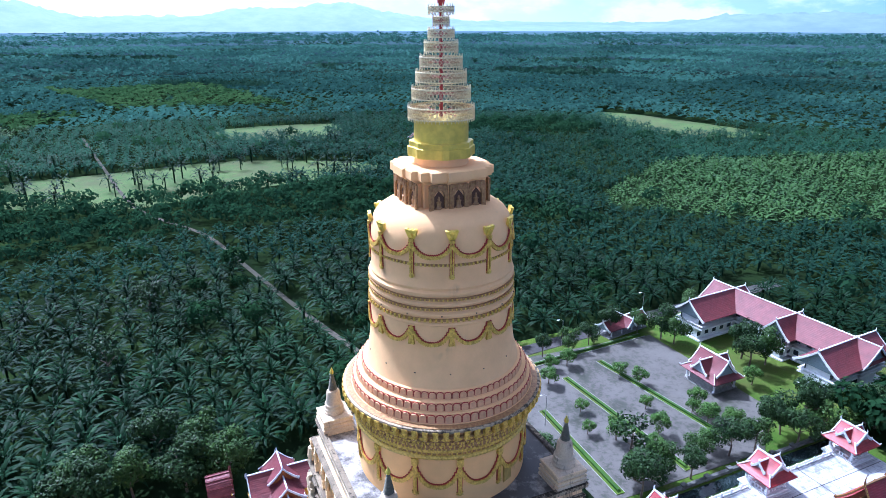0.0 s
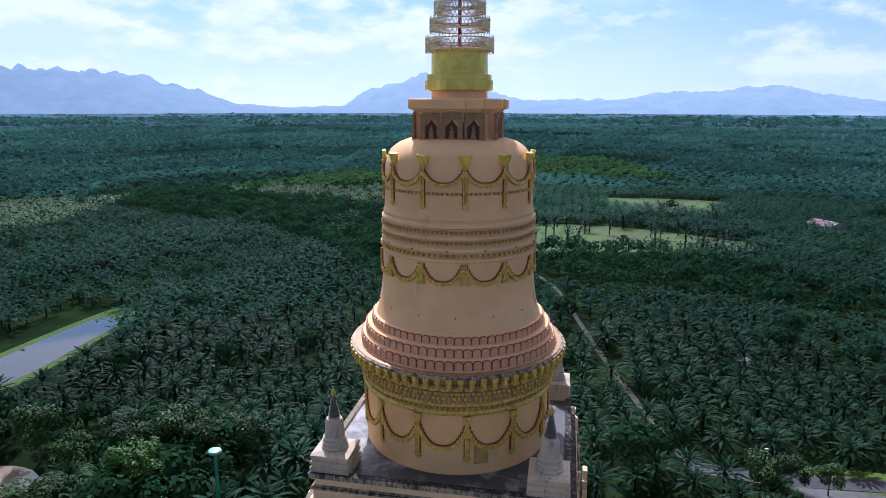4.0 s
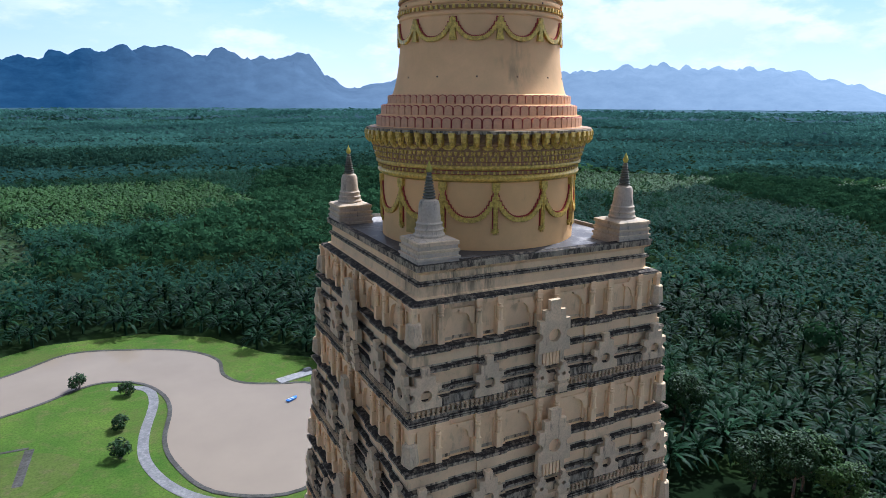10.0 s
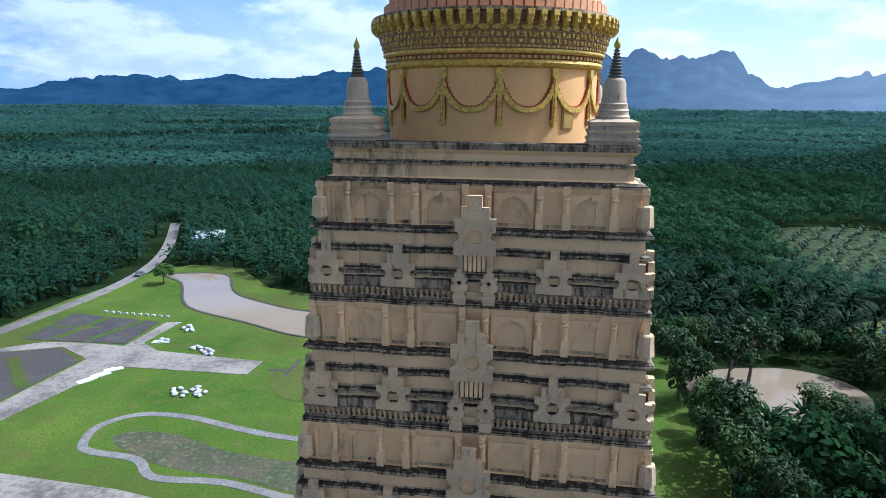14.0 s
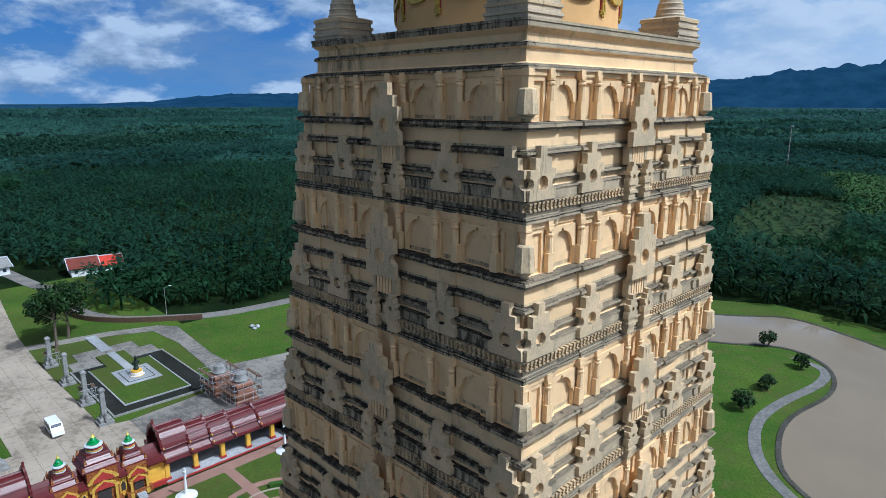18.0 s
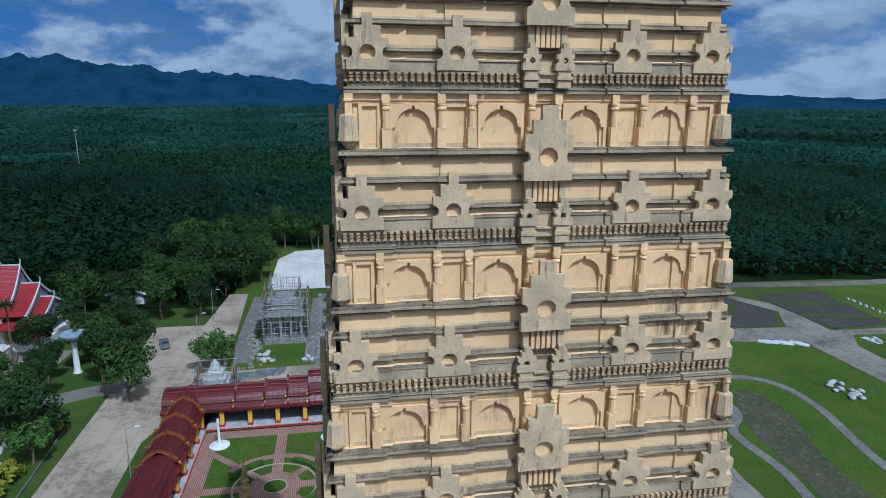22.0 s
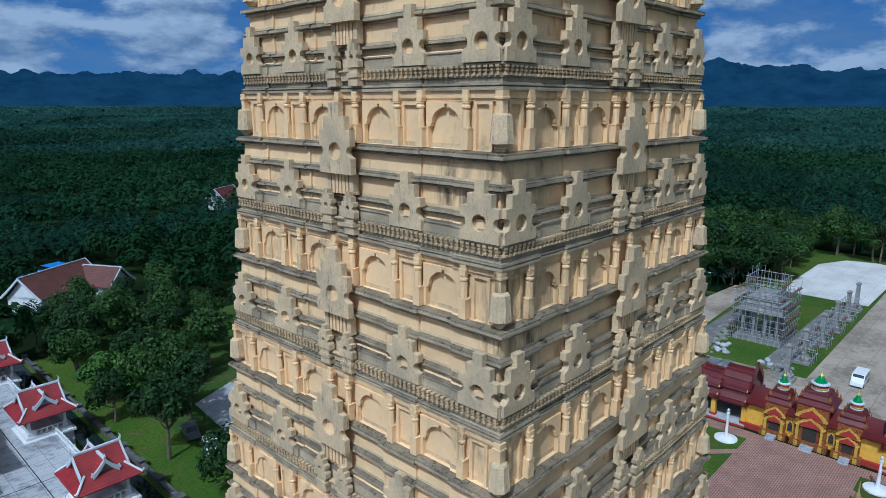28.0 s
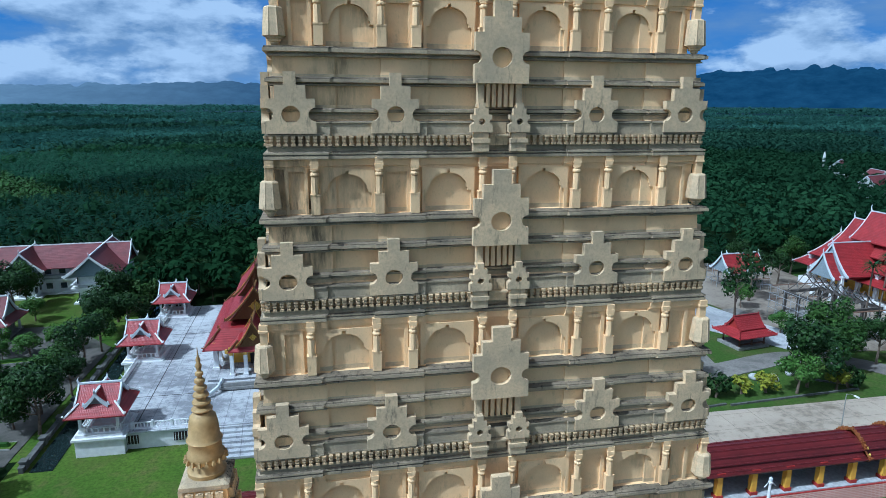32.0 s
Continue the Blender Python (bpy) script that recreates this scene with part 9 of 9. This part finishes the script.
plant("ball", [(-29.6, 132.7), (-19.7, 124.6), (-21.1, 108.1), (-21.2, 95.8)], 1.25, "shrubs by the pond path")
plant("ball", [(-53, -53.7), (-76, -53), (-40, -53), (-48, -60)], 1.4, "shrubs on the lawn")
plant("yellow", [(-57.6, -53.9), (-61.7, -53.7), (-44, -53), (-41, -52.8), (-73.5, -52.6)], 1.2, "yellow shrubs on the lawn")
plant("light", [(-66.2, -52.4), (-120, 160), (-98.2, -30.8), (-85, -92.8), (-82.4, -76.9), (-35.9, -73.3), (-96.3, -32.5)], 1.1, "young trees on the lawns")
plant("dark", [(-69.5, -54.2), (-85.3, -44.5), (-93.6, -51.5), (-106, -54.5), (-118, -53), (-131, -50), (-134, -57), (-148, -49), (-132, -41), (-104, -57), (-88, -60), (-80, -60), (-112, -70), (-142, -44), (-140, -62), (-80, -62), (-125, -58), (-150, -56), (-96, -62), (-138, -70), (-146, -76), (-116, -116), (-104, -122), (-88, -124), (-76, -118), (-134, -118)], 1.3, "trees south-west of the gallery")
plant("thin", [(-100, -46), (-112, -60), (-86, -70), (-78, -85), (-90, -97), (-106, -108), (-120, -66), (-128, -70), (48, -101), (52, -64), ], 1.3, "thin trees round the temple")
plant("light", [(89.5, -70.4), (89.2, -75), (59.5, -66.7), (63.6, -62.5), (57.4, -76.1), (53.4, -71.1), (62.2, -91.1), (57.3, -91.2), (66, -80), (71, -66), (75, -86), (50, -82), (60.4, -88.3), (56, -88.5), (52.5, -91.6), (84, -66), (80, -84), (63.5, -110.3)], 0.72, "young trees in the car park")
plant("dark", [(70.1, -116.8), (69.1, -121.5), (74, -118.5), (87.5, -108.4), (91, -107), (46.9, -99.7), (46.8, -106.7), (44.1, -119.6), (40, -120), (98, -124), (98, -95), (42, -106), (48, -112)], 1.2, "trees round the dormitory")
plant("dark", [(-12, -48), (-14, -74), (-15, -82), (-22, -84), (-12, -104), (-20, -106), (-26, -98), (-30, -108), (-16, -116), (-24, -120), (-34, -118), (-20, -128), (-30, -130), (-38, -126), (-10, -62), (-17, -48), (-9, -78), (-10, -98), (-14, -110), (-22, -112), (-32, -94), (-28, -86), (-10, -120), (-40, -110), (-44, -98), (-42, -88), (-16, -68)], 1.3, "trees beside the chapel")
plant("light", [(-10.5, -85.6), (-13.4, -77.0)], 1.35, "bright green trees beside the chapel")
plant("dark", [(-158, -34), (-165, -30), (-172, -34), (-180, -32), (-188, -34), (-196, -34), (-204, -14), (-207, -26), (-152, 16), (-205, -6), (-146, 12), (-160, -40), (-168, -42), (-176, -40), (-184, -42), (-192, -44), (-200, -40), (-162, -50), (-172, -52), (-182, -54), (-154, -46), (-196, -54), (-206, -46), (-210, -34), (-150, -38), (-205, -16), (-210, -22), (-158, -58), (-168, -62)], 1.7, "trees round the white square")
plant("dark", [(60, 86), (82, 74), (78, 66), (72, 92), (84, 90), (76, 104), (80, 56), (35, 84), (33, 99), (34, 114), (44, 128), (30, 124), (76, 116), (66, 126), (54, 128), (42, 124), (36, 74), (35, 65), (38, 56), (86, 64), (78, 82), (56, 88)], 1.45, "trees north-east of the gallery")
plant("light", [(66, 73)], 2.0, "bright green trees north-east of the gallery")
plant("light", [(74, 62), (42, 132), (38, 92)], 1.4, "bright green trees north-east of the gallery")
CROWN = [Geo().add(*palm(36, 5, 5.2, 0.36, 300 + i, False)) for i in range(3)]
PALM_LEAF = leafy("grey_green_palm_leaves", (0.020, 0.055, 0.022), (0.040, 0.092, 0.034), 0.1, 0.5, 0.05)
PALM_MESHES = []
for g in CROWN:
    me = bpy.data.meshes.new("crown")
    me.from_pydata(g.v, [], g.f)
    me.materials.append(PALM_LEAF)
    PALM_MESHES.append(me)
PALM_TRUNK = Geo().lathe([(0.42, 0.0), (0.36, 0.8), (0.40, 1.6), (0.36, 2.4), (0.44, 3.2), (0.5, 3.9), (0.3, 4.2)], 9).mesh("trunk", BARK, True)
for i, (x, y) in enumerate(((48.8, 75.7), (54, 79), (57.5, 75.2), (60, 80), (66, 80), (62, 65), (66.5, 88), (71, 60), (57, 67), (68, 66), (74, 72), (52, 85), (46, 84))):
    o = thing("oil_palm", "single oil palm with long arching grey-green fronds", "palm", "palms by the small pond", at=pose(x, y, 0, 0, 0, 77 * i) @ Matrix.Diagonal((1.05, 1.05, 1.1 + 0.06 * (i % 3), 1)))
    piece("trunk", PALM_TRUNK, o)
    piece("crown", PALM_MESHES[i % 3], o)
plant("dark", [(44, -60), (46, -66), (44, -72), (48, -62), (46, -84), (45, -90), (47, -96), (48, -78), (43, -100), (40, -116), (30, -118), (20, -120), (10, -116), (-4, -116), (34, -124), (24, -126), (14, -124)], 1.05, "trees between the car park and the chapel")
plant("dark", [(50, -44), (58, -46), (66, -45), (74, -47), (82, -46), (90, -45)], 1.1, "trees behind the south gallery")
plant("dark", [(95.5, -52), (95, -59), (96, -72), (96, -80), (96.5, -87), (97, -104), (92, -49), (88, -50)], 0.85, "trees between the car park and the lane")
plant("dark", [(80, 16), (82, 25), (78.5, 31), (87, 12), (77, 37), (84, 33), (90, 20), (80, 8)], 1.3, "trees along the east gallery")
plant("dark", [(-44.0, -62.6)], 1.9, "trees south-west of the gallery")
plant("thin", [(160, 20), (128, 30), (50, 110), (44, 104)], 1.8, "tall pale trees in the plantation")


for i, (x, y, h) in enumerate(((-98.1, -73.3, 13.5), (-103.9, -71.6, 13.0), (-112, -84, 12.0), (13, -113, 12.5), (6, -118, 11.5))):
    o = thing("tall_palm", "tall slender palm with a grey trunk and a small feathery crown", "palm", "tall palms of the temple grounds", at=pose(x, y, 0, 0, 0, 50 * i))
    part("trunk", Geo().tube([(0, 0, 0), (0.25, 0.1, h * 0.35), (0.35, 0.2, h * 0.7), (0.3, 0.2, h)], 0.20, 8, 0, 0.7), BARK, o)
    piece("crown", PALM_MESHES[i % 3], o, pose(0.3, 0.2, h - 1.9) @ Matrix.Diagonal((0.52, 0.52, 0.52, 1)))
# dark kerbs round the planted island
for i, (ax, ay, bx, by) in enumerate(((-77.0, -52.0, -53.5, -50.6), (-77.5, -53.0, -70.5, -57.5), (-53.0, -51.0, -46.0, -50.3))):
    L = math.hypot(bx - ax, by - ay)
    tagged(part("kerb", Geo().box(0, 0, 0.14, L, 0.3, 0.34), DARK_STONE, m=pose((ax + bx) / 2, (ay + by) / 2, 0, 0, 0, math.degrees(math.atan2(by - ay, bx - ax)))), "dark mossy kerb along a planted island", "kerb", "kerbs of the island")
for i, (x, y) in enumerate(((-70.3, -59.0), (-66.1, -57.6), (-63.1, -58.4), (-72.5, -58.8))):
    tagged(part("garden_boulder", blobs([(0, 0, 0.4, 0.95, 0.7, 0.6), (0.5, 0.3, 0.3, 0.5, 0.5, 0.4)], 10), PALE_CEMENT, m=pose(x, y, 0.05, 0, 0, 60 * i), smooth=True), "smooth pale garden boulder on the grass", "boulder", "boulders on the island")


# kerb stones along the asphalt plots
me = Geo().box(0, 0, 0.25, 1.1, 0.45, 0.5, top=0.85).mesh("kerb_stone", TRIM)
for i in range(10):
    tagged(piece("kerb_stone", me, None, pose(-120 + 2.2 * i, 130.2 - 0.1 * i, 0.05)), "pale yellowish kerb stone beside the asphalt plots", "kerb stone", "kerb stones")
